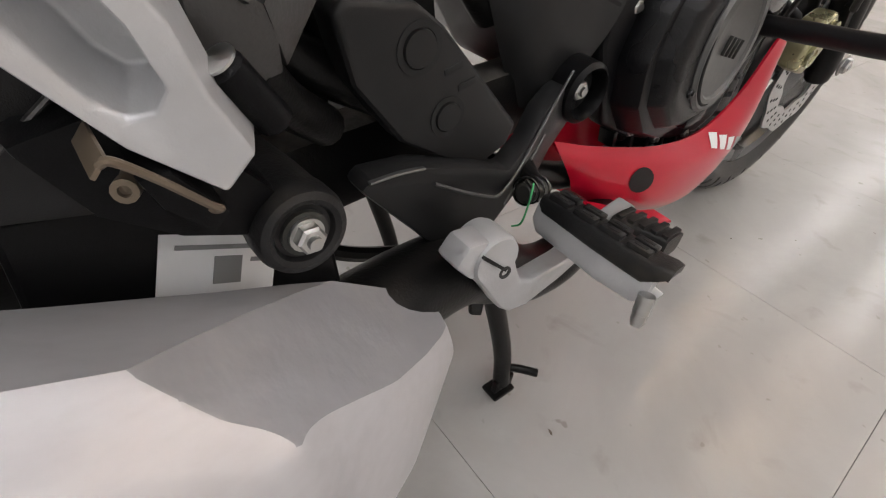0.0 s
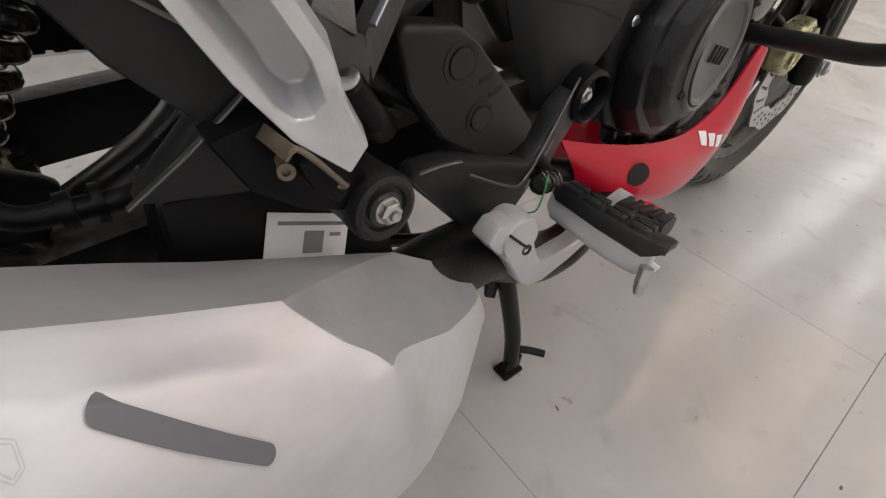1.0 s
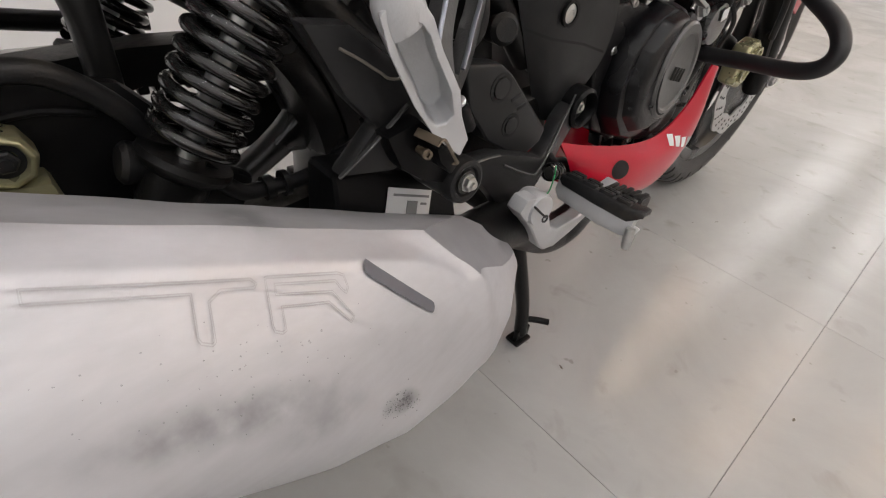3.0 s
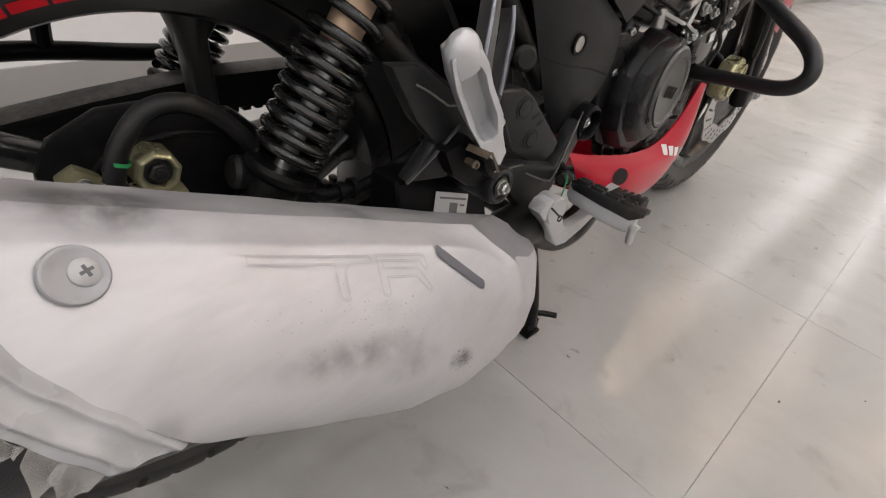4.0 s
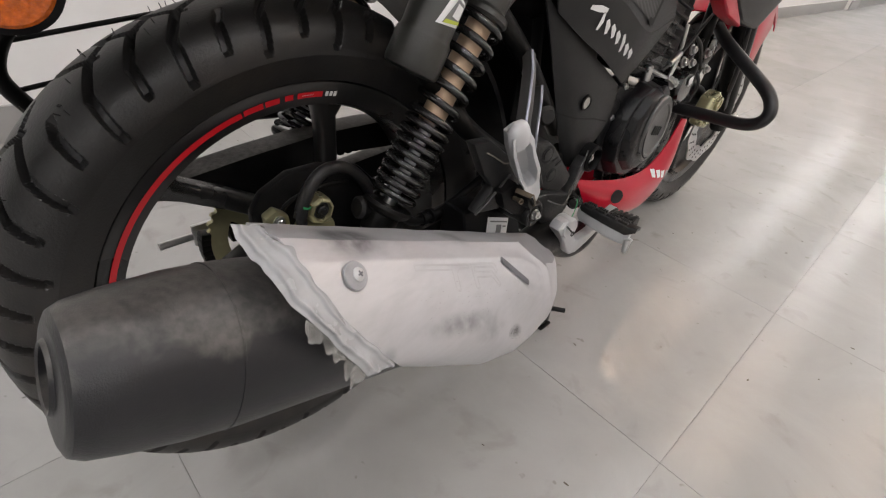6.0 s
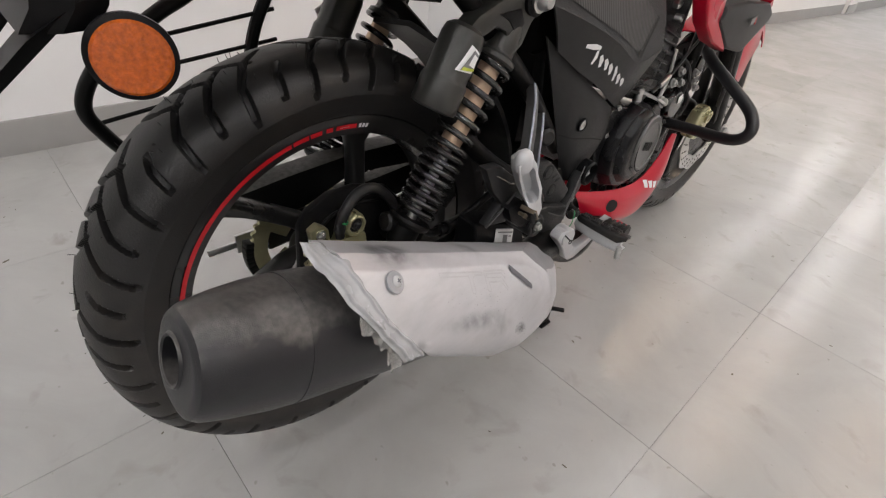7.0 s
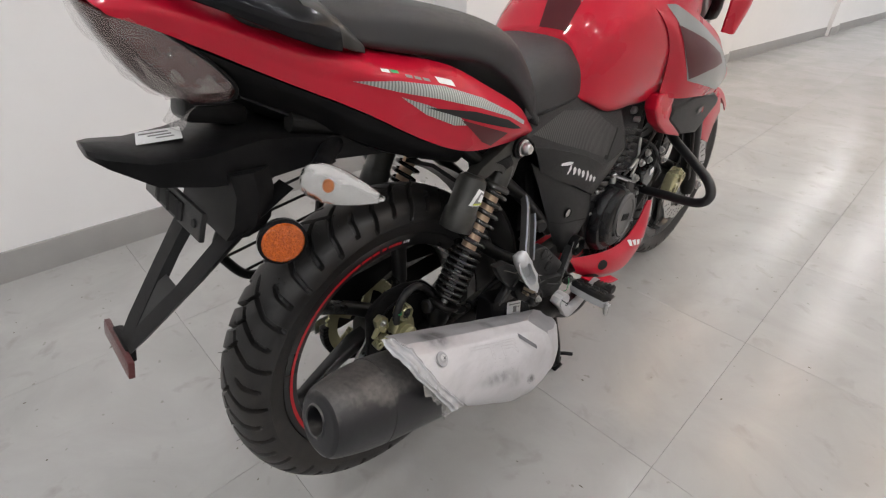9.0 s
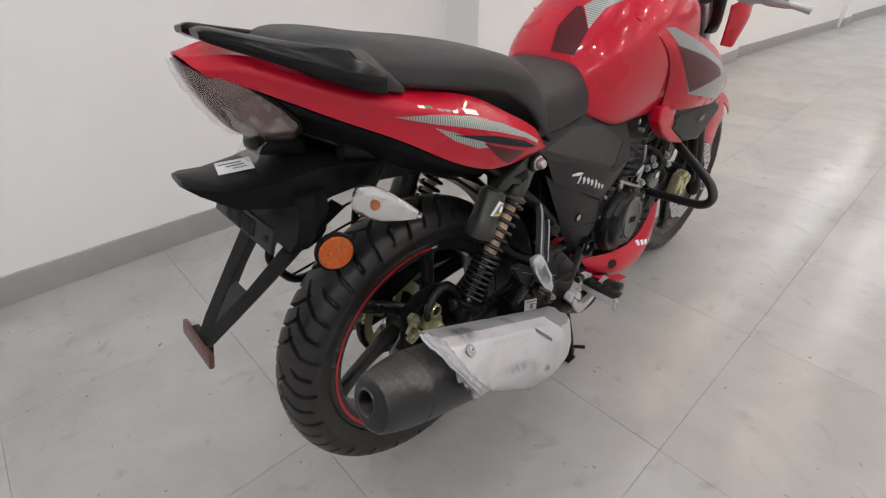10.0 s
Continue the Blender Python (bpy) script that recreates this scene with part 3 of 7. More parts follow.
def tyre(name, c, rad, half, rim_r, parent, n_a, K):
    """A road tyre with a rounded crown and curved tread grooves cut into it."""
    prof = []
    for i in range(K + 1):
        a = -math.pi / 2 * 1.18 + math.pi * 1.18 * i / K
        x = half * math.sin(a) if abs(a) < math.pi / 2 else half * math.copysign(1, a) * (1 - 0.9 * (abs(a) - math.pi / 2))
        h = max(0.0, math.cos(a)) ** 0.75 if abs(a) < math.pi / 2 else -0.9 * (abs(a) - math.pi / 2)
        prof.append((x, h, a / (math.pi / 2)))
    mid = rim_r + (rad - rim_r) * 0.42
    V, F = [], []
    m = len(prof)
    for k in range(n_a):
        deg = 360 * k / n_a
        t = radians(deg)
        for x, h, q in prof:
            r = mid + (rad - mid) * h if h >= 0 else mid + (mid - rim_r - 0.003) * h / 0.255
            g = 0.0085 * max(groove_depth(deg, q), groove_depth(deg + 3.7, -q))
            if 1.06 < abs(q) < 1.08:
                g = 0.0004
            lean = max(-1.0, min(1.0, q)) * math.pi / 2
            r -= g * math.cos(lean)
            x -= g * math.sin(lean)
            V.append((c.x + x, c.y + r * math.sin(t), c.z + r * math.cos(t)))
        for i in range(m - 1):
            a, b = k * m + i, ((k + 1) % n_a) * m + i
            F.append((a, a + 1, b + 1, b))
    me = bpy.data.meshes.new(name)
    me.from_pydata(V, [], F)
    bm = bmesh.new()
    bm.from_mesh(me)
    bpy.data.meshes.remove(me)
    return part(name, bm, M_RUBBER, parent, crease=15)


def alloy_wheel(name, c, rad, half, rim_r, rim_half, spokes, turn, label, n_a):
    w = group(name, bike, label)
    tyre("tyre", c, rad, half, rim_r, w, n_a, n_a // 15)
    # moulding whiskers left on the tread
    rng = random.Random(4)
    whisk = []
    for k in range(90):
        t = rng.uniform(0, 6.283)
        x = rng.uniform(-0.8, 0.8) * half
        s = math.sin(math.acos(min(1, abs(x) / half)))
        r = rim_r + (rad - rim_r) * (0.42 + 0.58 * s ** 0.75) - 0.001
        d = Vector((x * 6, math.sin(t), math.cos(t))).normalized()
        p = c + Vector((x, r * math.sin(t), r * math.cos(t)))
        whisk.append(tube([p, p + d * rng.uniform(0.003, 0.007) + Vector((0, rng.uniform(-1, 1), rng.uniform(-1, 1))) * 0.002], 0.0004, 4, 3))
    tagged(part("rubber_whiskers", merge(*whisk), M_RUBBER, w), kind="stuff")
    ri = rim_r - 0.0265
    part("rim", lathe([(rim_r + 0.001, -rim_half), (rim_r + 0.004, -rim_half + 0.003), (rim_r + 0.003, -rim_half + 0.006), (rim_r - 0.006, -rim_half + 0.008),
                       (rim_r - 0.008, rim_half - 0.008), (rim_r + 0.003, rim_half - 0.006), (rim_r + 0.004, rim_half - 0.003), (rim_r + 0.001, rim_half),
                       (rim_r - 0.005, rim_half + 0.001), (rim_r - 0.022, rim_half - 0.002), (ri, rim_half - 0.016), (ri - 0.002, 0.012), (ri - 0.002, -0.012),
                       (ri, -rim_half + 0.016), (rim_r - 0.022, -rim_half + 0.002), (rim_r - 0.005, -rim_half - 0.001)],
                      c, (1, 0, 0), 96, closed=True), M_RIM, w)
    for k in range(spokes):
        rings = []
        for r, wd, th, sweep in ((0.035, 0.020, 0.020, -40), (0.07, 0.014, 0.018, -24), (0.10, 0.0115, 0.015, -13.5), (0.13, 0.0108, 0.014, -7), (0.16, 0.0108, 0.014, -2.5), (ri - 0.016, 0.0125, 0.014, 0), (ri + 0.002, 0.022, 0.015, 0.5)):
            a = radians(turn + 360 / spokes * k + sweep)
            d = Vector((0, math.cos(a), math.sin(a)))
            s = Vector((0, -math.sin(a), math.cos(a)))
            ring = []
            for i in range(16):
                u = 2 * math.pi * i / 16
                cu, su = math.cos(u), math.sin(u)
                ring.append(c + d * r + s * wd * math.copysign(abs(cu) ** 0.6, cu) + Vector((th * math.copysign(abs(su) ** 0.5, su), 0, 0)))
            rings.append(ring)
        part("spoke", loft(rings), M_RIM, w)
    part("hub", lathe([(0, -0.05), (0.032, -0.05), (0.045, -0.03), (0.05, 0), (0.045, 0.03), (0.032, 0.05), (0, 0.05)], c, (1, 0, 0), 40), M_RIM, w)
    return w


def brake_disc(parent, c, x, r_out, r_in, holes, label):
    """A wavy-edged drilled disc."""
    bm = bmesh.new()
    n_a = 160
    def ring(r, xx, wave):
        out = []
        for k in range(n_a):
            t = 2 * math.pi * k / n_a
            rr = r + (wave * math.cos(10 * t))
            out.append(bm.verts.new(c + Vector((xx, rr * math.sin(t), rr * math.cos(t)))))
        return out
    R = [ring(r_out, x - 0.002, 0.004), ring(r_out, x + 0.002, 0.004), ring(r_in, x + 0.002, 0.004), ring(r_in, x - 0.002, 0.004)]
    for p, q in zip(R, R[1:] + R[:1]):
        for i in range(n_a):
            bm.faces.new((p[i], p[(i + 1) % n_a], q[(i + 1) % n_a], q[i]))
    d = part("brake_disc", bm, M_STEEL, parent, label)
    hs = []
    for k in range(holes):
        t = 2 * math.pi * k / holes
        for q, off in ((0.3, 0.0), (0.52, 0.5), (0.75, 1.0)):
            r = r_in + (r_out - r_in) * q
            tt = t + off * 2 * math.pi / holes / 2.2
            p = c + Vector((x, r * math.sin(tt), r * math.cos(tt)))
            hs.append(cyl(p - Vector((0.0025, 0, 0)), p + Vector((0.0026, 0, 0)), 0.0032, seg=8))
    part("drilled_hole", merge(*hs), M_HOLE, d)
    return d


rear = alloy_wheel("rear_wheel", AX, 0.298, 0.056, 0.222, 0.040, 6, 74, "black alloy rear wheel with a red rim stripe", 1440)
front = alloy_wheel("front_wheel", FX, 0.296, 0.045, 0.222, 0.034, 6, 30, "black alloy front wheel with drilled wavy disc", 900)
# rim tape: one long red band, short blocks, then light marks
def rim_tape(name, a0, a1, r0, r1, material, n_seg=28, lift=0.0):
    bm = bmesh.new()
    rows = []
    for i in range(n_seg + 1):
        a = radians(a0 + (a1 - a0) * i / n_seg)
        rows.append([bm.verts.new(AX + Vector((x + lift, r * math.cos(a), r * math.sin(a)))) for r, x in ((r0, 0.0402), (r1, 0.0418))])
    for p, q in zip(rows, rows[1:]):
        bm.faces.new((p[0], p[1], q[1], q[0]))
    return part(name, bm, material, rear)


rim_tape("rim_stripe", 105.9, 228, 0.2080, 0.2140, M_RED_FLAT, 80)
for a0, a1 in ((99.9, 105.3), (95.3, 99.3), (91.4, 93.8), (82.7, 90.2)):
    rim_tape("rim_block", a0, a1, 0.2083, 0.2143, M_RED_FLAT, 8)
rim_tape("light_fleck", 85.5, 89.0, 0.2105, 0.2118, M_WHITE_INK, 4, 0.0005)
for a0 in (78.3, 79.6, 80.9):
    rim_tape("light_mark", a0, a0 + 0.95, 0.2090, 0.2143, M_WHITE_INK, 3, 0.0004)
brake_disc(rear, AX, 0.058, 0.1, 0.066, 20, "steel rear brake disc")
brake_disc(front, FX, 0.062, 0.142, 0.098, 26, "steel wavy drilled front brake disc")
part("disc_carrier", lathe([(0.03, 0.052), (0.1, 0.053), (0.1, 0.057), (0.03, 0.06)], FX, (1, 0, 0), 40, closed=True), M_ENGINE, front)

# left-hand chain drive seen through the wheel
drive = group("chain_drive", bike, "gold rear sprocket with black chain")
bm = bmesh.new()
n_t = 42 * 4
ro = []
for r, xx in ((0.082, -0.066), (0.082, -0.060), (0.06, -0.060), (0.06, -0.066)):
    ro.append([bm.verts.new(AX + Vector((xx, (r + (0.004 if (k % 4 < 2 and r > 0.07) else 0)) * math.sin(2 * math.pi * k / n_t),
                                          (r + (0.004 if (k % 4 < 2 and r > 0.07) else 0)) * math.cos(2 * math.pi * k / n_t)))) for k in range(n_t)])
for p, q in zip(ro, ro[1:] + ro[:1]):
    for i in range(n_t):
        bm.faces.new((p[i], p[(i + 1) % n_t], q[(i + 1) % n_t], q[i]))
part("sprocket", bm, M_GOLD, drive, "gold plated sprocket ring")
for k in range(5):
    a = radians(20 + 72 * k)
    d = Vector((0, math.sin(a), math.cos(a)))
    part("sprocket_arm", bar(AX + Vector((-0.063, 0, 0)) + d * 0.03, AX + Vector((-0.063, 0, 0)) + d * 0.064, 0.02, 0.006, 0.002, (1, 0, 0)), M_GOLD, drive)
links = []
for k in range(40):
    a = math.pi / 2 * 0.9 + math.pi * 1.15 * k / 40
    d = Vector((-0.063, 0.088 * math.sin(a), 0.088 * math.cos(a)))
    links.append(box(AX + d, (0.016, 0.008, 0.012), 0.002, (math.degrees(-a), 0, 0)))
for sgn in (1, -1):
    for k in range(30):
        f = k / 30
        links.append(box((-0.063, 0.02 + 0.38 * f, 0.342 + sgn * (0.086 - 0.05 * f) + 0.05 * f), (0.016, 0.009, 0.012), 0.002))
tagged(part("chain", merge(*links), M_FRAME, drive), kind="stuff")
part("axle_nut", hexbolt(AX + Vector((-0.112, -0.02, 0)), (-1, 0, 0), 0.016, 0.014), M_STEEL, drive)
part("chain_adjuster", merge(box((-0.1, -0.05, 0.34), (0.006, 0.08, 0.032), 0.003), cyl((-0.1, -0.09, 0.34), (-0.1, -0.13, 0.34), 0.005, seg=10)), M_STEEL, drive)

# swing arm: two box members, cross tube
arm = group("swing_arm", bike, "black box-section swing arm")
for s in (1, -1):
    part("arm_member", bar((s * 0.098, -0.05, 0.345), (s * 0.088, 0.44, 0.392), 0.028, 0.052, 0.006), M_ARM, arm)
part("cross_tube", cyl((-0.1, 0.36, 0.385), (0.1, 0.36, 0.385), 0.028, seg=24), M_FRAME, arm)
part("chain_cover", prism([(-0.112, 0.425), (-0.112, 0.446), (-0.02, 0.456), (0.08, 0.463), (0.16, 0.461), (0.35, 0.44), (0.36, 0.40), (0.08, 0.43), (0.0, 0.400), (-0.06, 0.395)], -0.088, -0.05, 0.004), M_ARM, arm)
part("hose_holder", merge(tube([(0.112, 0.070, 0.436), (0.120, 0.087, 0.418), (0.120, 0.106, 0.4145), (0.120, 0.135, 0.4145), (0.116, 0.175, 0.424), (0.108, 0.25, 0.445)], 0.0056, 12),
                          lathe([(0.005, -0.003), (0.0085, -0.003), (0.0085, 0.003), (0.005, 0.003)], (0.120, 0.106, 0.4145), (0, 1, 0.0), 16, closed=True),
                          lathe([(0.005, -0.002), (0.0092, -0.002), (0.0092, 0.002), (0.005, 0.002)], (0.120, 0.118, 0.4145), (0, 1, 0.0), 16, closed=True)), M_PLASTIC, arm)

# rear mud flap behind the engine (inner hugger) and dark inner body
part("inner_mudguard", loft([[Vector((x, 0.0 + r * math.cos(a), 0.345 + r * math.sin(a))) for x, r in ((-0.07, 0.325), (0, 0.335), (0.07, 0.325), (0.07, 0.318), (0, 0.328), (-0.07, 0.318))]
                             for a in [radians(12 + 6 * i) for i in range(10)]]), M_PLASTIC, bike)

# ---------------- rear dampers ----------------
def damper(s):
    g = group("rear_damper", bike, "gas-charged rear damper with black spring" if s > 0 else "")
    top, bot = Vector((0.108 * s, 0.220, 0.695)), Vector((0.106 * s, 0.031, 0.388))
    d = (bot - top).normalized()
    ln = (bot - top).length
    # spring, wide pitch above and tight below
    pts, turns = [], 15.2
    _, a, b = basis(d)
    for i in range(int(turns * 44)):
        u = i / (turns * 44)
        w = u * turns
        h = 0.080 + 0.0178 * w if w < 6.2 else 0.080 + 0.0178 * 6.2 + 0.0112 * (w - 6.2)
        r = 0.0238
        pts.append(top + d * h + (a * math.cos(w * 2 * math.pi) + b * math.sin(w * 2 * math.pi)) * r)
    part("spring", tube(pts, 0.0042, 12, curve=False), M_SPRING, g, "black gloss coil spring")
    part("sleeve", cyl(top + d * 0.07, top + d * 0.197, 0.0138, seg=28), M_DAMPER, g, "champagne damper sleeve")
    part("rod", cyl(top + d * 0.19, top + d * 0.31, 0.007, seg=16), M_STEEL, g)
    part("lower_body", lathe([(0, 0.300), (0.017, 0.300), (0.019, 0.304), (0.019, ln - 0.03), (0.013, ln - 0.02), (0, ln - 0.02)], top, d, 28), M_FRAME, g)
    part("spring_seat", lathe([(0, 0.296), (0.0275, 0.296), (0.0285, 0.300), (0.0265, 0.304), (0.0205, 0.308), (0, 0.308)], top, d, 32), M_FRAME, g)
    part("upper_cap", lathe([(0, 0.030), (0.013, 0.030), (0.017, 0.040), (0.0185, 0.056), (0.0190, 0.070), (0.0255, 0.074), (0.0262, 0.079), (0.024, 0.082), (0, 0.082)], top, d, 32), M_CAN, g)
    part("lower_eye", merge(lathe([(0.008, -0.016), (0.019, -0.016), (0.019, 0.016), (0.008, 0.016)], bot, (1, 0, 0), 24, closed=True),
                            cyl(bot - d * 0.03, bot - d * 0.01, 0.012)), M_FRAME, g)
    part("lower_bolt", hexbolt(bot + Vector((0.016 * s, 0, 0)), (s, 0, 0), 0.01, 0.008), M_STEEL, g)
    # reservoir, hung behind the spring on a webbed bracket
    rt, rb = Vector((0.112 * s, 0.120, 0.667)), Vector((0.112 * s, 0.080, 0.588))
    rd = (rb - rt).normalized()
    rl = (rb - rt).length
    can = part("reservoir", lathe([(0, -0.004), (0.016, -0.004), (0.0225, 0.001), (0.0245, 0.010), (0.0245, 0.052), (0.0260, 0.055), (0.0270, 0.057), (0.0275, rl - 0.004), (0.0260, rl), (0.018, rl + 0.002), (0, rl + 0.002)], rt, rd, 36), M_CAN, g, "grey gas reservoir")
    web = [(0.205, 0.714), (0.224, 0.712), (0.238, 0.698), (0.238, 0.684), (0.222, 0.668), (0.212, 0.645), (0.200, 0.634), (0.186, 0.640), (0.178, 0.662), (0.160, 0.668), (0.142, 0.660), (0.122, 0.664), (0.118, 0.672), (0.130, 0.682), (0.168, 0.697)]
    part("bracket", prism(web, 0.096 * s, 0.121 * s, 0.004), M_CAN, g)
    part("bracket_web", prism([(0.197, 0.686), (0.160, 0.682), (0.180, 0.673), (0.194, 0.658), (0.207, 0.669)], 0.1205 * s, 0.1225 * s, 0.001), M_PLASTIC, g)
    part("mount_bush", lathe([(0, -0.02), (0.019, -0.02), (0.019, 0.018), (0.012, 0.02), (0, 0.02)], top, (s, 0, 0), 28), M_PLASTIC, g)
    part("dome_nut", lathe([(0, 0.02), (0.014, 0.02), (0.014, 0.023), (0.0105, 0.024), (0.0105, 0.03), (0.007, 0.036), (0, 0.038)], top, (s, 0, 0), 24), M_STEEL, g, "polished dome nut")
    if s > 0:
        tree = surface_of(can)
        part("badge", decal(tree, [(0.0880, 0.6349), (0.1070, 0.6585), (0.1210, 0.6479), (0.1125, 0.6277)], 0.0010), M_WHITE_INK, can)
        part("badge_field", decal(tree, [(0.0927, 0.6353), (0.1100, 0.6533), (0.1179, 0.6468), (0.1114, 0.6310)], 0.0022), M_GREY_INK, can)
        part("badge_mark", decal(tree, [(0.1020, 0.6396), (0.1092, 0.6497), (0.1157, 0.6447), (0.1107, 0.6346)], 0.0034), M_WHITE_INK, can)
        part("badge_band", decal(tree, [(0.0927, 0.6353), (0.0956, 0.6382), (0.1121, 0.6335), (0.1114, 0.6310)], 0.0034), M_YELLOW, can)
    else:
        part("paper_tag", box((-0.14, 0.10, 0.63), (0.001, 0.02, 0.03), 0, (28, 0, 0)), M_LABEL, g)
    return g


damper(1)
damper(-1)

# ---------------- rear brake ----------------
brake = group("rear_caliper", bike, "gold plated rear brake caliper on a black carrier")
part("carrier", prism([(-0.085, 0.33), (-0.078, 0.464), (-0.066, 0.482), (-0.036, 0.496), (0.0, 0.496), (0.046, 0.482), (0.078, 0.446), (0.07, 0.40), (0.05, 0.32), (-0.03, 0.28)], 0.066, 0.078, 0.006), M_PLASTIC, brake)
part("carrier_rib", tube([(0.079, -0.062, 0.44), (0.08, -0.04, 0.466), (0.08, 0.0, 0.474), (0.079, 0.03, 0.468)], 0.0025, 8), M_PLASTIC, brake)
cal = part("caliper_body", merge(
    bevelled(lathe([(0, 0.0), (0.0158, 0.0), (0.0150, 0.018), (0.0128, 0.021), (0.0105, 0.021), (0.0095, 0.016), (0, 0.016)], (0.084, -0.018, 0.459), (1, 0.05, 0.05), 8), 0.0015, 2, 20),
    prism([(-0.032, 0.447), (-0.010, 0.444), (-0.002, 0.444), (0.002, 0.412), (-0.008, 0.400), (-0.036, 0.404), (-0.044, 0.428)], 0.078, 0.102, 0.004, 2),
    lathe([(0, 0), (0.0155, 0), (0.0155, 0.010), (0.0120, 0.013), (0.0085, 0.011), (0, 0.011)], (0.101, -0.020, 0.421), (1, 0, 0), 28)), M_GOLD, brake)
part("caliper_bolt", merge(hexbolt((0.100, -0.017, 0.460), (1, 0.05, 0.05), 0.0062, 0.005, False), lathe([(0.0062, 0), (0.0090, 0), (0.0090, 0.0015), (0.0062, 0.0015)], (0.100, -0.017, 0.460), (1, 0.05, 0.05), 20, closed=True)), M_GUARD, cal)
ear = part("caliper_ear", merge(prism([(-0.070, 0.462), (-0.058, 0.468), (-0.046, 0.458), (-0.044, 0.440), (-0.056, 0.430), (-0.068, 0.444)], 0.078, 0.090, 0.003, 2),
                                cyl((0.086, -0.064, 0.446), (0.086, -0.076, 0.430), 0.0050, 0.0042, bevel=0.001)), M_GOLD, brake)
part("ear_bolt", hexbolt((0.090, -0.057, 0.455), (1, 0, 0), 0.0046, 0.005, True), M_STEEL, ear)
part("caliper_foot", merge(box((0.088, -0.062, 0.418), (0.016, 0.030, 0.012), 0.003, (25, 0, 0)), lathe([(0.003, -0.003), (0.007, -0.003), (0.007, 0.003), (0.003, 0.003)], (0.098, -0.074, 0.424), (1, 0, 0), 14, closed=True)), M_GOLD, brake)
part("bleed_cap", cyl((0.104, -0.040, 0.452), (0.105, -0.043, 0.474), 0.0055, 0.0045, bevel=0.002), M_PAD, brake)
part("torque_arm", bar((0.088, 0.04, 0.43), (0.088, 0.1, 0.395), 0.02, 0.036, 0.008), M_FRAME, brake)
part("slide_boot", cyl((0.094, 0.03, 0.443), (0.094, 0.07, 0.43), 0.013, 0.011, bevel=0.003), M_PAD, brake)
part("brake_hose", tube([(0.106, -0.043, 0.462), (0.103, -0.034, 0.482), (0.1, -0.014, 0.500), (0.096, 0.012, 0.498), (0.090, 0.038, 0.475), (0.088, 0.056, 0.445), (0.088, 0.075, 0.40), (0.1, 0.1, 0.37)], 0.0065, 12), M_PAD, brake, "black rubber brake hose")
part("hose_mark", lathe([(0.0066, -0.0012), (0.0068, -0.0012), (0.0068, 0.0012), (0.0066, 0.0012)], (0.1045, -0.037, 0.474), (0, 0.35, 0.9), 12, closed=True), M_GREEN, brake, "green paint mark")

# ---------------- silencer ----------------
sil = group("silencer", bike, "matt black silencer with film-wrapped heat shield")
def s_at(y, dx=0.0, up=0.0):
    """A point on the silencer's axis at y, shifted sideways and upwards across it."""
    k = max(0.0, -0.14 - y) / 0.12
    return Vector((0.210 + 0.016 * k * k + dx, y, 0.4076 - 0.324 * y + 0.012 * k * k)) + Vector((0, 0.308, 0.951)) * up
def s_ring(y, rx, rz, n_r=44, power=0.93, dx=0.0, up=0.0):
    out = []
    for i in range(n_r):
        t = 2 * math.pi * i / n_r
        c, s = math.cos(t), math.sin(t)
        out.append(s_at(y, dx + rx * math.copysign(abs(c) ** power, c), up + rz * math.copysign(abs(s) ** power, s)))
    return out
part("body", loft([s_ring(y, a, b, dx=-0.006) for y, a, b in ((-0.224, 0.0125, 0.0150), (-0.247, 0.0145, 0.0170), (-0.2535, 0.0160, 0.0185), (-0.2545, 0.0178, 0.0203), (-0.2525, 0.0196, 0.0221))] +
                  [s_ring(y, a, a) for y, a in ((-0.252, 0.030), (-0.252, 0.034), (-0.250, 0.039), (-0.244, 0.043), (-0.225, 0.048), (-0.195, 0.0535), (-0.165, 0.0562), (-0.150, 0.0566),
                                                (-0.08, 0.0568), (0.04, 0.056), (0.10, 0.046), (0.15, 0.033), (0.185, 0.024), (0.21, 0.020))], cap=True), M_MUFFLER, sil)
part("outlet", loft([s_ring(y, a, b, dx=-0.006) for y, a, b in ((-0.228, 0.0126, 0.0150), (-0.229, 0.006, 0.008))], cap=True), M_HOLE, sil, "dark tailpipe opening")
part("seam", loft([s_ring(y, a, a) for y, a in ((-0.1735, 0.0553), (-0.173, 0.0563), (-0.172, 0.0563), (-0.1715, 0.0553))], cap=False), M_MUFFLER, sil)
part("exhaust_pipe", tube([(0.190, 0.19, 0.345), (0.181, 0.236, 0.337), (0.165, 0.290, 0.327), (0.157, 0.335, 0.317), (0.151, 0.375, 0.290), (0.148, 0.43, 0.258), (0.14, 0.50, 0.254), (0.07, 0.7, 0.225), (0.02, 0.8, 0.25)], [0.027, 0.027, 0.0265, 0.0265, 0.026, 0.0235, 0.0205, 0.0195, 0.019], 28, 80), M_FRAME, sil, "black exhaust pipe")

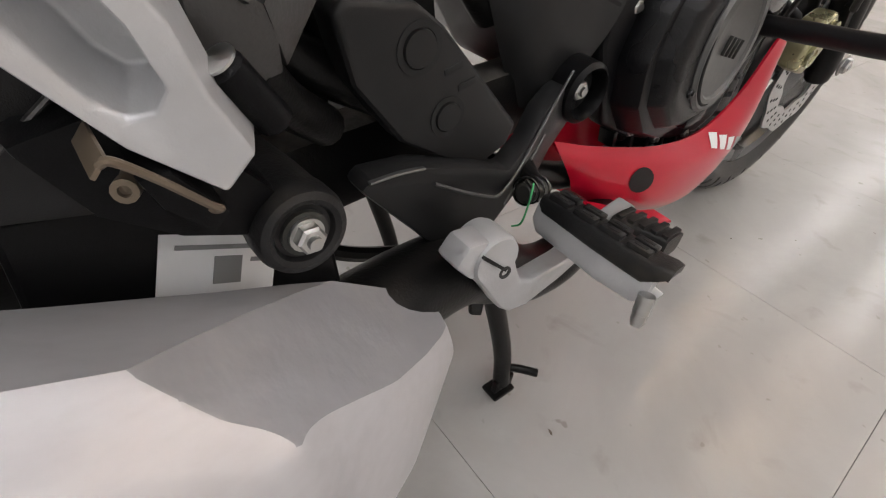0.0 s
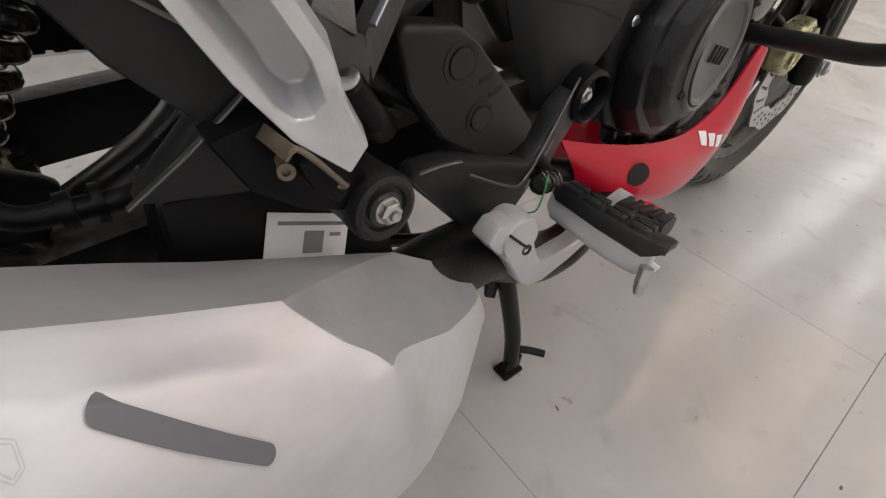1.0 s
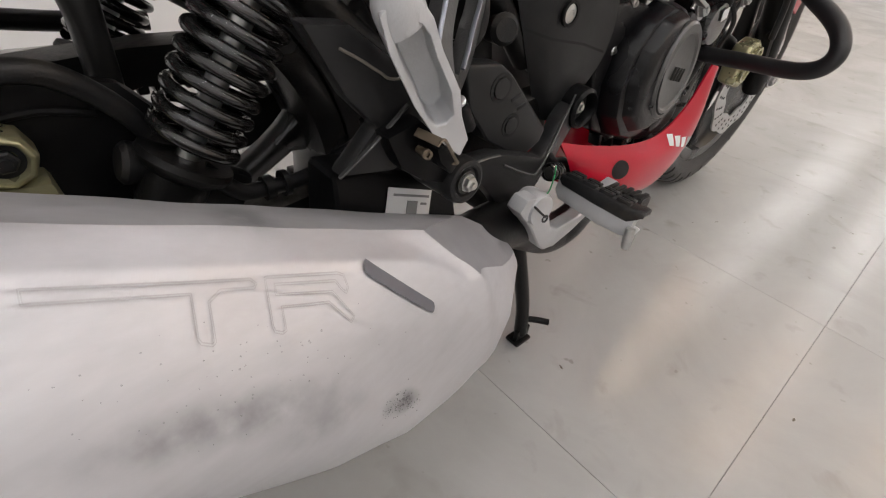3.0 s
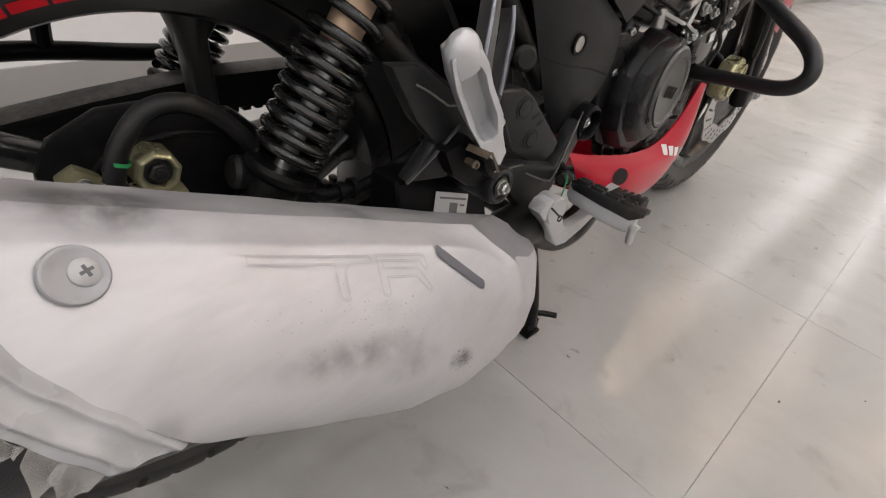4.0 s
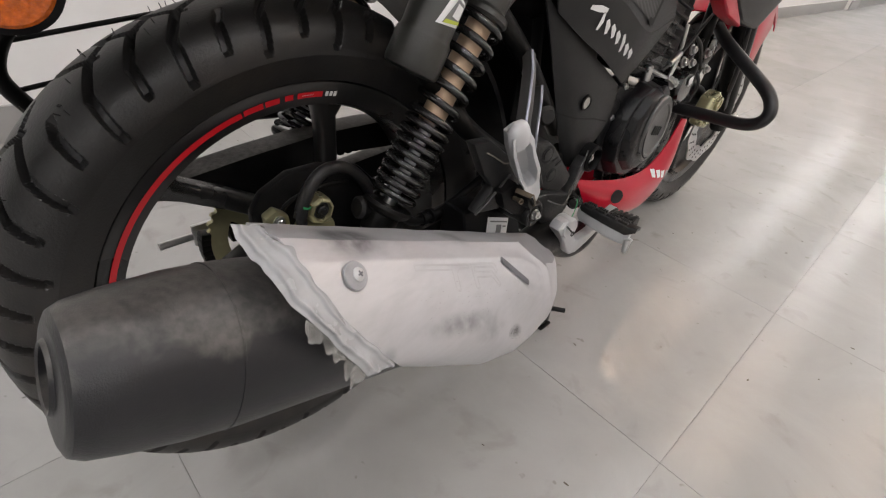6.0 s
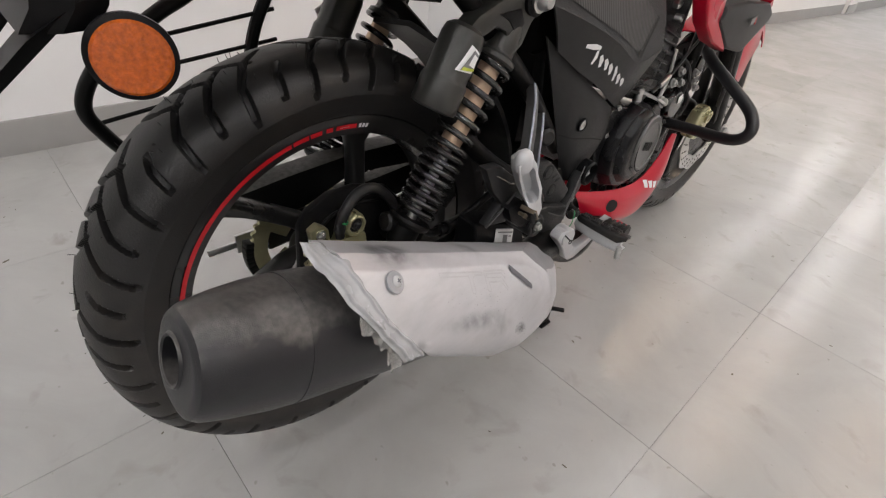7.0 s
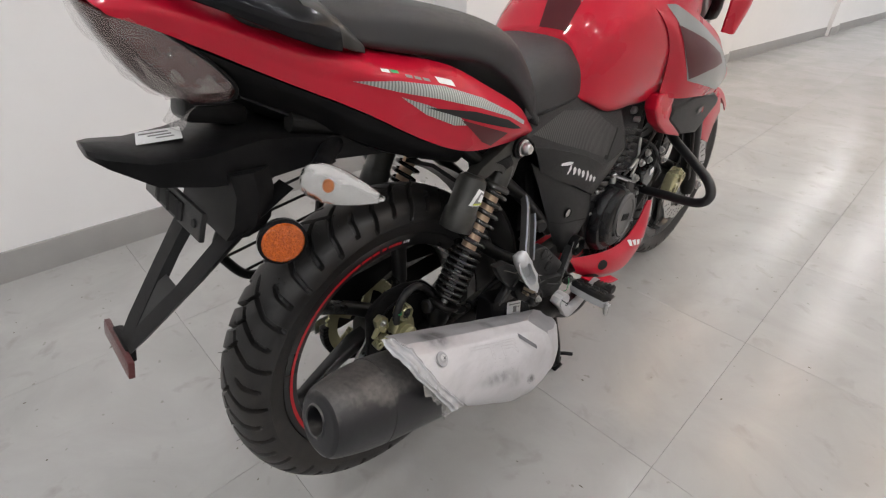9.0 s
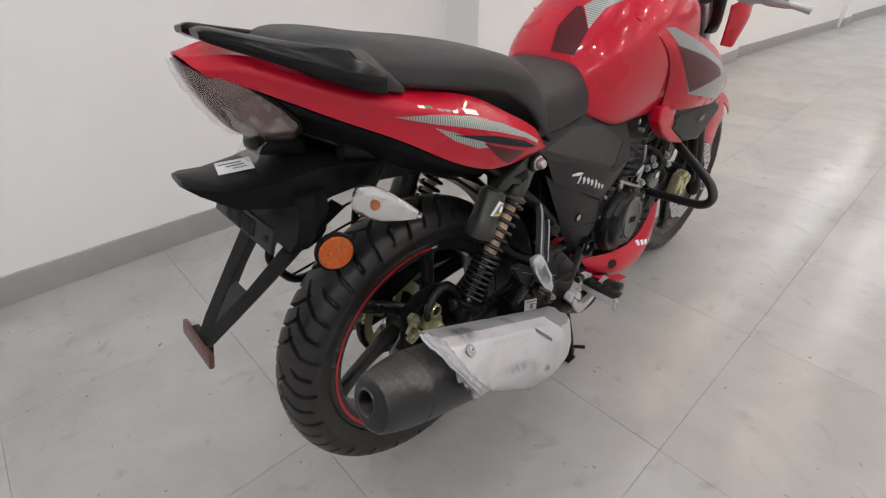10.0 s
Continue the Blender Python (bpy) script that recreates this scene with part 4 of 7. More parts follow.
# heat shield: folded skin over the silencer's outer side, under milky film
def nose_row(y, pts, lift=True):
    """Across the nose; the top run carries straight on, to be cut off by the slanting nose facet."""
    return [Vector((x, y, max(z, ACROSS[k][1] - 0.43 * y) if lift and k < 3 else z)) for k, (x, z) in enumerate(pts)]
FACET_AT, FACET_UP = Vector((0.220, 0.200, 0.3899)), Vector((0.315, 0.577, 0.753))
def cut_nose(b):
    """Cuts the nose off along one slanting facet with a crisp edge."""
    bmesh.ops.bisect_plane(b, geom=b.verts[:] + b.edges[:] + b.faces[:], plane_co=FACET_AT, plane_no=FACET_UP)
    for v in b.verts:
        d = v.co - FACET_AT
        if 0.10 < v.co.y < 0.2895 and d.dot(FACET_UP) > 0:
            v.co.z = FACET_AT.z - (FACET_UP.x * d.x + FACET_UP.y * d.y) / FACET_UP.z
    bmesh.ops.remove_doubles(b, verts=b.verts, dist=3e-4)
    # faces on the slanting facet take a darker grey than the rest
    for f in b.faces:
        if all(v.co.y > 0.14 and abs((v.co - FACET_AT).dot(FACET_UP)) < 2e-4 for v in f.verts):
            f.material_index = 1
    return b
REAR = [-0.124, -0.122, -0.119, -0.117, -0.115, -0.104, -0.075, -0.058, -0.044, -0.034, -0.024]
ACROSS = [(0.187, 0.480), (0.206, 0.4855), (0.2255, 0.489), (0.236, 0.4850), (0.246, 0.4808), (0.273, 0.4505), (0.291, 0.411), (0.287, 0.377), (0.269, 0.356), (0.236, 0.350), (0.205, 0.356)]
def shield_row(f):
    """Across the shield: inner top edge, fold, sloping outer face, lower roll and underside; f runs from the slanting rear edge forwards."""
    out = []
    for (x, z), y0 in zip(ACROSS, REAR):
        y = y0 + (0.055 - y0) * f
        up = (1 - f) * max(0.0, min(0.034, (0.43 - z) * 0.45))
        out.append(Vector((0.205 + (x - 0.205) * (0.97 + 0.03 * min(1, f * 2)), y, z + up - 0.43 * y)))
    return out
rows = [shield_row(f) for f in (0.0, 0.12, 0.3, 0.5, 0.75, 1.0)] + [
        nose_row(0.100, [(0.187, 0.437), (0.206, 0.4425), (0.2255, 0.446), (0.236, 0.4420), (0.246, 0.4378), (0.270, 0.4075), (0.286, 0.354), (0.284, 0.332), (0.264, 0.315), (0.234, 0.309), (0.205, 0.313)]),
        nose_row(0.135, [(0.187, 0.420), (0.206, 0.426), (0.2255, 0.4310), (0.236, 0.4255), (0.247, 0.4200), (0.268, 0.390), (0.281, 0.344), (0.277, 0.322), (0.258, 0.306), (0.230, 0.300), (0.205, 0.304)]),
        nose_row(0.158, [(0.187, 0.408), (0.206, 0.4145), (0.2250, 0.4185), (0.238, 0.4120), (0.250, 0.4035), (0.267, 0.378), (0.276, 0.337), (0.272, 0.316), (0.255, 0.302), (0.230, 0.297), (0.206, 0.300)]),
        nose_row(0.172, [(0.187, 0.400), (0.206, 0.403), (0.224, 0.405), (0.240, 0.4035), (0.2535, 0.390), (0.266, 0.367), (0.273, 0.333), (0.268, 0.313), (0.253, 0.300), (0.229, 0.2955), (0.206, 0.2985)]),
        nose_row(0.186, [(0.187, 0.393), (0.206, 0.393), (0.224, 0.392), (0.240, 0.395), (0.252, 0.3865), (0.265, 0.358), (0.270, 0.328), (0.265, 0.310), (0.250, 0.298), (0.228, 0.2945), (0.206, 0.2975)]),
        nose_row(0.203, [(0.186, 0.383), (0.204, 0.380), (0.221, 0.377), (0.236, 0.385), (0.249, 0.368), (0.260, 0.346), (0.264, 0.322), (0.260, 0.306), (0.247, 0.296), (0.227, 0.293), (0.206, 0.296)]),
        nose_row(0.235, [(0.184, 0.366), (0.199, 0.366), (0.214, 0.361), (0.226, 0.365), (0.239, 0.348), (0.247, 0.330), (0.249, 0.316), (0.244, 0.305), (0.234, 0.297), (0.220, 0.294), (0.203, 0.296)]),
        nose_row(0.262, [(0.183, 0.352), (0.194, 0.354), (0.205, 0.351), (0.214, 0.348), (0.222, 0.338), (0.2275, 0.327), (0.2295, 0.314), (0.227, 0.305), (0.223, 0.299), (0.212, 0.296), (0.198, 0.297)]),
        nose_row(0.279, [(0.182, 0.340), (0.191, 0.344), (0.201, 0.344), (0.207, 0.336), (0.2125, 0.328), (0.216, 0.319), (0.217, 0.310), (0.215, 0.303), (0.210, 0.298), (0.206, 0.294), (0.194, 0.295)]),
        nose_row(0.290, [(0.180, 0.331), (0.187, 0.333), (0.194, 0.332), (0.201, 0.328), (0.206, 0.322), (0.209, 0.315), (0.209, 0.308), (0.207, 0.303), (0.203, 0.299), (0.197, 0.297), (0.190, 0.297)], False)]
def fold_line(r, n):
    """n points along straight runs with slightly eased corners."""
    P = [Vector(p) for p in r]
    out = []
    for i in range(n):
        u = i / (n - 1) * (len(P) - 1)
        k = min(int(u), len(P) - 2)
        out.append(P[k].lerp(P[k + 1], u - k))
    soft = spline(r, n)
    return [a.lerp(b, 0.15 if len(P) != 11 or i / (n - 1) * 10 < 3.6 else min(1.0, 0.15 + (i / (n - 1) * 10 - 3.6))) for i, (a, b) in enumerate(zip(out, soft))]
def crumple(bm, amp, freq, seed):
    for v in bm.verts:
        q = noise.noise_vector(v.co * freq + Vector((seed, 0, 0)))
        v.co += q * amp
    return bm
def thicken(b, thick):
    """Gives a skin its inner side and closes the rim."""
    b.normal_update()
    rim = [e for e in b.edges if len(e.link_faces) == 1]
    twin = {v: b.verts.new(v.co - v.normal * thick) for v in b.verts[:]}
    for f in b.faces[:]:
        b.faces.new([twin[v] for v in reversed(f.verts)]).material_index = f.material_index
    for e in rim:
        u, v = e.verts
        b.faces.new((u, v, twin[v], twin[u]))
def wrap_sheet(rws, nu, nv, thick, amp, freq, seed, line=spline, cut=None):
    G = [line(r, nu) for r in rws]
    cols = [line([g[i] for g in G], nv) for i in range(nu)]
    b = bmesh.new()
    V = [[b.verts.new(p) for p in c] for c in cols]
    for i in range(nu - 1):
        for j in range(nv - 1):
            b.faces.new((V[i][j], V[i + 1][j], V[i + 1][j + 1], V[i][j + 1]))
    if cut:
        cut(b)
    crumple(b, amp, freq, seed)
    bmesh.ops.recalc_face_normals(b, faces=b.faces)
    thicken(b, thick)
    return b
def stroke_mark(pts, w):
    out, back = [], []
    P = [Vector((a, b)) for a, b in pts]
    for i, p in enumerate(P):
        d = (P[min(i + 1, len(P) - 1)] - P[max(i - 1, 0)]).normalized()
        nn = Vector((-d.y, d.x)) * w * (0.6 if i in (0, len(P) - 1) else 1.0)
        out.append((p.x + nn.x, p.y + nn.y))
        back.append((p.x - nn.x, p.y - nn.y))
    return out + back[::-1]
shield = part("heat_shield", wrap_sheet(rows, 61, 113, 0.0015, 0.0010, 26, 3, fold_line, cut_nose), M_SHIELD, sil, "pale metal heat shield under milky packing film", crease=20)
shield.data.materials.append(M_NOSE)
# loose film drawn past the shield's rear edge in flat folds, with torn tabs
rng = random.Random(11)
def on_row(row, k):
    j = min(int(k), len(row) - 2)
    return row[j].lerp(row[j + 1], k - j)
FILM_END = [Vector(p) for p in ((0.199, -0.1385, 0.545), (0.222, -0.1385, 0.5335), (0.247, -0.1365, 0.5320), (0.262, -0.1325, 0.5180), (0.274, -0.1235, 0.5035), (0.287, -0.1075, 0.4725), (0.289, -0.096, 0.449))]
film_start = [on_row(shield_row(0.035), k) for k in (0.7, 2.0, 3.3, 4.2, 4.9, 5.6, 6.4)]
off = Vector((0.72, -0.25, 0.64))
film_rows = [[a.lerp(b, q) + off * (h + (0.0012 * noise.noise(Vector((i * 1.7, q * 3, 2.0))) if q > 0 else 0)) for i, (a, b) in enumerate(zip(film_start, FILM_END))]
             for q, h in ((0.0, -0.0022), (0.12, 0.0005), (0.26, 0.0040), (0.40, 0.0014), (0.58, 0.0022), (0.72, 0.0050), (0.86, 0.0010), (1.0, 0.0))]
part("film_edge", wrap_sheet(film_rows, 120, 40, 0.0004, 0.0017, 75, 8), M_FILM, sil, "loose milky film edge in flat folds", crease=30)
for k, (j, f, ln, wide) in enumerate(((4, 0.02, 0.011, 0.009), (4, 0.40, 0.008, 0.008), (4, 0.72, 0.007, 0.007), (5, 0.15, 0.012, 0.008), (5, 0.6, 0.013, 0.009))):
    p = FILM_END[j].lerp(FILM_END[j + 1], f)
    run = (FILM_END[j + 1] - FILM_END[j]).normalized() * wide
    out = Vector((-0.01, -0.55, -0.83)) * ln
    part("film_tab", wrap_sheet([[p - run - off * 0.002, p, p + run - off * 0.002], [p - run * 0.9 + out * 0.45 + off * 0.002, p + out * 0.55 - off * 0.004, p + run * 0.8 + out * 0.4 + off * 0.003], [p - run * 0.5 + out * 0.9, p + out * 1.1 + off * 0.004, p + run * 0.7 + out * 0.8 - off * 0.002]], 22, 18, 0.0003, 0.0028, 110, 21 + k), M_TORN, sil, "torn crumpled film tab", crease=40)
stree = surface_of(shield)
def shield_print(name, poly, material, lift=0.0008, label="", fine=0.012):
    return part(name, decal(stree, poly, lift, cuts=8, fine=fine), material, shield, label)
def capsule(y0, z0, y1, z1, w, n_c=8):
    d = Vector((y1 - y0, z1 - z0))
    d.normalize()
    nn = Vector((-d.y, d.x))
    a0 = math.atan2(nn.y, nn.x)
    out = []
    for i in range(n_c + 1):
        a = a0 + math.pi * i / n_c
        out.append((y0 + w * math.cos(a), z0 + w * math.sin(a)))
    for i in range(n_c + 1):
        a = a0 + math.pi + math.pi * i / n_c
        out.append((y1 + w * math.cos(a), z1 + w * math.sin(a)))
    return out
# flat capsule; the shade in the shallow slot is painted in grey
shield_print("slot", capsule(0.0993, 0.4363, 0.1308, 0.4030, 0.0027), M_SLOT, 0.0016, "slanting slot, its shade painted grey", 0.002)
hit = stree.ray_cast(Vector((0.5, -0.080, 0.508)), Vector((-1, 0, 0)))
sp, sn = hit[0], hit[1] if hit[1].x > 0 else -hit[1]
M_SEATING = mat("dulled_screw_seat", (0.30, 0.30, 0.31), 0.5, 0.3, 0.1, 90)
M_SCREW = mat("screw_under_film", (0.42, 0.42, 0.42), 0.42, 0.3, 0.1, 90)
part("screw_seat", lathe([(0.0108, -0.0006), (0.0102, 0.0004), (0.0096, 0.0005), (0.0088, 0.0002), (0.0075, -0.0004), (0, -0.0006)], sp + sn * 0.0020, sn, 36), M_SEATING, shield, "dished screw seat")
sp = sp + Vector((0, 0.003, 0.0))
part("screw", lathe([(0, 0.0032), (0.003, 0.0029), (0.0050, 0.0014), (0.0053, 0.0), (0, -0.0005)], sp, sn, 20), M_SCREW, shield, "cross-head screw")
crs = merge(box((0, 0, 0), (0.0046, 0.0012, 0.0010), 0), box((0, 0, 0), (0.0012, 0.0046, 0.0010), 0))
d_, a_, b_ = basis(sn)
m_ = Matrix((a_, b_, d_)).transposed().to_4x4()
m_.translation = sp + sn * 0.0029
crs.transform(m_)
part("screw_cross", crs, M_SLOT, shield)
# faint outlined bars pressed into the film, specks and smudges
M_PRESS = mat("pressed_outline_grey", (0.40, 0.395, 0.40), 0.45, 0.3, 0.1, 60)
def shield_line(a, b, w=0.0007):
    shield_print("pressed_line", stroke_mark([a, ((a[0] + b[0]) / 2, (a[1] + b[1]) / 2), b], w), M_PRESS, 0.0007)
LETTER_T = [(-0.022, 0.4885), (0.0424, 0.4595), (0.0441, 0.4569), (0.0421, 0.4561), (0.0297, 0.4616), (0.0245, 0.4612), (0.0209, 0.4514), (0.0193, 0.4510), (0.0159, 0.4534), (0.0153, 0.4553), (0.0193, 0.4660), (-0.023, 0.4850)]
LETTER_R = [(0.0478, 0.4570), (0.0490, 0.4569), (0.0818, 0.4426), (0.0845, 0.4405), (0.0841, 0.4360), (0.0815, 0.4349), (0.0799, 0.4368), (0.0784, 0.4406), (0.0510, 0.4529), (0.0498, 0.4509), (0.0753, 0.4392), (0.0809, 0.4268),
            (0.0776, 0.4258), (0.0708, 0.4369), (0.0497, 0.4464), (0.0473, 0.4401), (0.0451, 0.4402), (0.0424, 0.4422), (0.0422, 0.4441)]
for letter in (LETTER_T, LETTER_R):
    n_l = len(letter)
    inner = []
    for k in range(n_l):
        a, b, c = Vector(letter[k - 1]), Vector(letter[k]), Vector(letter[(k + 1) % n_l])
        d = ((b - a).normalized() + (c - b).normalized()).normalized()
        inner.append(tuple(b + Vector((d.y, -d.x)) * 0.0008))
    for ring in (letter, inner):
        for a, b in zip(ring, ring[1:] + ring[:1]):
            shield_line(a, b, 0.00022)
specks = []
for k in range(70):
    y, z = rng.gauss(0.022, 0.026), rng.gauss(0.440, 0.009)
    z -= 0.43 * (y - 0.022)
    hit = stree.ray_cast(Vector((0.5, y, z)), Vector((-1, 0, 0)))
    if hit[0] is not None and hit[1].x > 0.3:
        r = rng.uniform(0.00012, 0.00036) * (1.8 if rng.random() < 0.12 else 1)
        specks.append(lathe([(0, 0.0004), (r, 0.0002), (r, -0.0003), (0, -0.0003)], hit[0], hit[1], 6))
tagged(part("dirt_specks", merge(*specks), M_SMUDGE, shield), kind="stuff")
soot = []
for k in range(130):
    u, w = rng.gauss(0, 0.0075), rng.gauss(0, 0.0038)
    hit = stree.ray_cast(Vector((0.5, 0.0945 + u * 0.85 + w * 0.35, 0.3675 - u * 0.62 + w * 0.9)), Vector((-1, 0, 0)))
    if hit[0] is not None and hit[1].x > 0.1:
        r = rng.uniform(0.00015, 0.0004) * (2.0 if k % 9 == 0 else 1.0)
        soot.append(lathe([(0, 0.0003), (r, 0.0002), (r, -0.0003), (0, -0.0003)], hit[0], hit[1], 6))
tagged(part("soot_smudge", merge(*soot), M_SMUDGE, shield, "dark smudge on the film"), kind="stuff")

# ---------------- footrests, hangers and pedal ----------------
M_LIP = mat("dull_beige_edge", (0.16, 0.145, 0.12), 0.5, 0.1, 0.2, 80)
M_CASTING = mat("dark_grey_casting", (0.048, 0.047, 0.046), 0.36, 0.2, 0.2, 80, 0.15, 500)
hang = group("footrest_hanger", bike, "black cast footrest hanger with ribbed edges")
def sheared(bm):
    """Leans a plate outwards towards the footrest."""
    for v in bm.verts:
        v.co.x += min(0.036, max(0.0, (0.46 - v.co.y) * 0.35))
    return bm
part("hanger_arm", sheared(prism([(0.452, 0.414), (0.474, 0.388), (0.440, 0.362), (0.422, 0.345), (0.395, 0.350), (0.355, 0.336), (0.328, 0.326), (0.300, 0.358), (0.262, 0.400), (0.268, 0.406), (0.297, 0.404), (0.344, 0.390), (0.372, 0.378), (0.397, 0.385), (0.412, 0.402)], 0.104, 0.122, 0.004)), M_PLASTIC_GREY, hang)
part("hanger_rib", sheared(tube([(0.123, 0.266, 0.405), (0.123, 0.282, 0.4055), (0.123, 0.298, 0.404)], 0.0017, 8, flat=0.5)), M_ENGINE_GREY, hang, "grey casting edge")
part("hanger_rib", sheared(tube([(0.123, 0.306, 0.392), (0.123, 0.335, 0.376), (0.123, 0.360, 0.366), (0.123, 0.380, 0.371), (0.123, 0.399, 0.385), (0.1225, 0.425, 0.405), (0.122, 0.446, 0.420)], 0.0011, 8)), M_ENGINE_GREY, hang)
part("hanger_rib", sheared(tube([(0.123, 0.372, 0.352), (0.123, 0.395, 0.366), (0.123, 0.418, 0.384)], 0.0010, 8)), M_ENGINE_GREY, hang)
part("pivot_boss", lathe([(0.011, 0.0), (0.0225, 0.0), (0.0235, 0.004), (0.0225, 0.030), (0.019, 0.033), (0.017, 0.030), (0.0165, 0.02), (0.011, 0.018)], (0.102, 0.462, 0.403), (1, 0, 0), 36, closed=True), M_PLASTIC, hang)
part("pivot_face", lathe([(0, 0.019), (0.0168, 0.019), (0.0168, 0.0205), (0, 0.0205)], (0.102, 0.462, 0.403), (1, 0, 0), 30), M_PLASTIC_GREY, hang)
part("pivot_bolt", hexbolt((0.123, 0.462, 0.403), (1, 0, 0), 0.0072, 0.005, False), M_STEEL, hang, "bright hexagon bolt")
heel = part("heel_guard", prism([(0.257, 0.476), (0.262, 0.482), (0.298, 0.478), (0.314, 0.467), (0.377, 0.405), (0.372, 0.392), (0.355, 0.384), (0.328, 0.392), (0.294, 0.412), (0.266, 0.446)], 0.126, 0.146, 0.0045, 3), M_PLASTIC_GREY, hang, "charcoal heel guard with round dimples")
for cy, cz, r in ((0.300, 0.4585, 0.0125), (0.321, 0.4215, 0.0110)):
    part("dimple_ring", lathe([(r, 0), (r, 0.0012), (r * 0.76, 0.0012), (r * 0.74, 0)], (0.1455, cy, cz), (1, 0, 0), 28, closed=True), M_HOLE, heel)
    part("dimple_cap", lathe([(0, 0), (r * 0.72, 0), (r * 0.69, 0.0022), (0, 0.0026)], (0.1455, cy, cz), (1, 0, 0), 28), M_PLASTIC_GREY, heel)
for cy, cz in ((0.3215, 0.4465), (0.3315, 0.4370)):
    part("guard_slot", bar((0.1455, cy - 0.0055, cz - 0.0016), (0.1455, cy + 0.0055, cz + 0.0016), 0.0036, 0.0022, 0.0005, (1, 0, 0)), M_HOLE, heel)
part("pillion_wing", prism([(0.108, 0.533), (0.136, 0.530), (0.160, 0.512), (0.181, 0.497), (0.197, 0.476), (0.192, 0.444), (0.165, 0.438), (0.126, 0.445), (0.152, 0.471), (0.132, 0.492)], 0.166, 0.181, 0.004), M_PLASTIC_GREY, hang)
# thin lighter ridge paints the wing's softly lit edge
part("wing_ridge", tube([(0.183, 0.124, 0.447), (0.184, 0.148, 0.464), (0.184, 0.172, 0.483)], 0.0018, 8, flat=0.5), M_CASTING, hang, "grey casting edge")
part("wing_lip", tube([(0.1835, 0.127, 0.520), (0.1845, 0.139, 0.513), (0.1845, 0.151, 0.505), (0.1845, 0.160, 0.500), (0.1845, 0.182, 0.499)], 0.0008, 8), M_LIP, hang)
M_EDGE = mat("rubbed_bright_edge", (0.27, 0.285, 0.32), 0.34, 0.8, 0.2, 90)
# forked casting behind the pillion footrest, its edges rubbed bright
def band(a, b, depth):
    """A flat strap between two edge lines, with depth to the rear."""
    return bevelled(loft([[p, q, q + depth, p + depth] for p, q in zip([Vector(p) for p in a], [Vector(q) for q in b])]), 0.0012, 2)
FORK_L = spline([(0.172, 0.200, 0.500), (0.160, 0.214, 0.520), (0.147, 0.230, 0.540), (0.135, 0.244, 0.556), (0.122, 0.258, 0.573), (0.112, 0.264, 0.588)], 24)
FORK_LI = spline([(0.176, 0.217, 0.490), (0.163, 0.224, 0.510), (0.150, 0.239, 0.533), (0.138, 0.252, 0.551), (0.125, 0.265, 0.568), (0.115, 0.271, 0.584)], 24)
FORK_R = spline([(0.175, 0.221, 0.490), (0.163, 0.237, 0.500), (0.150, 0.253, 0.511), (0.138, 0.269, 0.521), (0.128, 0.281, 0.533), (0.120, 0.288, 0.545)], 24)
FORK_RO = spline([(0.168, 0.229, 0.468), (0.160, 0.246, 0.487), (0.149, 0.262, 0.501), (0.138, 0.276, 0.512), (0.129, 0.287, 0.525), (0.121, 0.293, 0.538)], 24)
back = Vector((-0.012, -0.002, -0.004))
part("fork_arm", band(FORK_L, FORK_LI, back), M_CASTING, hang, "dark grey cast fork arm")
part("fork_arm", band(FORK_R, FORK_RO, back), M_CASTING, hang, "dark grey cast fork arm")
part("fork_root", band([(0.172, 0.200, 0.500), (0.176, 0.199, 0.486), (0.172, 0.206, 0.462)], [(0.175, 0.221, 0.490), (0.171, 0.226, 0.478), (0.167, 0.228, 0.466)], back), M_CASTING, hang, "dark grey cast fork root")
part("fork_foot", tube([(0.160, 0.218, 0.468), (0.145, 0.235, 0.445), (0.125, 0.262, 0.420)], 0.010, 12), M_FRAME, hang)
for line in (FORK_L, FORK_R):
    part("polished_edge", tube([p + Vector((0.0012, 0.0006, 0.0006)) for p in line[1:]], 0.0017, 8, 40, flat=0.6), M_EDGE, hang, "polished bright casting edge")
part("lower_tube", tube([(0.09, 0.10, 0.60), (0.11, 0.16, 0.52), (0.12, 0.24, 0.46), (0.12, 0.33, 0.41)], 0.012, 12), M_FRAME, hang)

# pillion footrest folded up, its boss and spring clip
M_CLIP = mat("dull_beige_plated_clip", (0.15, 0.118, 0.085), 0.4, 0.4, 0.2, 60)
pil = group("pillion_footrest", bike, "silver pillion footrest folded up")
def dish(outer, inner, back, face, floor, bevel):
    """A casting seen from the side: outline in (y, z), hollowed within the inner outline."""
    b = bmesh.new()
    k = len(outer)
    lo = [b.verts.new((back, y, z)) for y, z in outer]
    hi = [b.verts.new((face + (0.004 if i < 5 else -0.004), y, z)) for i, (y, z) in enumerate(outer)]
    rim = [b.verts.new((face, y, z)) for y, z in inner]
    cy, cz = sum(p[0] for p in inner) / k, sum(p[1] for p in inner) / k
    low = [b.verts.new((floor, cy + (y - cy) * 0.86, cz + (z - cz) * 0.92)) for y, z in inner]
    for p, q in ((lo, hi), (hi, rim), (rim, low)):
        for i in range(k):
            b.faces.new((p[i], p[(i + 1) % k], q[(i + 1) % k], q[i]))
    b.faces.new(low)
    b.faces.new(lo[::-1])
    bmesh.ops.recalc_face_normals(b, faces=b.faces)
    return bevelled(b, bevel, 3, 22)
OUT = [(0.136, 0.541), (0.143, 0.523), (0.160, 0.494), (0.176, 0.473), (0.1950, 0.4585), (0.2025, 0.4640), (0.194, 0.482), (0.189, 0.499), (0.174, 0.522), (0.166, 0.538), (0.158, 0.547), (0.145, 0.550)]
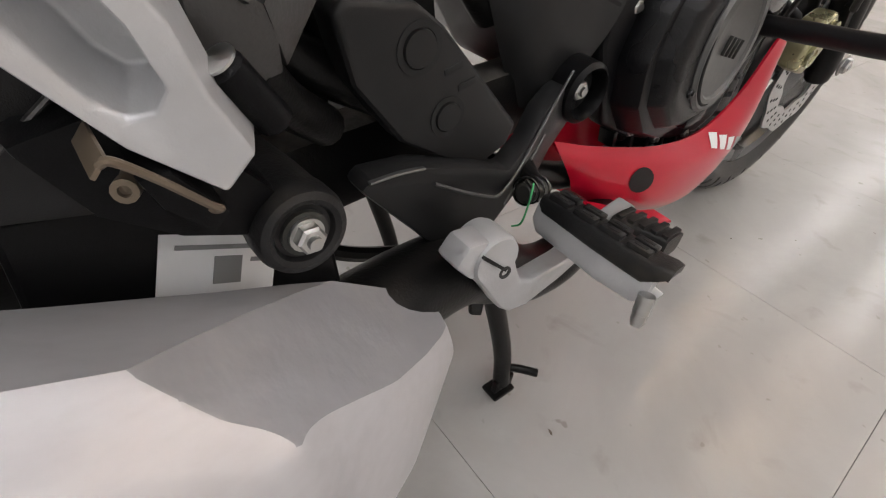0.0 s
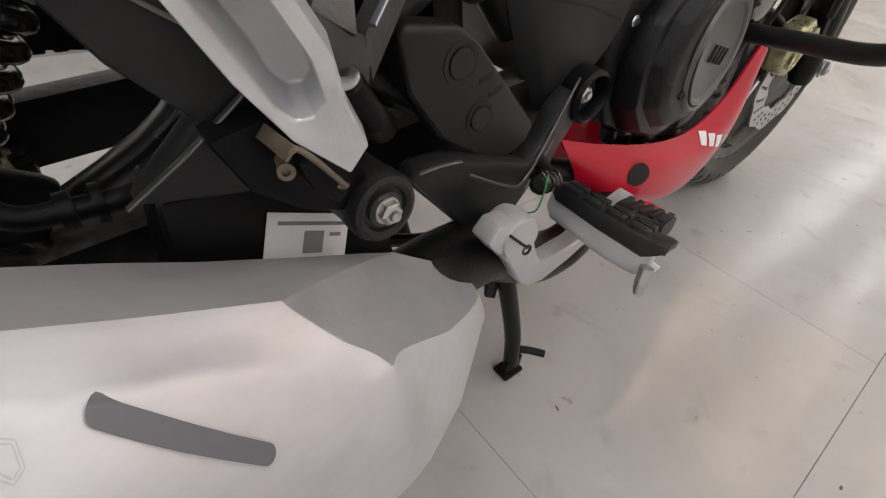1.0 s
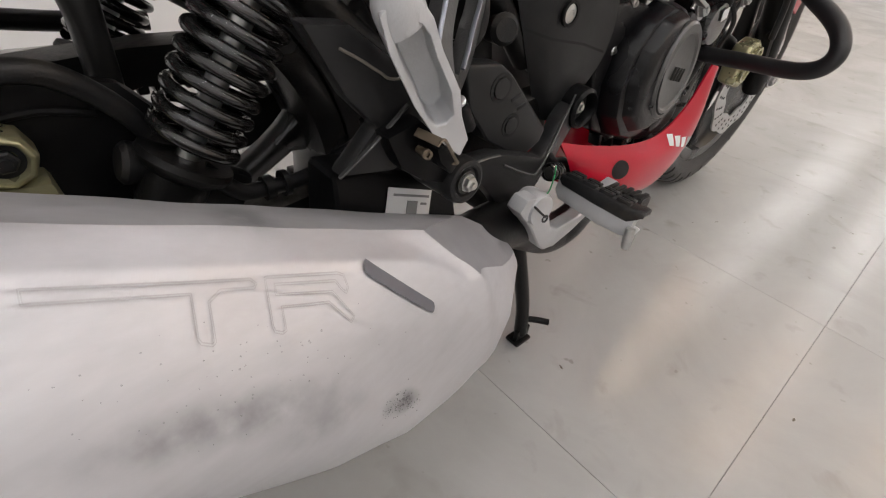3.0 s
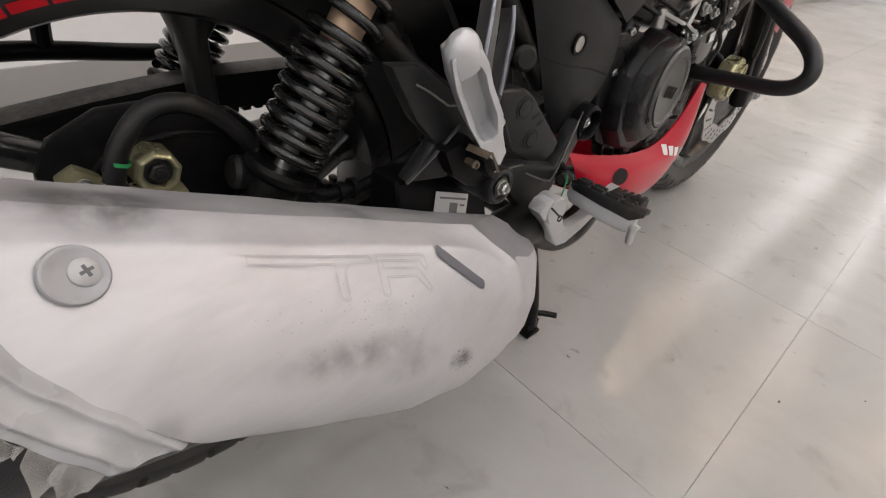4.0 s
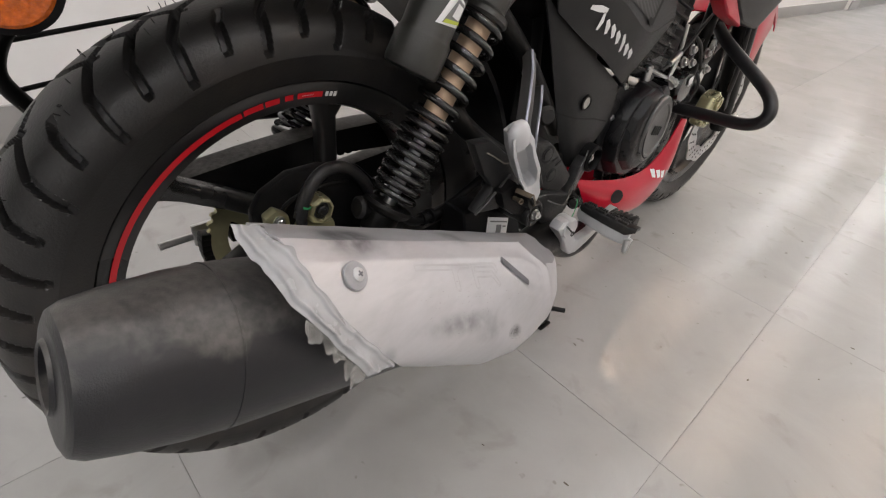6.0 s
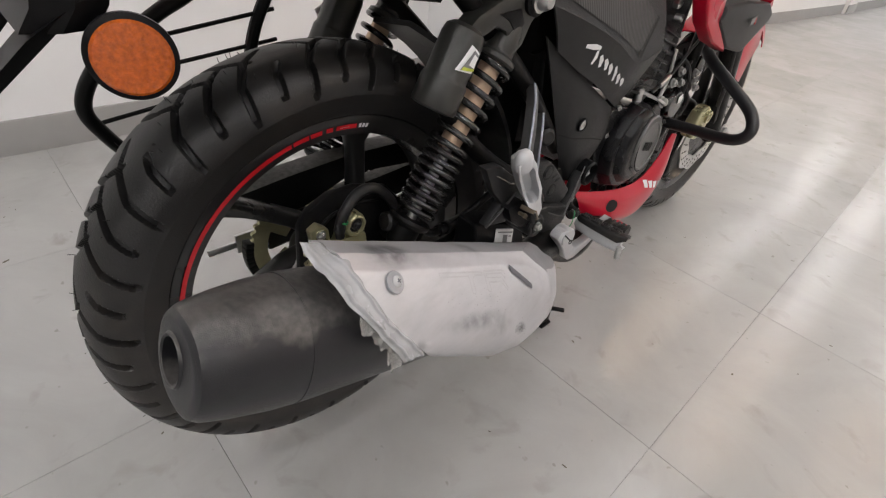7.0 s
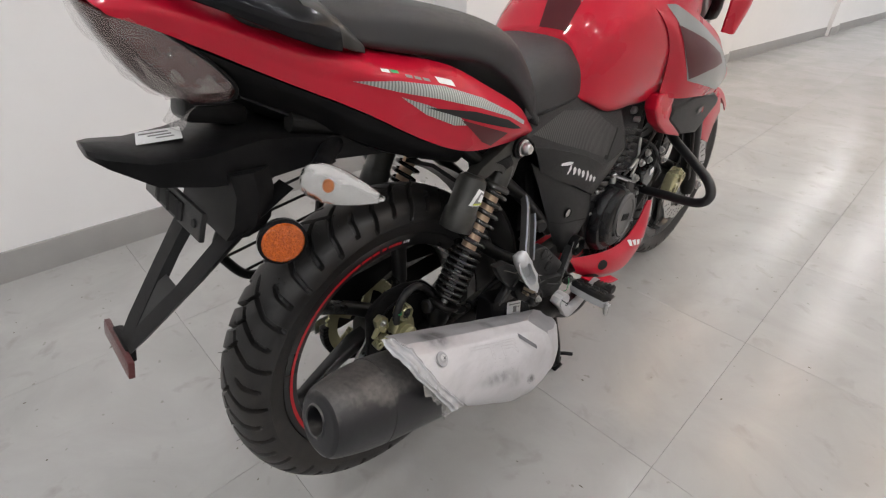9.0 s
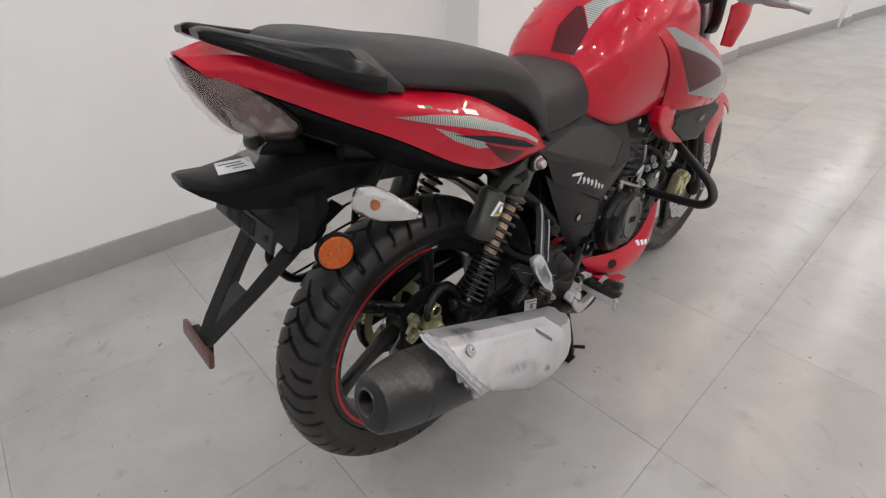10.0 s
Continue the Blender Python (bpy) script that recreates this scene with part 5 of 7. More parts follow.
INN = [(0.1445, 0.533), (0.1495, 0.520), (0.1645, 0.496), (0.171, 0.484), (0.177, 0.479), (0.183, 0.480), (0.1865, 0.486), (0.182, 0.500), (0.1695, 0.520), (0.164, 0.531), (0.159, 0.5365), (0.150, 0.538)]
def turned(bm, deg):
    """Turns the pillion arm about its own length, its hollow towards the rear."""
    c = Vector((0.2025, 0.165, 0.503))
    bm.transform(Matrix.Translation(c) @ Matrix.Rotation(radians(deg), 4, Vector((0.0, -0.47, 0.88))) @ Matrix.Translation(-c))
    return bm
part("footrest_arm", turned(dish(OUT, INN, 0.188, 0.208, 0.1905, 0.0014), -24), M_ALLOY, pil, "silver cast channel arm")
ta = Vector((0.0, -0.50, 0.866))
tb = Vector((0.0, 0.866, 0.50))
part("tip_cap", loft([[Vector((0.2015, 0.1525, 0.535)) + Vector((1, 0, 0)) * (0.0095 * math.cos(t) * q) + tb * (0.0142 * math.sin(t) * q) + ta * h
                        for t in [2 * math.pi * i / 28 for i in range(28)]] for q, h in ((0.96, -0.003), (1.0, 0.002), (1.0, 0.008), (0.93, 0.014), (0.75, 0.019), (0.45, 0.022), (0.15, 0.0228))]), M_ALLOY, pil, "rounded silver tip")
HC, HA = (0.196, 0.216, 0.423), (1, 0.03, 0.06)
part("hinge_boss", lathe([(0, -0.052), (0.0155, -0.052), (0.0165, -0.03), (0.0165, -0.010), (0.0172, -0.008), (0.0172, 0.0), (0.0160, 0.0035), (0.0135, 0.0045), (0.0115, 0.0035), (0.0105, 0.0015), (0, 0.0015)], HC, HA, 40), M_PAD, pil, "black rubber hinge bush")
part("boss_washer", lathe([(0, 0.0015), (0.0086, 0.0015), (0.0086, 0.0035), (0, 0.0035)], HC, HA, 28), M_CAN, pil)
part("boss_bolt", merge(hexbolt(Vector(HC) + Vector(HA) * 0.0035, HA, 0.0056, 0.006, False), lathe([(0, 0.0035), (0.0066, 0.0035), (0.0066, 0.0048), (0, 0.0048)], HC, HA, 20)), M_STEEL, pil, "zinc hexagon bolt")
part("hinge_block", prism([(0.150, 0.470), (0.176, 0.476), (0.200, 0.452), (0.212, 0.438), (0.200, 0.424), (0.180, 0.432), (0.162, 0.446)], 0.160, 0.194, 0.004), M_PLASTIC, pil)
part("clip_block", prism([(0.172, 0.466), (0.180, 0.4655), (0.191, 0.4505), (0.186, 0.445), (0.176, 0.456)], 0.190, 0.2130, 0.0015), M_PLASTIC, pil)
part("spring_clip", tube([(0.2205, 0.1665, 0.4755), (0.2215, 0.1690, 0.4762), (0.219, 0.176, 0.4685), (0.2158, 0.186, 0.4560), (0.2148, 0.1882, 0.4538), (0.2130, 0.1872, 0.4525), (0.2115, 0.1850, 0.4535)], 0.0011, 8, 40), M_CLIP, pil, "bent beige spring clip")
part("clip_plate", bar((0.200, 0.1660, 0.4735), (0.2215, 0.1665, 0.4752), 0.0055, 0.0012, 0.0005, (0, -0.75, 0.66)), M_CLIP, pil, "brown plated strap")
part("grub_screw", merge(lathe([(0.0016, 0), (0.0032, 0), (0.0032, 0.004), (0.0016, 0.004)], (0.204, 0.1712, 0.4600), (1, -0.4, 0.2), 12, closed=True), cyl((0.194, 0.1735, 0.4580), (0.206, 0.1705, 0.4605), 0.0024, seg=12)), M_CLIP, pil)
part("helmet_lock", cyl((0.199, 0.199, 0.484), (0.197, 0.2125, 0.464), 0.0055, bevel=0.0015), M_PLASTIC, pil)
part("lock_cap", lathe([(0, 0), (0.0050, 0), (0.0050, 0.0008), (0.004, 0.0013), (0, 0.0014)], (0.199, 0.1988, 0.4845), (0.1, -0.55, 0.82), 20), M_STEEL, pil, "bright lock cap")

# rider's footrest with moulded rubber
peg = group("rider_footrest", bike, "silver footrest with black ribbed rubber pad")
P0, P1 = Vector((0.163, 0.393, 0.359)), Vector((0.257, 0.403, 0.356))
pd = (P1 - P0).normalized()
pu = Vector((-0.05, 0.2, 0.97)); pu = (pu - pd * pu.dot(pd)).normalized()
ps = pd.cross(pu)
def peg_ring(u, w, up, dn, n_p=20):
    c = P0 + pd * u
    out = []
    for i in range(n_p):
        t = 2 * math.pi * i / n_p
        ct, st = math.cos(t), math.sin(t)
        out.append(c + ps * w * math.copysign(abs(ct) ** 0.4, ct) + pu * ((up if st > 0 else dn) * math.copysign(abs(st) ** 0.4, st)))
    return out
part("peg_bar", loft([peg_ring(u, w, 0.001, d) for u, w, d in ((0.006, 0.007, 0.016), (0.012, 0.009, 0.022), (0.06, 0.009, 0.027), (0.085, 0.0085, 0.026), (0.091, 0.007, 0.021))]), M_ALLOY, peg, "silver cast bar")
pad = part("rubber_pad", loft([peg_ring(u, w, a, b) for u, w, a, b in ((0.008, 0.010, 0.005, 0.002), (0.012, 0.0115, 0.006, 0.006), (0.05, 0.012, 0.0058, 0.009), (0.085, 0.012, 0.006, 0.010), (0.094, 0.0115, 0.0075, 0.003), (0.098, 0.010, 0.0072, -0.002))]), M_PAD, peg, "black rubber pad with raised blocks")
for i in range(4):
    for j in (-1, 1):
        c = P0 + pd * (0.0195 + 0.0185 * i) + ps * (0.0056 * j) + pu * 0.0064
        b = box((0, 0, 0), (0.0148, 0.0085, 0.0045), 0.0012)
        m = Matrix((pd, ps, pu)).transposed().to_4x4(); m.translation = c
        b.transform(m)
        part("tread_block", b, M_PAD, pad)
        b = box((0, 0, 0), (0.0085, 0.0035, 0.0012), 0.0003)
        m = m.copy(); m.translation = c + pu * 0.002
        b.transform(m)
        part("tread_groove", b, M_HOLE, pad)
part("feeler", lathe([(0, 0.0), (0.0048, 0.0), (0.0048, 0.012), (0.0042, 0.0125), (0.0042, 0.017), (0.003, 0.0205), (0, 0.021)], (0.2565, 0.388, 0.347), (0.16, -0.22, -1), 18), M_STEEL, peg, "steel feeler bolt")
part("peg_tag", box(tuple(P0 + pd * 0.091 - pu * 0.018 - ps * 0.006), (0.010, 0.0012, 0.008), 0, (0, 20, 20)), M_LABEL, peg, "small white paper tag")
part("peg_pivot", cyl(P0 - ps * 0.013 - pd * 0.004, P0 + ps * 0.013 - pd * 0.004, 0.0072, bevel=0.002), M_CAN, peg)
part("return_spring", tube([P0 - pd * 0.006 + ps * (0.012 - 0.0012 * i) + (pu * math.cos(i * 1.2) + pd * math.sin(i * 1.2)) * 0.0088 for i in range(0, 20)], 0.0012, 6), M_SPRING, peg)
part("peg_mount", tube([(0.132, 0.402, 0.368), (0.146, 0.398, 0.363), (0.160, 0.394, 0.360)], [0.009, 0.008, 0.007], 12), M_PLASTIC, peg)
part("thread", tube([P0 + ps * 0.012 + pu * 0.01, P0 + ps * 0.016 + pd * 0.004, P0 + ps * 0.013 - pu * 0.018 + pd * 0.003, P0 + ps * 0.01 - pu * 0.026 - pd * 0.004], 0.0007, 5), M_GREEN, peg, "loose green thread")

pedal = group("brake_pedal", bike, "silver brake pedal with rubber toe pad")
part("pedal_clamp", merge(lathe([(0, -0.012), (0.0145, -0.012), (0.0158, -0.009), (0.0158, 0.009), (0.0145, 0.012), (0, 0.012)], (0.186, 0.325, 0.357), (1, -0.05, 0.05), 32), prism([(0.296, 0.363), (0.304, 0.374), (0.320, 0.372), (0.322, 0.350), (0.309, 0.348)], 0.177, 0.195, 0.003)), M_ALLOY, pedal)
part("clamp_split", bar((0.1975, 0.312, 0.366), (0.198, 0.332, 0.348), 0.0020, 0.002, 0, (1, 0, 0)), M_HOLE, pedal)
part("clamp_screw", lathe([(0, 0), (0.0042, 0), (0.0042, 0.002), (0.0025, 0.002), (0.002, 0.0008), (0, 0.0008)], (0.1975, 0.331, 0.347), (1, -0.1, 0.1), 16), M_GUARD, pedal)
part("pedal_arm", prism([(0.306, 0.358), (0.310, 0.349), (0.322, 0.334), (0.342, 0.305), (0.352, 0.296), (0.369, 0.293), (0.400, 0.302), (0.440, 0.320), (0.475, 0.330), (0.473, 0.340), (0.440, 0.332), (0.402, 0.318), (0.369, 0.316), (0.357, 0.323), (0.350, 0.336), (0.338, 0.362), (0.325, 0.370)], 0.178, 0.194, 0.0035, 3), M_ALLOY, pedal, "silver cast pedal arm")
part("toe_pad", loft([[Vector((0.192 + 0.040 * u, 0.455 + 0.010 * u, 0.331 + 0.001 * u)) + Vector((0, 0.0105 * math.copysign(abs(math.cos(t)) ** 0.5, math.cos(t)), 0.009 * math.copysign(abs(math.sin(t)) ** 0.5, math.sin(t)))) for t in [2 * math.pi * i / 16 for i in range(16)]] for u in (0, 0.15, 0.5, 0.85, 1)]), M_PAD, pedal)
for i in range(5):
    part("pad_rib", box((0.196 + 0.0080 * i, 0.4565 + 0.002 * i, 0.3405), (0.005, 0.018, 0.003), 0.0008), M_PAD, pedal)

# ---------------- centre stand ----------------
stand = group("centre_stand", bike, "black tubular centre stand, lowered")
for s in (1, -1):
    part("stand_leg", tube([(0.112 * s, 0.405, 0.27), (0.115 * s, 0.435, 0.19), (0.118 * s, 0.468, 0.09), (0.119 * s, 0.482, 0.02)], 0.0105, 14), M_FRAME, stand)
    part("stand_foot", merge(box((0.119 * s, 0.480, 0.007), (0.026, 0.034, 0.007), 0.003), box((0.121 * s, 0.482, 0.02), (0.008, 0.03, 0.022), 0.002)), M_FRAME, stand)
part("stand_toe", tube([(0.122, 0.482, 0.052), (0.132, 0.494, 0.051), (0.148, 0.508, 0.050)], 0.0052, 10), M_FRAME, stand)
part("stand_gusset", prism([(0.395, 0.28), (0.43, 0.26), (0.425, 0.17), (0.41, 0.18)], 0.106, 0.112, 0.002), M_FRAME, stand)
part("stand_cross", cyl((-0.11, 0.41, 0.26), (0.11, 0.41, 0.26), 0.013, seg=18), M_FRAME, stand)
part("spring_link", tube([(0.08, 0.24, 0.33), (0.085, 0.30, 0.29), (0.09, 0.39, 0.262)], 0.006, 8), M_FRAME, stand)

# ---------------- exhaust chamber with label, inner frame ----------------
body = group("frame", bike, "black tubular frame with dark inner covers")
chamber = part("resonator_box", prism([(0.134, 0.432), (0.166, 0.428), (0.245, 0.398), (0.245, 0.345), (0.20, 0.335), (0.130, 0.365)], 0.122, 0.1585, 0.006, 3), M_PLASTIC, body)
for v in chamber.data.vertices:
    if v.co.x > 0.14:
        v.co.x += 0.0010 - (0.10 * (v.co.y - 0.1765) + 0.30 * (v.co.z - 0.4125)) / 0.95
tg = Vector((-0.012, 0.93, -0.37)).normalized()
tl = 0.046
tu = Vector((-0.31, 0.35, 0.88))
tu = (tu - tg * tu.dot(tg)).normalized()
tn = tg.cross(tu)
if tn.x < 0:
    tn = -tn
def tag_rect(name, u0, u1, v0, v1, material, lift, parent):
    b = bmesh.new()
    o = Vector((0.1608, 0.1765, 0.4125))
    vs = [o + tg * (u * tl) + tu * v + tn * lift for u, v in ((u0, v0), (u1, v0), (u1, v1), (u0, v1))]
    lo = [b.verts.new(p) for p in vs]
    hi = [b.verts.new(p + tn * 0.0005) for p in vs]
    b.faces.new(lo[::-1]); b.faces.new(hi)
    for i in range(4):
        b.faces.new((lo[i], lo[(i + 1) % 4], hi[(i + 1) % 4], hi[i]))
    return part(name, b, material, parent, smooth=False)
tag = tag_rect("paper_label", 0, 1, -0.0255, 0.0, M_LABEL, 0.0, chamber)
tag_rect("print_bar", 0.12, 0.94, -0.0060, -0.0042, M_GREY_INK, 0.0006, tag)
tag_rect("print_bar", 0.76, 0.90, -0.0118, -0.0100, M_GREY_INK, 0.0006, tag)
tag_rect("print_block", 0.44, 0.68, -0.0205, -0.0090, M_GREY_INK, 0.0006, tag)
for s in (1, -1):
    part("seat_rail", tube([(0.1 * s, 0.5, 0.70), (0.1 * s, 0.3, 0.705), (0.09 * s, 0.1, 0.735), (0.06 * s, -0.15, 0.80)], 0.014, 12), M_FRAME, body)
    part("rail_strut", tube([(0.085 * s, 0.40, 0.45), (0.095 * s, 0.27, 0.58), (0.095 * s, 0.10, 0.72)], 0.012, 12), M_FRAME, body)
    part("down_tube", tube([(0.06 * s, 0.92, 0.74), (0.07 * s, 0.90, 0.55), (0.07 * s, 0.86, 0.36), (0.08 * s, 0.6, 0.28), (0.09 * s, 0.42, 0.33)], 0.014, 12), M_FRAME, body)
part("battery_box", box((0, 0.40, 0.60), (0.15, 0.20, 0.26), 0.02), M_PLASTIC, body)
part("tank_tunnel", box((0, 0.62, 0.72), (0.14, 0.45, 0.06), 0.02), M_FRAME, body)
part("inner_fender", box((0, 0.345, 0.47), (0.16, 0.03, 0.3), 0.012, (12, 0, 0)), M_PLASTIC, body)
part("pipe_stub", cyl((0.07, 0.355, 0.485), (0.108, 0.340, 0.49), 0.014, bevel=0.004), M_PAD, body)
part("hose_loop", tube([(0.09, 0.305, 0.53), (0.098, 0.312, 0.515), (0.100, 0.310, 0.49), (0.095, 0.29, 0.47)], 0.008, 12), M_PAD, body)

# ---------------- side covers ----------------
cover = group("side_cover", bike, "black side cover with fibre-look inlay and pale script mark")
SC_TOP = [(0.106, 0.232, 0.716), (0.104, 0.30, 0.736), (0.104, 0.395, 0.748), (0.108, 0.48, 0.722), (0.114, 0.566, 0.688)]
SC_MID = [(0.122, 0.258, 0.690), (0.132, 0.33, 0.668), (0.138, 0.41, 0.638), (0.138, 0.495, 0.600), (0.130, 0.585, 0.610)]
SC_LOW = [(0.120, 0.292, 0.628), (0.124, 0.345, 0.598), (0.126, 0.41, 0.566), (0.124, 0.46, 0.538), (0.119, 0.504, 0.515)]
SC_EDGE = [(x + 0.0015, y, z - 0.004) for x, y, z in SC_MID]
panel = part("cover_panel", sheet([SC_EDGE, [tuple((p + q) / 2 + (0.002 if k == 0 else 0) for k, (p, q) in enumerate(zip(a, b))) for a, b in zip(SC_EDGE, SC_LOW)], SC_LOW], 30, 16, 0.004), M_PLASTIC_GREY, cover)
upper = part("cover_top", sheet([SC_TOP, [tuple((p + q) / 2 + (0.003 if k == 0 else 0) for k, (p, q) in enumerate(zip(a, b))) for a, b in zip(SC_TOP, SC_MID)], SC_MID, SC_EDGE], 30, 20, 0.004), M_PLASTIC_GREY, cover)
ctree = surface_of(panel, upper)
part("fibre_inlay", decal(ctree, [(0.258, 0.706), (0.352, 0.728), (0.45, 0.712), (0.541, 0.655), (0.498, 0.606), (0.41, 0.645), (0.33, 0.675)], 0.0012), M_CARBON, cover, "woven fibre-look inlay")
part("inlay_edge", decal(ctree, [(0.498, 0.602), (0.545, 0.655), (0.540, 0.660), (0.499, 0.612), (0.488, 0.616), (0.484, 0.610)], 0.0022), M_HOLE, cover)
for a, b, w in (((0.338, 0.634), (0.372, 0.629), 0.004), ((0.368, 0.626), (0.366, 0.606), 0.0035), ((0.380, 0.618), (0.387, 0.600), 0.0042), ((0.395, 0.611), (0.405, 0.594), 0.0042),
                ((0.412, 0.602), (0.421, 0.585), 0.0042), ((0.430, 0.597), (0.438, 0.573), 0.0036), ((0.446, 0.583), (0.455, 0.566), 0.0042), ((0.462, 0.574), (0.472, 0.560), 0.0042)):
    part("script_mark", decal(ctree, stroke_mark([a, ((a[0] + b[0]) / 2 + 0.002, (a[1] + b[1]) / 2), b], w), 0.0012), M_WHITE_INK, cover)
lower = part("lower_cover", sheet([[(0.108, 0.278, 0.645), (0.114, 0.36, 0.592), (0.116, 0.43, 0.553), (0.116, 0.498, 0.514)],
                                   [(0.104, 0.315, 0.585), (0.115, 0.38, 0.545), (0.119, 0.44, 0.515), (0.116, 0.504, 0.474)],
                                   [(0.100, 0.365, 0.497), (0.114, 0.405, 0.475), (0.117, 0.45, 0.46), (0.114, 0.497, 0.440)],
                                   [(0.098, 0.423, 0.388), (0.112, 0.435, 0.388), (0.114, 0.452, 0.390), (0.110, 0.470, 0.402)]], 24, 24, 0.004), M_PLASTIC_GREY, cover, "charcoal lower cover")
ltree = surface_of(lower)
part("cover_seam", decal(ltree, [(0.373, 0.487), (0.40, 0.479), (0.45, 0.470), (0.497, 0.456), (0.497, 0.4535), (0.45, 0.4675), (0.40, 0.4765), (0.373, 0.4845)], 0.0004), M_HOLE, lower)
fx = ltree.ray_cast(Vector((0.5, 0.414, 0.50)), Vector((-1, 0, 0)))[0].x
part("bolt_ring", lathe([(0.009, 0), (0.012, 0), (0.012, 0.003), (0.009, 0.003)], (fx, 0.414, 0.50), (1, 0, 0), 28, closed=True), M_PLASTIC, lower)
part("cover_bolt", lathe([(0, -0.001), (0.0085, -0.001), (0.0085, 0.002), (0.004, 0.003), (0, 0.001)], (fx, 0.414, 0.50), (1, 0, 0), 24), M_STEEL, lower, "bright button-head bolt")

# ---------------- engine ----------------
eng = group("engine", bike, "black single-cylinder engine with grey clutch cover")
part("crankcase", prism([(0.470, 0.44), (0.480, 0.485), (0.52, 0.500), (0.60, 0.490), (0.72, 0.462), (0.785, 0.43), (0.80, 0.36), (0.77, 0.305), (0.63, 0.315), (0.53, 0.36)], -0.10, 0.088, 0.012, 3), M_ENGINE, eng)
part("clutch_flange", prism([(0.506, 0.452), (0.502, 0.482), (0.515, 0.499), (0.563, 0.499), (0.61, 0.488), (0.665, 0.474), (0.738, 0.454), (0.782, 0.428), (0.796, 0.37), (0.788, 0.308), (0.755, 0.292), (0.70, 0.296), (0.64, 0.310), (0.593, 0.324), (0.546, 0.346), (0.528, 0.388), (0.512, 0.42)], 0.084, 0.104, 0.006, 3), M_ENGINE, eng)
CC, CA = (0.098, 0.622, 0.410), (1, 0.03, 0.02)
part("clutch_dome", bevelled(lathe([(0, 0.0), (0.089, 0.0), (0.087, 0.012), (0.082, 0.028), (0.0, 0.028)], CC, CA, 13), 0.004, 2, 15), M_ENGINE, eng, crease=28)
part("clutch_step", bevelled(lathe([(0, 0.024), (0.079, 0.024), (0.070, 0.040), (0.060, 0.044), (0.0, 0.044)], (0.098, 0.626, 0.413), CA, 11), 0.003, 2, 15), M_ENGINE, eng, crease=30)
PC = (0.098, 0.638, 0.419)
part("clutch_plate", lathe([(0.049, 0.036), (0.049, 0.0445), (0.0465, 0.0475), (0.039, 0.0480), (0.037, 0.0455), (0.022, 0.0445), (0, 0.0440)], PC, CA, 56, squash=1.24), M_ENGINE_GREY, eng, "grey dished clutch plate", crease=25)
part("plate_crescent", tube([Vector((0.1445, 0.638 + 0.042 * math.cos(a), 0.419 + 0.052 * math.sin(a))) for a in [radians(150 + 10 * i) for i in range(15)]], [0.001, 0.004, 0.005, 0.004, 0.001], 10, 40, flat=0.5), M_HOLE, eng, "dark crescent groove")
part("plate_lug", box((0.134, 0.640, 0.352), (0.018, 0.034, 0.018), 0.006, (10, 0, 0)), M_ENGINE, eng)
for cy, cz in ((0.676, 0.462), (0.598, 0.384), (0.684, 0.386)):
    part("plate_bolt", hexbolt((0.142, cy, cz), (1, 0.06, 0.02), 0.0045, 0.004, False), M_GUARD, eng)
for i in range(4):
    part("raised_mark", bar((0.1435, 0.628 + 0.0085 * i, 0.412 - 0.002 * i), (0.1435, 0.633 + 0.0085 * i, 0.428 - 0.002 * i), 0.002, 0.004, 0.0005, (1, 0, 0)), M_CAN, eng)
for cy, cz in ((0.540, 0.4475), (0.562, 0.385), (0.556, 0.497), (0.60, 0.328), (0.66, 0.306), (0.73, 0.296), (0.785, 0.34), (0.775, 0.425), (0.69, 0.466)):
    lug = part("case_lug", cyl((0.075, cy, cz), (0.100, cy, cz), 0.0125, bevel=0.002), M_ENGINE, eng)
    part("case_bolt", hexbolt((0.100, cy, cz), (1, 0, 0), 0.0055, 0.005, False), M_STEEL, lug, "zinc flange bolt")
for k in range(6):
    part("case_rib", bar((0.094, 0.575 + 0.034 * k, 0.333 - 0.0085 * k), (0.094, 0.580 + 0.034 * k, 0.316 - 0.0085 * k), 0.006, 0.018, 0.001, (1, 0, 0)), M_ENGINE, eng)
# cylinder with cooling fins, leaning forward
cm = pose(0, 0.615, 0.50, -16, 0, 0)
for i in range(11):
    b = box((0, 0, 0.015 + 0.0165 * i), (0.20 if i < 8 else 0.18, 0.15, 0.005), 0.0015)
    b.transform(cm)
    part("cooling_fin", b, M_ENGINE, eng)
b = box((0, 0, 0.1), (0.184, 0.138, 0.2), 0.01)
b.transform(cm)
part("cylinder", b, M_ENGINE, eng)
part("throttle_body", box((0, 0.735, 0.585), (0.15, 0.12, 0.20), 0.02), M_FRAME, eng)
part("head_bolt", hexbolt((0.09, 0.665, 0.665), (1, 0, 0), 0.009, 0.012), M_STEEL, eng)
part("spark_cap", cyl((0.07, 0.68, 0.64), (0.105, 0.69, 0.64), 0.007, bevel=0.002), M_STEEL, eng)
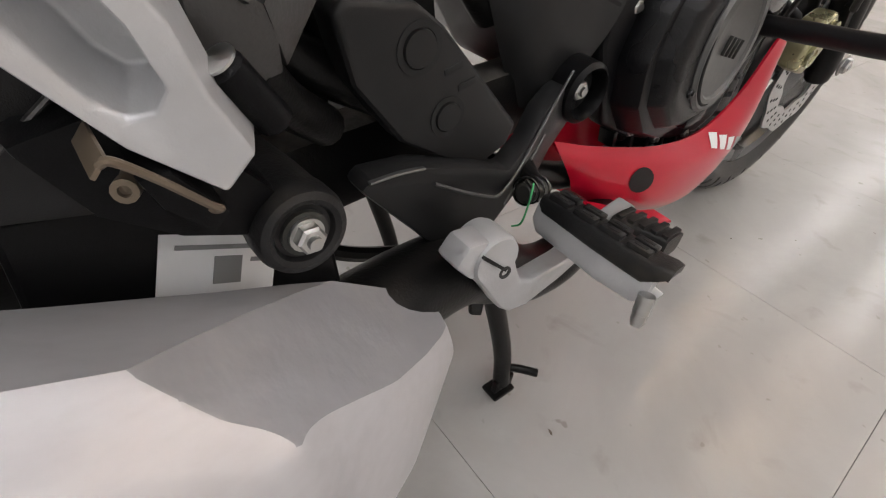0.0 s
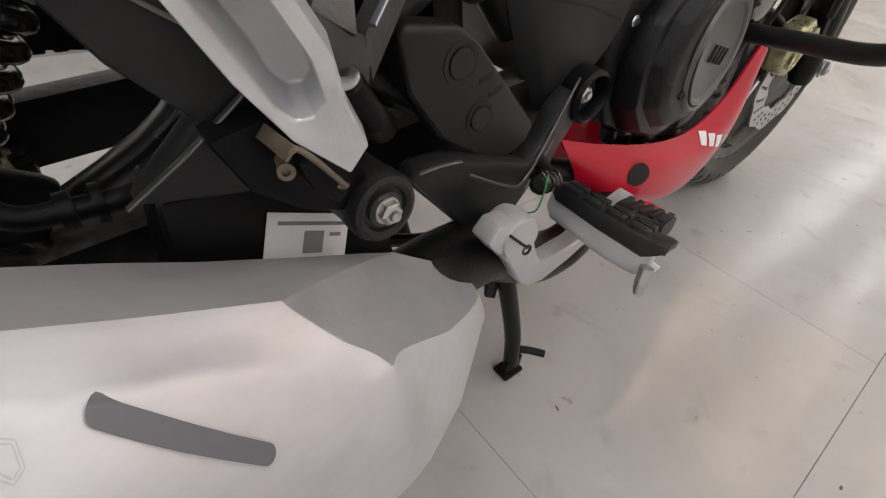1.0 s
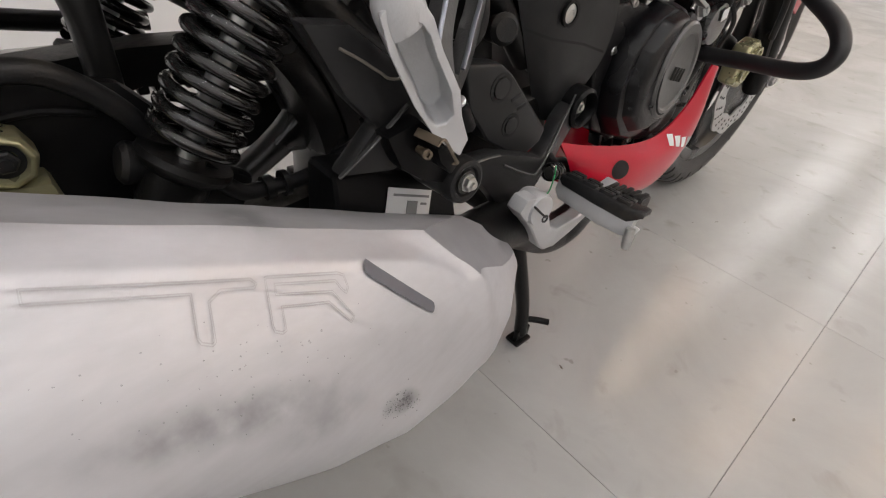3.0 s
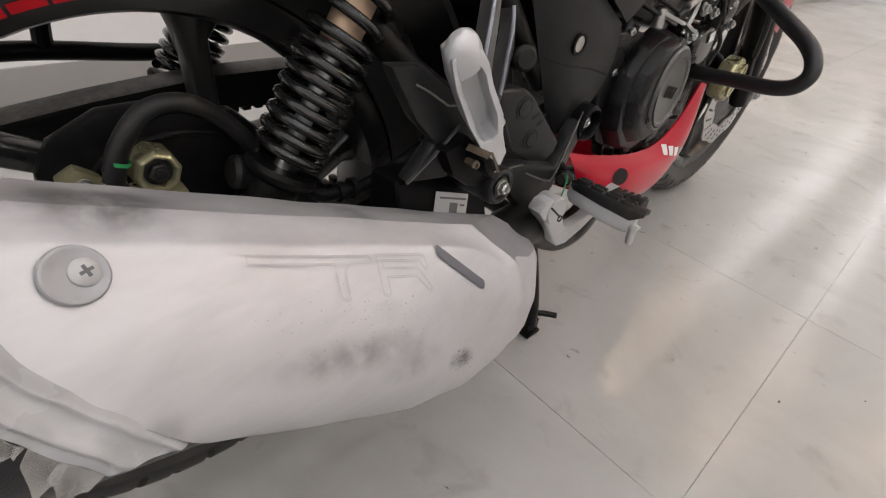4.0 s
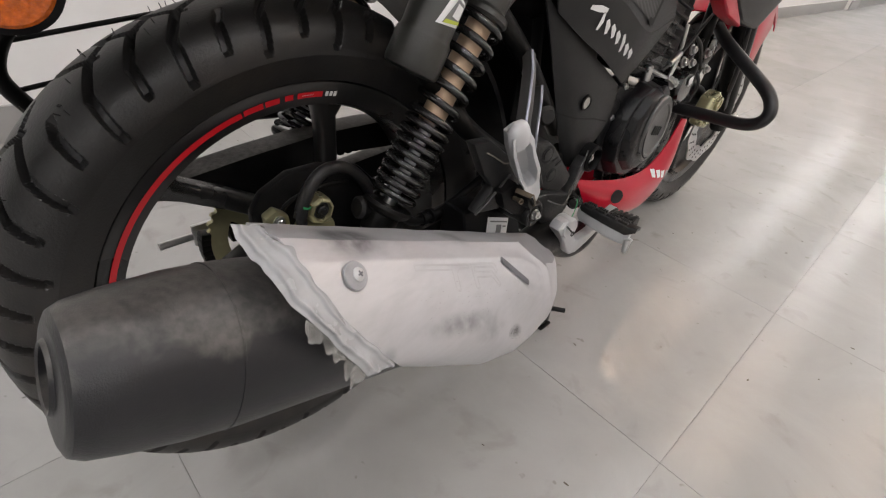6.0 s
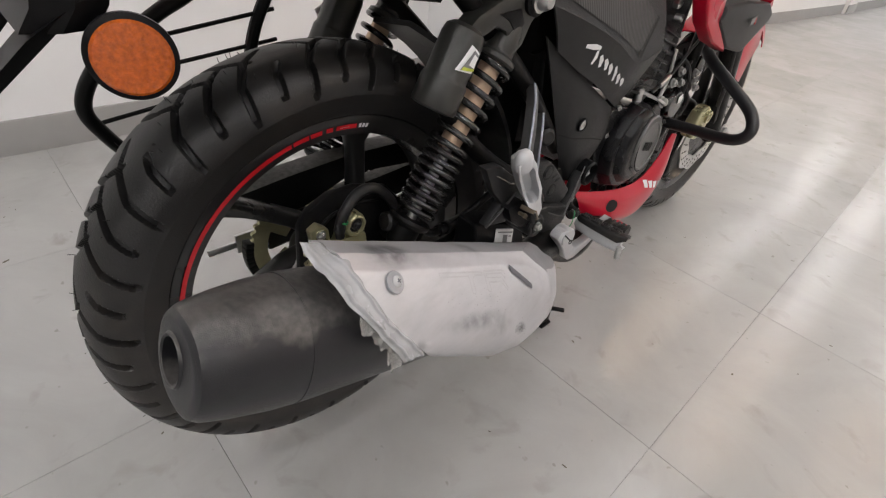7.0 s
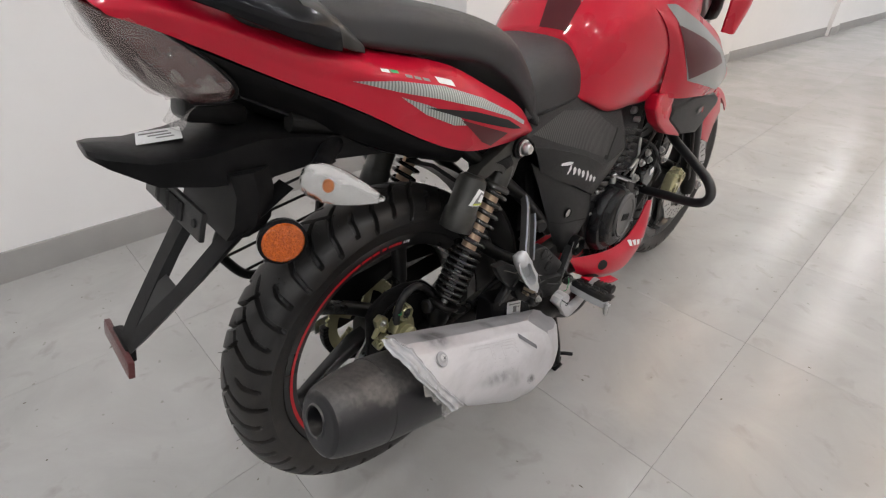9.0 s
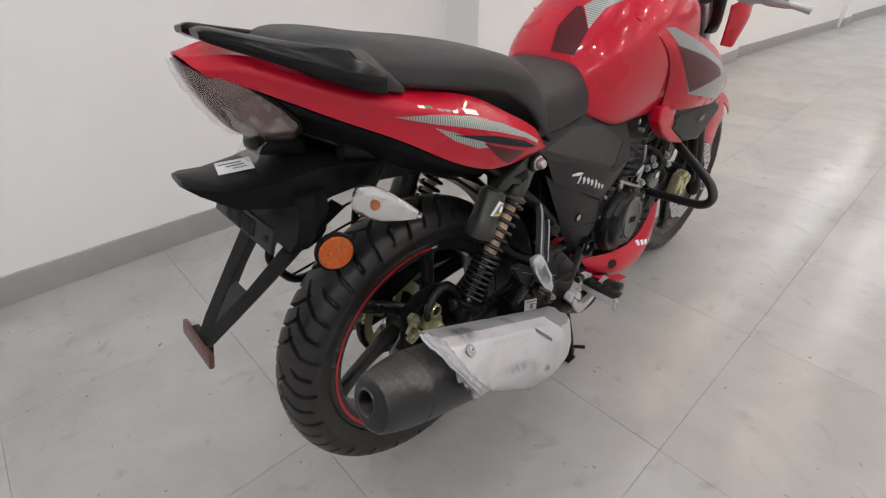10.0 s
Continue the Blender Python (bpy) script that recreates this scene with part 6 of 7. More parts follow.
# clutch lever, cable and small fittings above the case
n_before = set(eng.children_recursive)
part("clutch_lever", merge(cyl((0.105, 0.575, 0.508), (0.105, 0.575, 0.545), 0.0085, bevel=0.002), bar((0.105, 0.575, 0.54), (0.130, 0.600, 0.528), 0.013, 0.005, 0.001), bar((0.13, 0.60, 0.529), (0.134, 0.63, 0.515), 0.012, 0.005, 0.001)), M_STEEL, eng, "bright clutch arm")
part("clutch_cable", tube([(0.118, 0.60, 0.535), (0.115, 0.66, 0.555), (0.105, 0.74, 0.59), (0.09, 0.86, 0.66), (0.07, 0.95, 0.8)], 0.0033, 8), M_GUARD, eng)
part("cable_ferrule", cyl((0.117, 0.625, 0.545), (0.113, 0.665, 0.558), 0.006, seg=14, bevel=0.001), M_STEEL, eng)
part("oil_cap", lathe([(0, 0), (0.014, 0), (0.015, 0.006), (0.012, 0.009), (0, 0.01)], (0.112, 0.655, 0.485), (1, 0, 0.4), 18), M_GUARD, eng)
part("banjo_bolt", hexbolt((0.11, 0.685, 0.50), (1, 0, 0.3), 0.009, 0.01), M_STEEL, eng)
part("oil_pipe", tube([(0.10, 0.685, 0.50), (0.10, 0.70, 0.54), (0.095, 0.70, 0.60)], 0.004, 8), M_STEEL, eng)
part("starter_motor", lathe([(0, -0.05), (0.032, -0.05), (0.036, -0.04), (0.036, 0.03), (0.030, 0.04), (0, 0.042)], (0.06, 0.795, 0.470), (1, 0, 0), 32), M_SPRING, eng)
part("starter_tag", box((0.1035, 0.80, 0.485), (0.001, 0.018, 0.016), 0, (15, 0, 0)), M_LABEL, eng)
part("engine_mount", prism([(0.70, 0.36), (0.70, 0.46), (0.76, 0.47), (0.80, 0.43), (0.76, 0.38)], 0.05, 0.085, 0.006), M_ENGINE, eng)
part("mount_bolt", hexbolt((0.085, 0.765, 0.43), (1, 0, 0), 0.009, 0.008), M_STEEL, eng)
part("horn", lathe([(0, 0), (0.03, 0), (0.038, 0.006), (0.038, 0.012), (0.028, 0.02), (0, 0.022)], (0.07, 0.90, 0.53), (1, 0.2, 0), 28), M_SPRING, eng)
for i, (a, b_, c_) in enumerate((((0.09, 0.66, 0.56), (0.1, 0.74, 0.53), (0.085, 0.83, 0.56)), ((0.085, 0.70, 0.60), (0.1, 0.78, 0.56), (0.09, 0.86, 0.50)), ((0.08, 0.82, 0.52), (0.095, 0.87, 0.47), (0.08, 0.90, 0.42)))):
    part("wiring", tube([a, b_, c_], 0.004, 8), M_PAD, eng)
for p in ((0.108, 0.71, 0.535), (0.106, 0.735, 0.555), (0.1, 0.77, 0.525), (0.098, 0.84, 0.535), (0.1, 0.865, 0.5)):
    part("fitting", hexbolt(p, (1, 0, 0.2), 0.0075, 0.008), M_STEEL, eng)
for ob in set(eng.children_recursive) - n_before:
    if ob.parent == eng:
        ob.data.transform(Matrix.Translation((-0.010, 0.060, -0.025)))

# ---------------- belly pan ----------------
pan = group("belly_pan", bike, "glossy red belly pan with small printed mark")
def both(name, rows, material, nu, nv, parent, label=""):
    a = part(name, sheet(rows, nu, nv), material, parent, label)
    part(name, mirror_x(sheet(rows, nu, nv)), material, parent, label)
    return a
pr = both("pan_side", [[(0.098, 0.487, 0.343), (0.108, 0.545, 0.328), (0.120, 0.636, 0.312), (0.124, 0.716, 0.312), (0.126, 0.770, 0.345), (0.126, 0.803, 0.402)],
                       [(0.104, 0.497, 0.326), (0.118, 0.562, 0.302), (0.134, 0.656, 0.284), (0.138, 0.745, 0.281), (0.136, 0.803, 0.318), (0.128, 0.822, 0.397)],
                       [(0.102, 0.522, 0.296), (0.118, 0.586, 0.262), (0.132, 0.666, 0.237), (0.134, 0.755, 0.229), (0.132, 0.822, 0.280), (0.124, 0.834, 0.387)],
                       [(0.098, 0.536, 0.277), (0.108, 0.606, 0.233), (0.114, 0.696, 0.203), (0.114, 0.775, 0.196), (0.112, 0.832, 0.240), (0.112, 0.836, 0.377)]], M_RED, 34, 20, pan)
part("pan_floor", sheet([[(0.108, 0.606, 0.233), (0.114, 0.696, 0.203), (0.114, 0.775, 0.196), (0.112, 0.832, 0.240)], [(0, 0.606, 0.215), (0, 0.696, 0.187), (0, 0.775, 0.182), (0, 0.84, 0.23)], [(-0.108, 0.606, 0.233), (-0.114, 0.696, 0.203), (-0.114, 0.775, 0.196), (-0.112, 0.832, 0.240)]], 12, 12), M_RED, pan)
ptree = surface_of(pr)
part("pan_hole", decal(ptree, [(0.613 + 0.019 * math.cos(a * 0.3142), 0.281 + 0.0155 * math.sin(a * 0.3142) - 0.006 * math.cos(a * 0.3142)) for a in range(20)], 0.0008), M_HOLE, pr, "dark round bolt hole")
part("pan_lip", sheet([[(0.116, 0.535, 0.276), (0.134, 0.60, 0.252), (0.142, 0.64, 0.243)], [(0.138, 0.550, 0.264), (0.160, 0.605, 0.246), (0.164, 0.645, 0.238)], [(0.132, 0.58, 0.244), (0.142, 0.62, 0.228), (0.140, 0.655, 0.222)]], 16, 10), M_RED, pan)
for y0 in (0.728, 0.748, 0.768):
    z0 = 0.309 - (y0 - 0.728) * 0.28
    part("white_mark", decal(ptree, [(y0, z0), (y0 + 0.015, z0 - 0.002), (y0 + 0.021, z0 - 0.021), (y0 + 0.008, z0 - 0.018)], 0.0008), M_WHITE_INK, pr)
part("grey_mark", decal(ptree, [(0.790, 0.294), (0.812, 0.288), (0.816, 0.272), (0.797, 0.277)], 0.0008), M_GREY_PRINT, pr)

# ---------------- crash guard ----------------
guard = group("crash_guard", bike, "satin black tubular crash guard")
for s in (1, -1):
    part("guard_loop", tube([(0.075 * s, 0.945, 0.555), (0.11 * s, 0.925, 0.535), (0.18 * s, 0.892, 0.505), (0.228 * s, 0.868, 0.484), (0.25 * s, 0.856, 0.466), (0.257 * s, 0.85, 0.445), (0.245 * s, 0.85, 0.425), (0.215 * s, 0.855, 0.413), (0.15 * s, 0.864, 0.405), (0.07 * s, 0.872, 0.396)], 0.0122, 18, 70), M_GUARD, guard)

# ---------------- front end ----------------
fork = group("front_fork", bike, "black telescopic front fork")
fd = Vector((0, -0.44, 0.90)).normalized()
for s in (1, -1):
    part("fork_slider", lathe([(0, -0.03), (0.02, -0.03), (0.024, 0.0), (0.026, 0.1), (0.026, 0.34), (0.029, 0.35), (0.029, 0.365), (0, 0.365)], FX + Vector((0.085 * s, -0.03, 0)), fd, 28), M_FRAME, fork)
    part("fork_tube", cyl(FX + Vector((0.085 * s, -0.03, 0)) + fd * 0.36, FX + Vector((0.085 * s, -0.03, 0)) + fd * 0.68, 0.0185, seg=24), M_STEEL, fork, "bright fork tube")
part("front_axle", cyl(FX + Vector((-0.11, 0, 0)), FX + Vector((0.11, 0, 0)), 0.011), M_STEEL, fork)
part("axle_cap", hexbolt(FX + Vector((0.108, 0, 0)), (1, 0, 0), 0.014, 0.01), M_STEEL, fork)
fc = group("front_caliper", bike, "gold plated front brake caliper")
part("caliper_body", prism([(1.062, 0.315), (1.058, 0.345), (1.078, 0.385), (1.115, 0.395), (1.148, 0.372), (1.138, 0.33), (1.10, 0.302)], 0.054, 0.088, 0.008, 3), M_GOLD, fc)
for cy, cz in ((1.085, 0.335), (1.115, 0.366)):
    part("piston_cap", lathe([(0, 0), (0.017, 0), (0.017, 0.006), (0.011, 0.006), (0.010, 0.003), (0, 0.003)], (0.088, cy, cz), (1, 0, 0), 24), M_GOLD, fc)
part("caliper_bracket", prism([(1.15, 0.40), (1.20, 0.42), (1.225, 0.36), (1.19, 0.33)], 0.078, 0.09, 0.003), M_FRAME, fc)
part("front_hose", tube([(0.1, 1.12, 0.40), (0.108, 1.08, 0.46), (0.105, 1.05, 0.54), (0.09, 1.03, 0.68), (0.08, 0.98, 0.85)], 0.0055, 10), M_PAD, fc)
rings = []
for i in range(22):
    a = radians(44 + 82 * i / 21)
    rr = 0.318
    ring = []
    for x, dr in ((-0.058, -0.03), (-0.052, -0.008), (-0.03, 0.004), (0, 0.008), (0.03, 0.004), (0.052, -0.008), (0.058, -0.03), (0.055, -0.031), (0.048, -0.012), (0.028, 0.0), (0, 0.004), (-0.028, 0.0), (-0.048, -0.012), (-0.055, -0.031)):
        ring.append(FX + Vector((x, (rr + dr) * math.cos(a), (rr + dr) * math.sin(a))))
    rings.append(ring)
fender = part("front_mudguard", loft(rings), M_RED, bike, "glossy red front mudguard")
for s in (1, -1):
    part("flank", prism([(1.227, 0.592), (1.30, 0.600), (1.345, 0.575), (1.386, 0.517), (1.363, 0.472), (1.355, 0.415), (1.275, 0.446), (1.238, 0.52)], 0.054 * s, 0.060 * s, 0.002), M_RED, fender)

# ---------------- tank, shrouds ----------------
tank = group("fuel_tank", bike, "glossy red fuel tank with maroon and silver prints")
T_SEC = [(0.385, 0.095, 0.100, 0.745, 0.800, 0.848), (0.43, 0.118, 0.128, 0.730, 0.825, 0.893), (0.50, 0.124, 0.148, 0.703, 0.845, 0.945), (0.58, 0.126, 0.157, 0.700, 0.850, 0.980),
         (0.66, 0.126, 0.158, 0.698, 0.845, 0.992), (0.75, 0.12, 0.150, 0.715, 0.845, 0.985), (0.83, 0.10, 0.120, 0.745, 0.845, 0.955), (0.875, 0.06, 0.075, 0.79, 0.85, 0.915)]
def tank_ring(y, wb, wm, zb, zm, zt):
    half = [(wb * 0.8, zb - 0.002), (wb, zb), (wb + (wm - wb) * 0.55, zb + (zm - zb) * 0.4), (wm, zm), (wm * 0.93, zm + (zt - zm) * 0.45), (wm * 0.68, zm + (zt - zm) * 0.83), (wm * 0.32, zt - 0.002), (0, zt)]
    return [(x, y, z) for x, z in half] + [(-x, y, z) for x, z in half[-2::-1]]
G = [spline(tank_ring(*s), 61) for s in T_SEC]
cols = [spline([g[i] for g in G], 60) for i in range(61)]
shell = part("tank_shell", loft([[cols[i][j] for i in range(61)] for j in range(60)], cap=True, close=True), M_RED, tank, crease=50)
ttree = surface_of(shell)
def top_print(name, poly, material, lift=0.0009):
    """A print laid on the tank from above, outline in (x, y)."""
    b = bmesh.new()
    b.faces.new([b.verts.new((x, y, 0)) for x, y in poly])
    bmesh.ops.triangulate(b, faces=b.faces)
    for _ in range(5):
        long = [e for e in b.edges if e.calc_length() > 0.012]
        if not long:
            break
        bmesh.ops.subdivide_edges(b, edges=long, cuts=1)
        bmesh.ops.triangulate(b, faces=b.faces)
    for v in b.verts:
        h = ttree.ray_cast(Vector((v.co.x, v.co.y, 1.5)), Vector((0, 0, -1)))
        v.co = h[0] + h[1] * lift if h[0] is not None else v.co + Vector((0, 0, 0.9))
    return part(name, b, material, shell)
top_print("maroon_print", [(0.011, 0.389), (0.066, 0.393), (0.0635, 0.434), (0.019, 0.474), (0.005, 0.474), (-0.006, 0.431)], M_MAROON)
top_print("silver_print", [(0.063, 0.4365), (0.021, 0.4755), (0.031, 0.489), (0.052, 0.53), (0.078, 0.60), (0.088, 0.60), (0.087, 0.51), (0.068, 0.481)], M_STRIPE)
sh = group("tank_shroud", bike, "glossy red tank shroud with grey angular print and black scoop")
SHR = [[(0.126, 0.500, 0.915), (0.158, 0.62, 0.890), (0.160, 0.78, 0.845), (0.154, 0.90, 0.800), (0.140, 1.0, 0.748)],
       [(0.158, 0.565, 0.868), (0.173, 0.66, 0.830), (0.180, 0.79, 0.792), (0.174, 0.91, 0.752), (0.152, 1.022, 0.715)],
       [(0.156, 0.635, 0.800), (0.172, 0.70, 0.765), (0.182, 0.80, 0.735), (0.176, 0.92, 0.705), (0.152, 1.028, 0.692)],
       [(0.140, 0.675, 0.702), (0.158, 0.73, 0.692), (0.168, 0.81, 0.684), (0.164, 0.92, 0.672), (0.145, 1.015, 0.668)]]
skin = both("shroud_skin", SHR, M_RED, 36, 26, sh)
htree = surface_of(skin)
part("grey_print", decal(htree, [(0.579, 0.889), (0.606, 0.889), (0.731, 0.847), (0.87, 0.790), (0.96, 0.745), (0.992, 0.715), (0.985, 0.692), (0.946, 0.677), (0.727, 0.733), (0.784, 0.745), (0.892, 0.751), (0.859, 0.780), (0.751, 0.819), (0.619, 0.857)], 0.0008), M_GREY_PRINT, skin, "grey angular print")
part("dark_print", decal(htree, [(0.619, 0.853), (0.75, 0.816), (0.856, 0.777), (0.886, 0.752), (0.782, 0.745), (0.729, 0.736), (0.78, 0.776)], 0.0014), M_MAROON, skin, "dark maroon print")
for s in (1, -1):
    part("scoop", prism([(0.735, 0.640), (0.742, 0.666), (0.85, 0.672), (0.985, 0.662), (1.030, 0.640), (1.022, 0.622), (0.925, 0.568), (0.825, 0.586)], 0.112 * s, 0.154 * s, 0.010, 3), M_PLASTIC_GREY, sh, "black moulded air scoop")
    part("scoop_rim", prism([(0.652, 0.712), (0.656, 0.676), (0.690, 0.638), (0.752, 0.602), (0.842, 0.576), (0.815, 0.597), (0.752, 0.640), (0.738, 0.676), (0.748, 0.706)], 0.120 * s, 0.150 * s, 0.006, 3), M_RED, sh)
    part("lower_fang", tube([(0.14 * s, 0.99, 0.668), (0.13 * s, 1.03, 0.65), (0.12 * s, 1.05, 0.62)], [0.012, 0.014, 0.006], 10), M_RED, sh)
part("scoop_tag", box((0.1585, 0.90, 0.635), (0.001, 0.026, 0.012), 0, (12, 0, 0)), M_GREY_INK, sh)
part("scoop_tag_red", box((0.1588, 0.912, 0.6325), (0.001, 0.005, 0.0122), 0, (12, 0, 0)), M_RED_FLAT, sh)

# ---------------- seats ----------------
def saddle(name, secs, label, nu=40, nv=36):
    """A padded seat: rows of y, half width, lower z, shoulder z, top z."""
    def ring(y, w, zl, zs, zt):
        half = [(w * 0.80, zl), (w, zl + 0.004), (w * 1.01, (zl + zs) / 2), (w * 0.95, zs), (w * 0.72, zs + (zt - zs) * 0.75), (w * 0.38, zt - 0.001), (0, zt)]
        return [(x, y, z) for x, z in half] + [(-x, y, z) for x, z in half[-2::-1]]
    g = [spline(ring(*s), nu) for s in secs]
    cc = [spline([r[i] for r in g], nv) for i in range(nu)]
    return part(name, loft([[cc[i][j] for i in range(nu)] for j in range(nv)]), M_SEAT, bike, label, crease=60)
saddle("pillion_seat", [(-0.205, 0.05, 0.918, 0.930, 0.940), (-0.188, 0.078, 0.905, 0.935, 0.954), (-0.14, 0.094, 0.895, 0.930, 0.953), (-0.05, 0.105, 0.872, 0.912, 0.935), (0.05, 0.115, 0.852, 0.897, 0.918), (0.13, 0.120, 0.832, 0.880, 0.900),
                        (0.20, 0.120, 0.790, 0.850, 0.875), (0.25, 0.116, 0.735, 0.795, 0.835), (0.275, 0.112, 0.712, 0.755, 0.800)], "black vinyl pillion seat")
saddle("rider_seat", [(0.235, 0.112, 0.728, 0.785, 0.818), (0.28, 0.116, 0.732, 0.800, 0.829), (0.34, 0.114, 0.735, 0.806, 0.838), (0.385, 0.110, 0.738, 0.803, 0.841), (0.405, 0.104, 0.742, 0.792, 0.831), (0.415, 0.09, 0.75, 0.778, 0.803)], "black vinyl rider seat")

# ---------------- tail ----------------
tail = group("tail_panel", bike, "glossy red tail panel with silver weave stripe")
UP = [(0.018, -0.308, 0.940), (0.050, -0.251, 0.938), (0.076, -0.15, 0.905), (0.092, -0.05, 0.872), (0.110, 0.054, 0.846), (0.119, 0.137, 0.804), (0.121, 0.207, 0.764), (0.117, 0.247, 0.726)]
MID = [(0.030, -0.302, 0.930), (0.064, -0.248, 0.922), (0.098, -0.155, 0.8855), (0.127, -0.05, 0.849), (0.140, 0.05, 0.812), (0.143, 0.13, 0.776), (0.137, 0.2, 0.745), (0.124, 0.245, 0.719)]
MI2 = [(0.034, -0.298, 0.926), (0.060, -0.250, 0.910), (0.094, -0.158, 0.866), (0.122, -0.06, 0.826), (0.140, 0.03, 0.788), (0.143, 0.11, 0.752), (0.137, 0.19, 0.730), (0.124, 0.240, 0.715)]
LOW = [(0.036, -0.294, 0.921), (0.055, -0.252, 0.902), (0.088, -0.163, 0.853), (0.112, -0.085, 0.812), (0.128, 0.005, 0.758), (0.131, 0.085, 0.724), (0.128, 0.17, 0.714), (0.119, 0.236, 0.710)]
side = both("side_skin", [UP, MID, MI2, LOW], M_RED, 50, 20, tail)
part("tail_deck", sheet([UP[:6], [(0, -0.310, 0.944), (0, -0.25, 0.950), (0, -0.15, 0.915), (0, -0.05, 0.88), (0, 0.054, 0.85), (0, 0.137, 0.81)], [(-x, y, z) for x, y, z in UP[:6]]], 26, 20), M_RED, tail)
vtree = surface_of(side)
part("weave_stripe", decal(vtree, [(-0.094, 0.847), (-0.04, 0.842), (0.03, 0.826), (0.10, 0.800), (0.165, 0.768), (0.205, 0.745), (0.200, 0.741), (0.160, 0.762), (0.09, 0.789), (0.02, 0.812), (-0.04, 0.829)], 0.0009), M_STRIPE, side, "silver weave stripe")
part("weave_stripe", decal(vtree, [(-0.035, 0.822), (0.0, 0.808), (0.05, 0.785), (0.072, 0.768), (0.045, 0.773), (0.0, 0.795)], 0.0009), M_STRIPE, side)
part("dark_print", decal(vtree, [(-0.002, 0.805), (0.08, 0.786), (0.155, 0.759), (0.195, 0.736), (0.168, 0.742), (0.11, 0.762), (0.06, 0.78)], 0.0011), M_HOLE, side)
part("dark_print", decal(vtree, [(0.055, 0.779), (0.11, 0.757), (0.16, 0.737), (0.13, 0.722), (0.105, 0.735), (0.085, 0.755)], 0.0011), M_MAROON, side)
part("green_mark", decal(vtree, [(-0.045, 0.8545), (-0.034, 0.8515), (-0.034, 0.8485), (-0.045, 0.8515)], 0.001), M_GREEN, side)
part("white_mark", decal(vtree, [(-0.058, 0.857), (-0.047, 0.8545), (-0.047, 0.851), (-0.058, 0.854)], 0.001), M_WHITE_INK, side)
for y0 in (-0.026, -0.013, 0.0):
    z0 = 0.847 - (y0 + 0.026) * 0.28
    part("pale_mark", decal(vtree, [(y0, z0), (y0 + 0.010, z0 - 0.003), (y0 + 0.010, z0 - 0.006), (y0, z0 - 0.003)], 0.001), M_GREY_PRINT, side)
part("white_mark", decal(vtree, [(0.022, 0.8375), (0.050, 0.829), (0.0525, 0.8215), (0.0245, 0.830)], 0.001), M_WHITE_INK, side)
# dark panels below
both("lower_panel", [[(0.050, -0.250, 0.898), (0.084, -0.163, 0.851), (0.108, -0.085, 0.810), (0.122, 0.005, 0.757), (0.122, 0.085, 0.723)],
                     [(0.052, -0.225, 0.872), (0.082, -0.150, 0.832), (0.104, -0.08, 0.790), (0.112, 0.01, 0.738), (0.11, 0.09, 0.705)],
                     [(0.046, -0.195, 0.835), (0.068, -0.135, 0.803), (0.088, -0.075, 0.765), (0.095, 0.015, 0.722), (0.09, 0.1, 0.69)]], M_PLASTIC, 30, 16, tail, "black lower tail panel")
part("tail_underside", sheet([[(0.046, -0.195, 0.832), (0.07, -0.12, 0.79), (0.09, -0.03, 0.74), (0.09, 0.1, 0.69)], [(0, -0.2, 0.822), (0, -0.12, 0.775), (0, -0.03, 0.725), (0, 0.1, 0.68)], [(-0.046, -0.195, 0.832), (-0.07, -0.12, 0.79), (-0.09, -0.03, 0.74), (-0.09, 0.1, 0.69)]], 16, 12), M_PLASTIC, tail)

# grab rails
rail = group("grab_rail", bike, "gloss black split grab rail with grey mounts")
def rail_loft(secs, s, n):
    rings = []
    for (x, y, z), w, h, slope in secs:
        ring = []
        for i in range(24):
            t = 2 * math.pi * i / 24
            c, q = math.cos(t), math.sin(t)
            u = w * math.copysign(abs(c) ** 0.5, c)
            ring.append(Vector(((x + u) * s, y, z + h * math.copysign(abs(q) ** 0.6, q) - slope * u)))
        rings.append(ring)
    lines = [spline([r[i] for r in rings], n) for i in range(24)]
    return loft([[ln[j] for ln in lines] for j in range(n)])
for s in (1, -1):
    part("rail_arm", rail_loft((((0.026, -0.290, 0.963), 0.013, 0.004, 0.1), ((0.034, -0.277, 0.960), 0.015, 0.008, 0.15), ((0.062, -0.245, 0.949), 0.017, 0.0095, 0.25), ((0.088, -0.205, 0.935), 0.019, 0.011, 0.4), ((0.104, -0.160, 0.919), 0.019, 0.014, 0.6), ((0.108, -0.125, 0.908), 0.017, 0.016, 0.7), ((0.107, -0.105, 0.898), 0.014, 0.014, 0.6)), s, 30), M_RAIL, rail)
    part("rail_mount", rail_loft((((0.103, -0.140, 0.920), 0.010, 0.012, 0.6), ((0.104, -0.118, 0.911), 0.014, 0.0145, 0.6), ((0.103, -0.095, 0.896), 0.013, 0.012, 0.5), ((0.100, -0.068, 0.878), 0.008, 0.005, 0.3)), s, 14), M_CAN, rail, "grey metal rail mount")

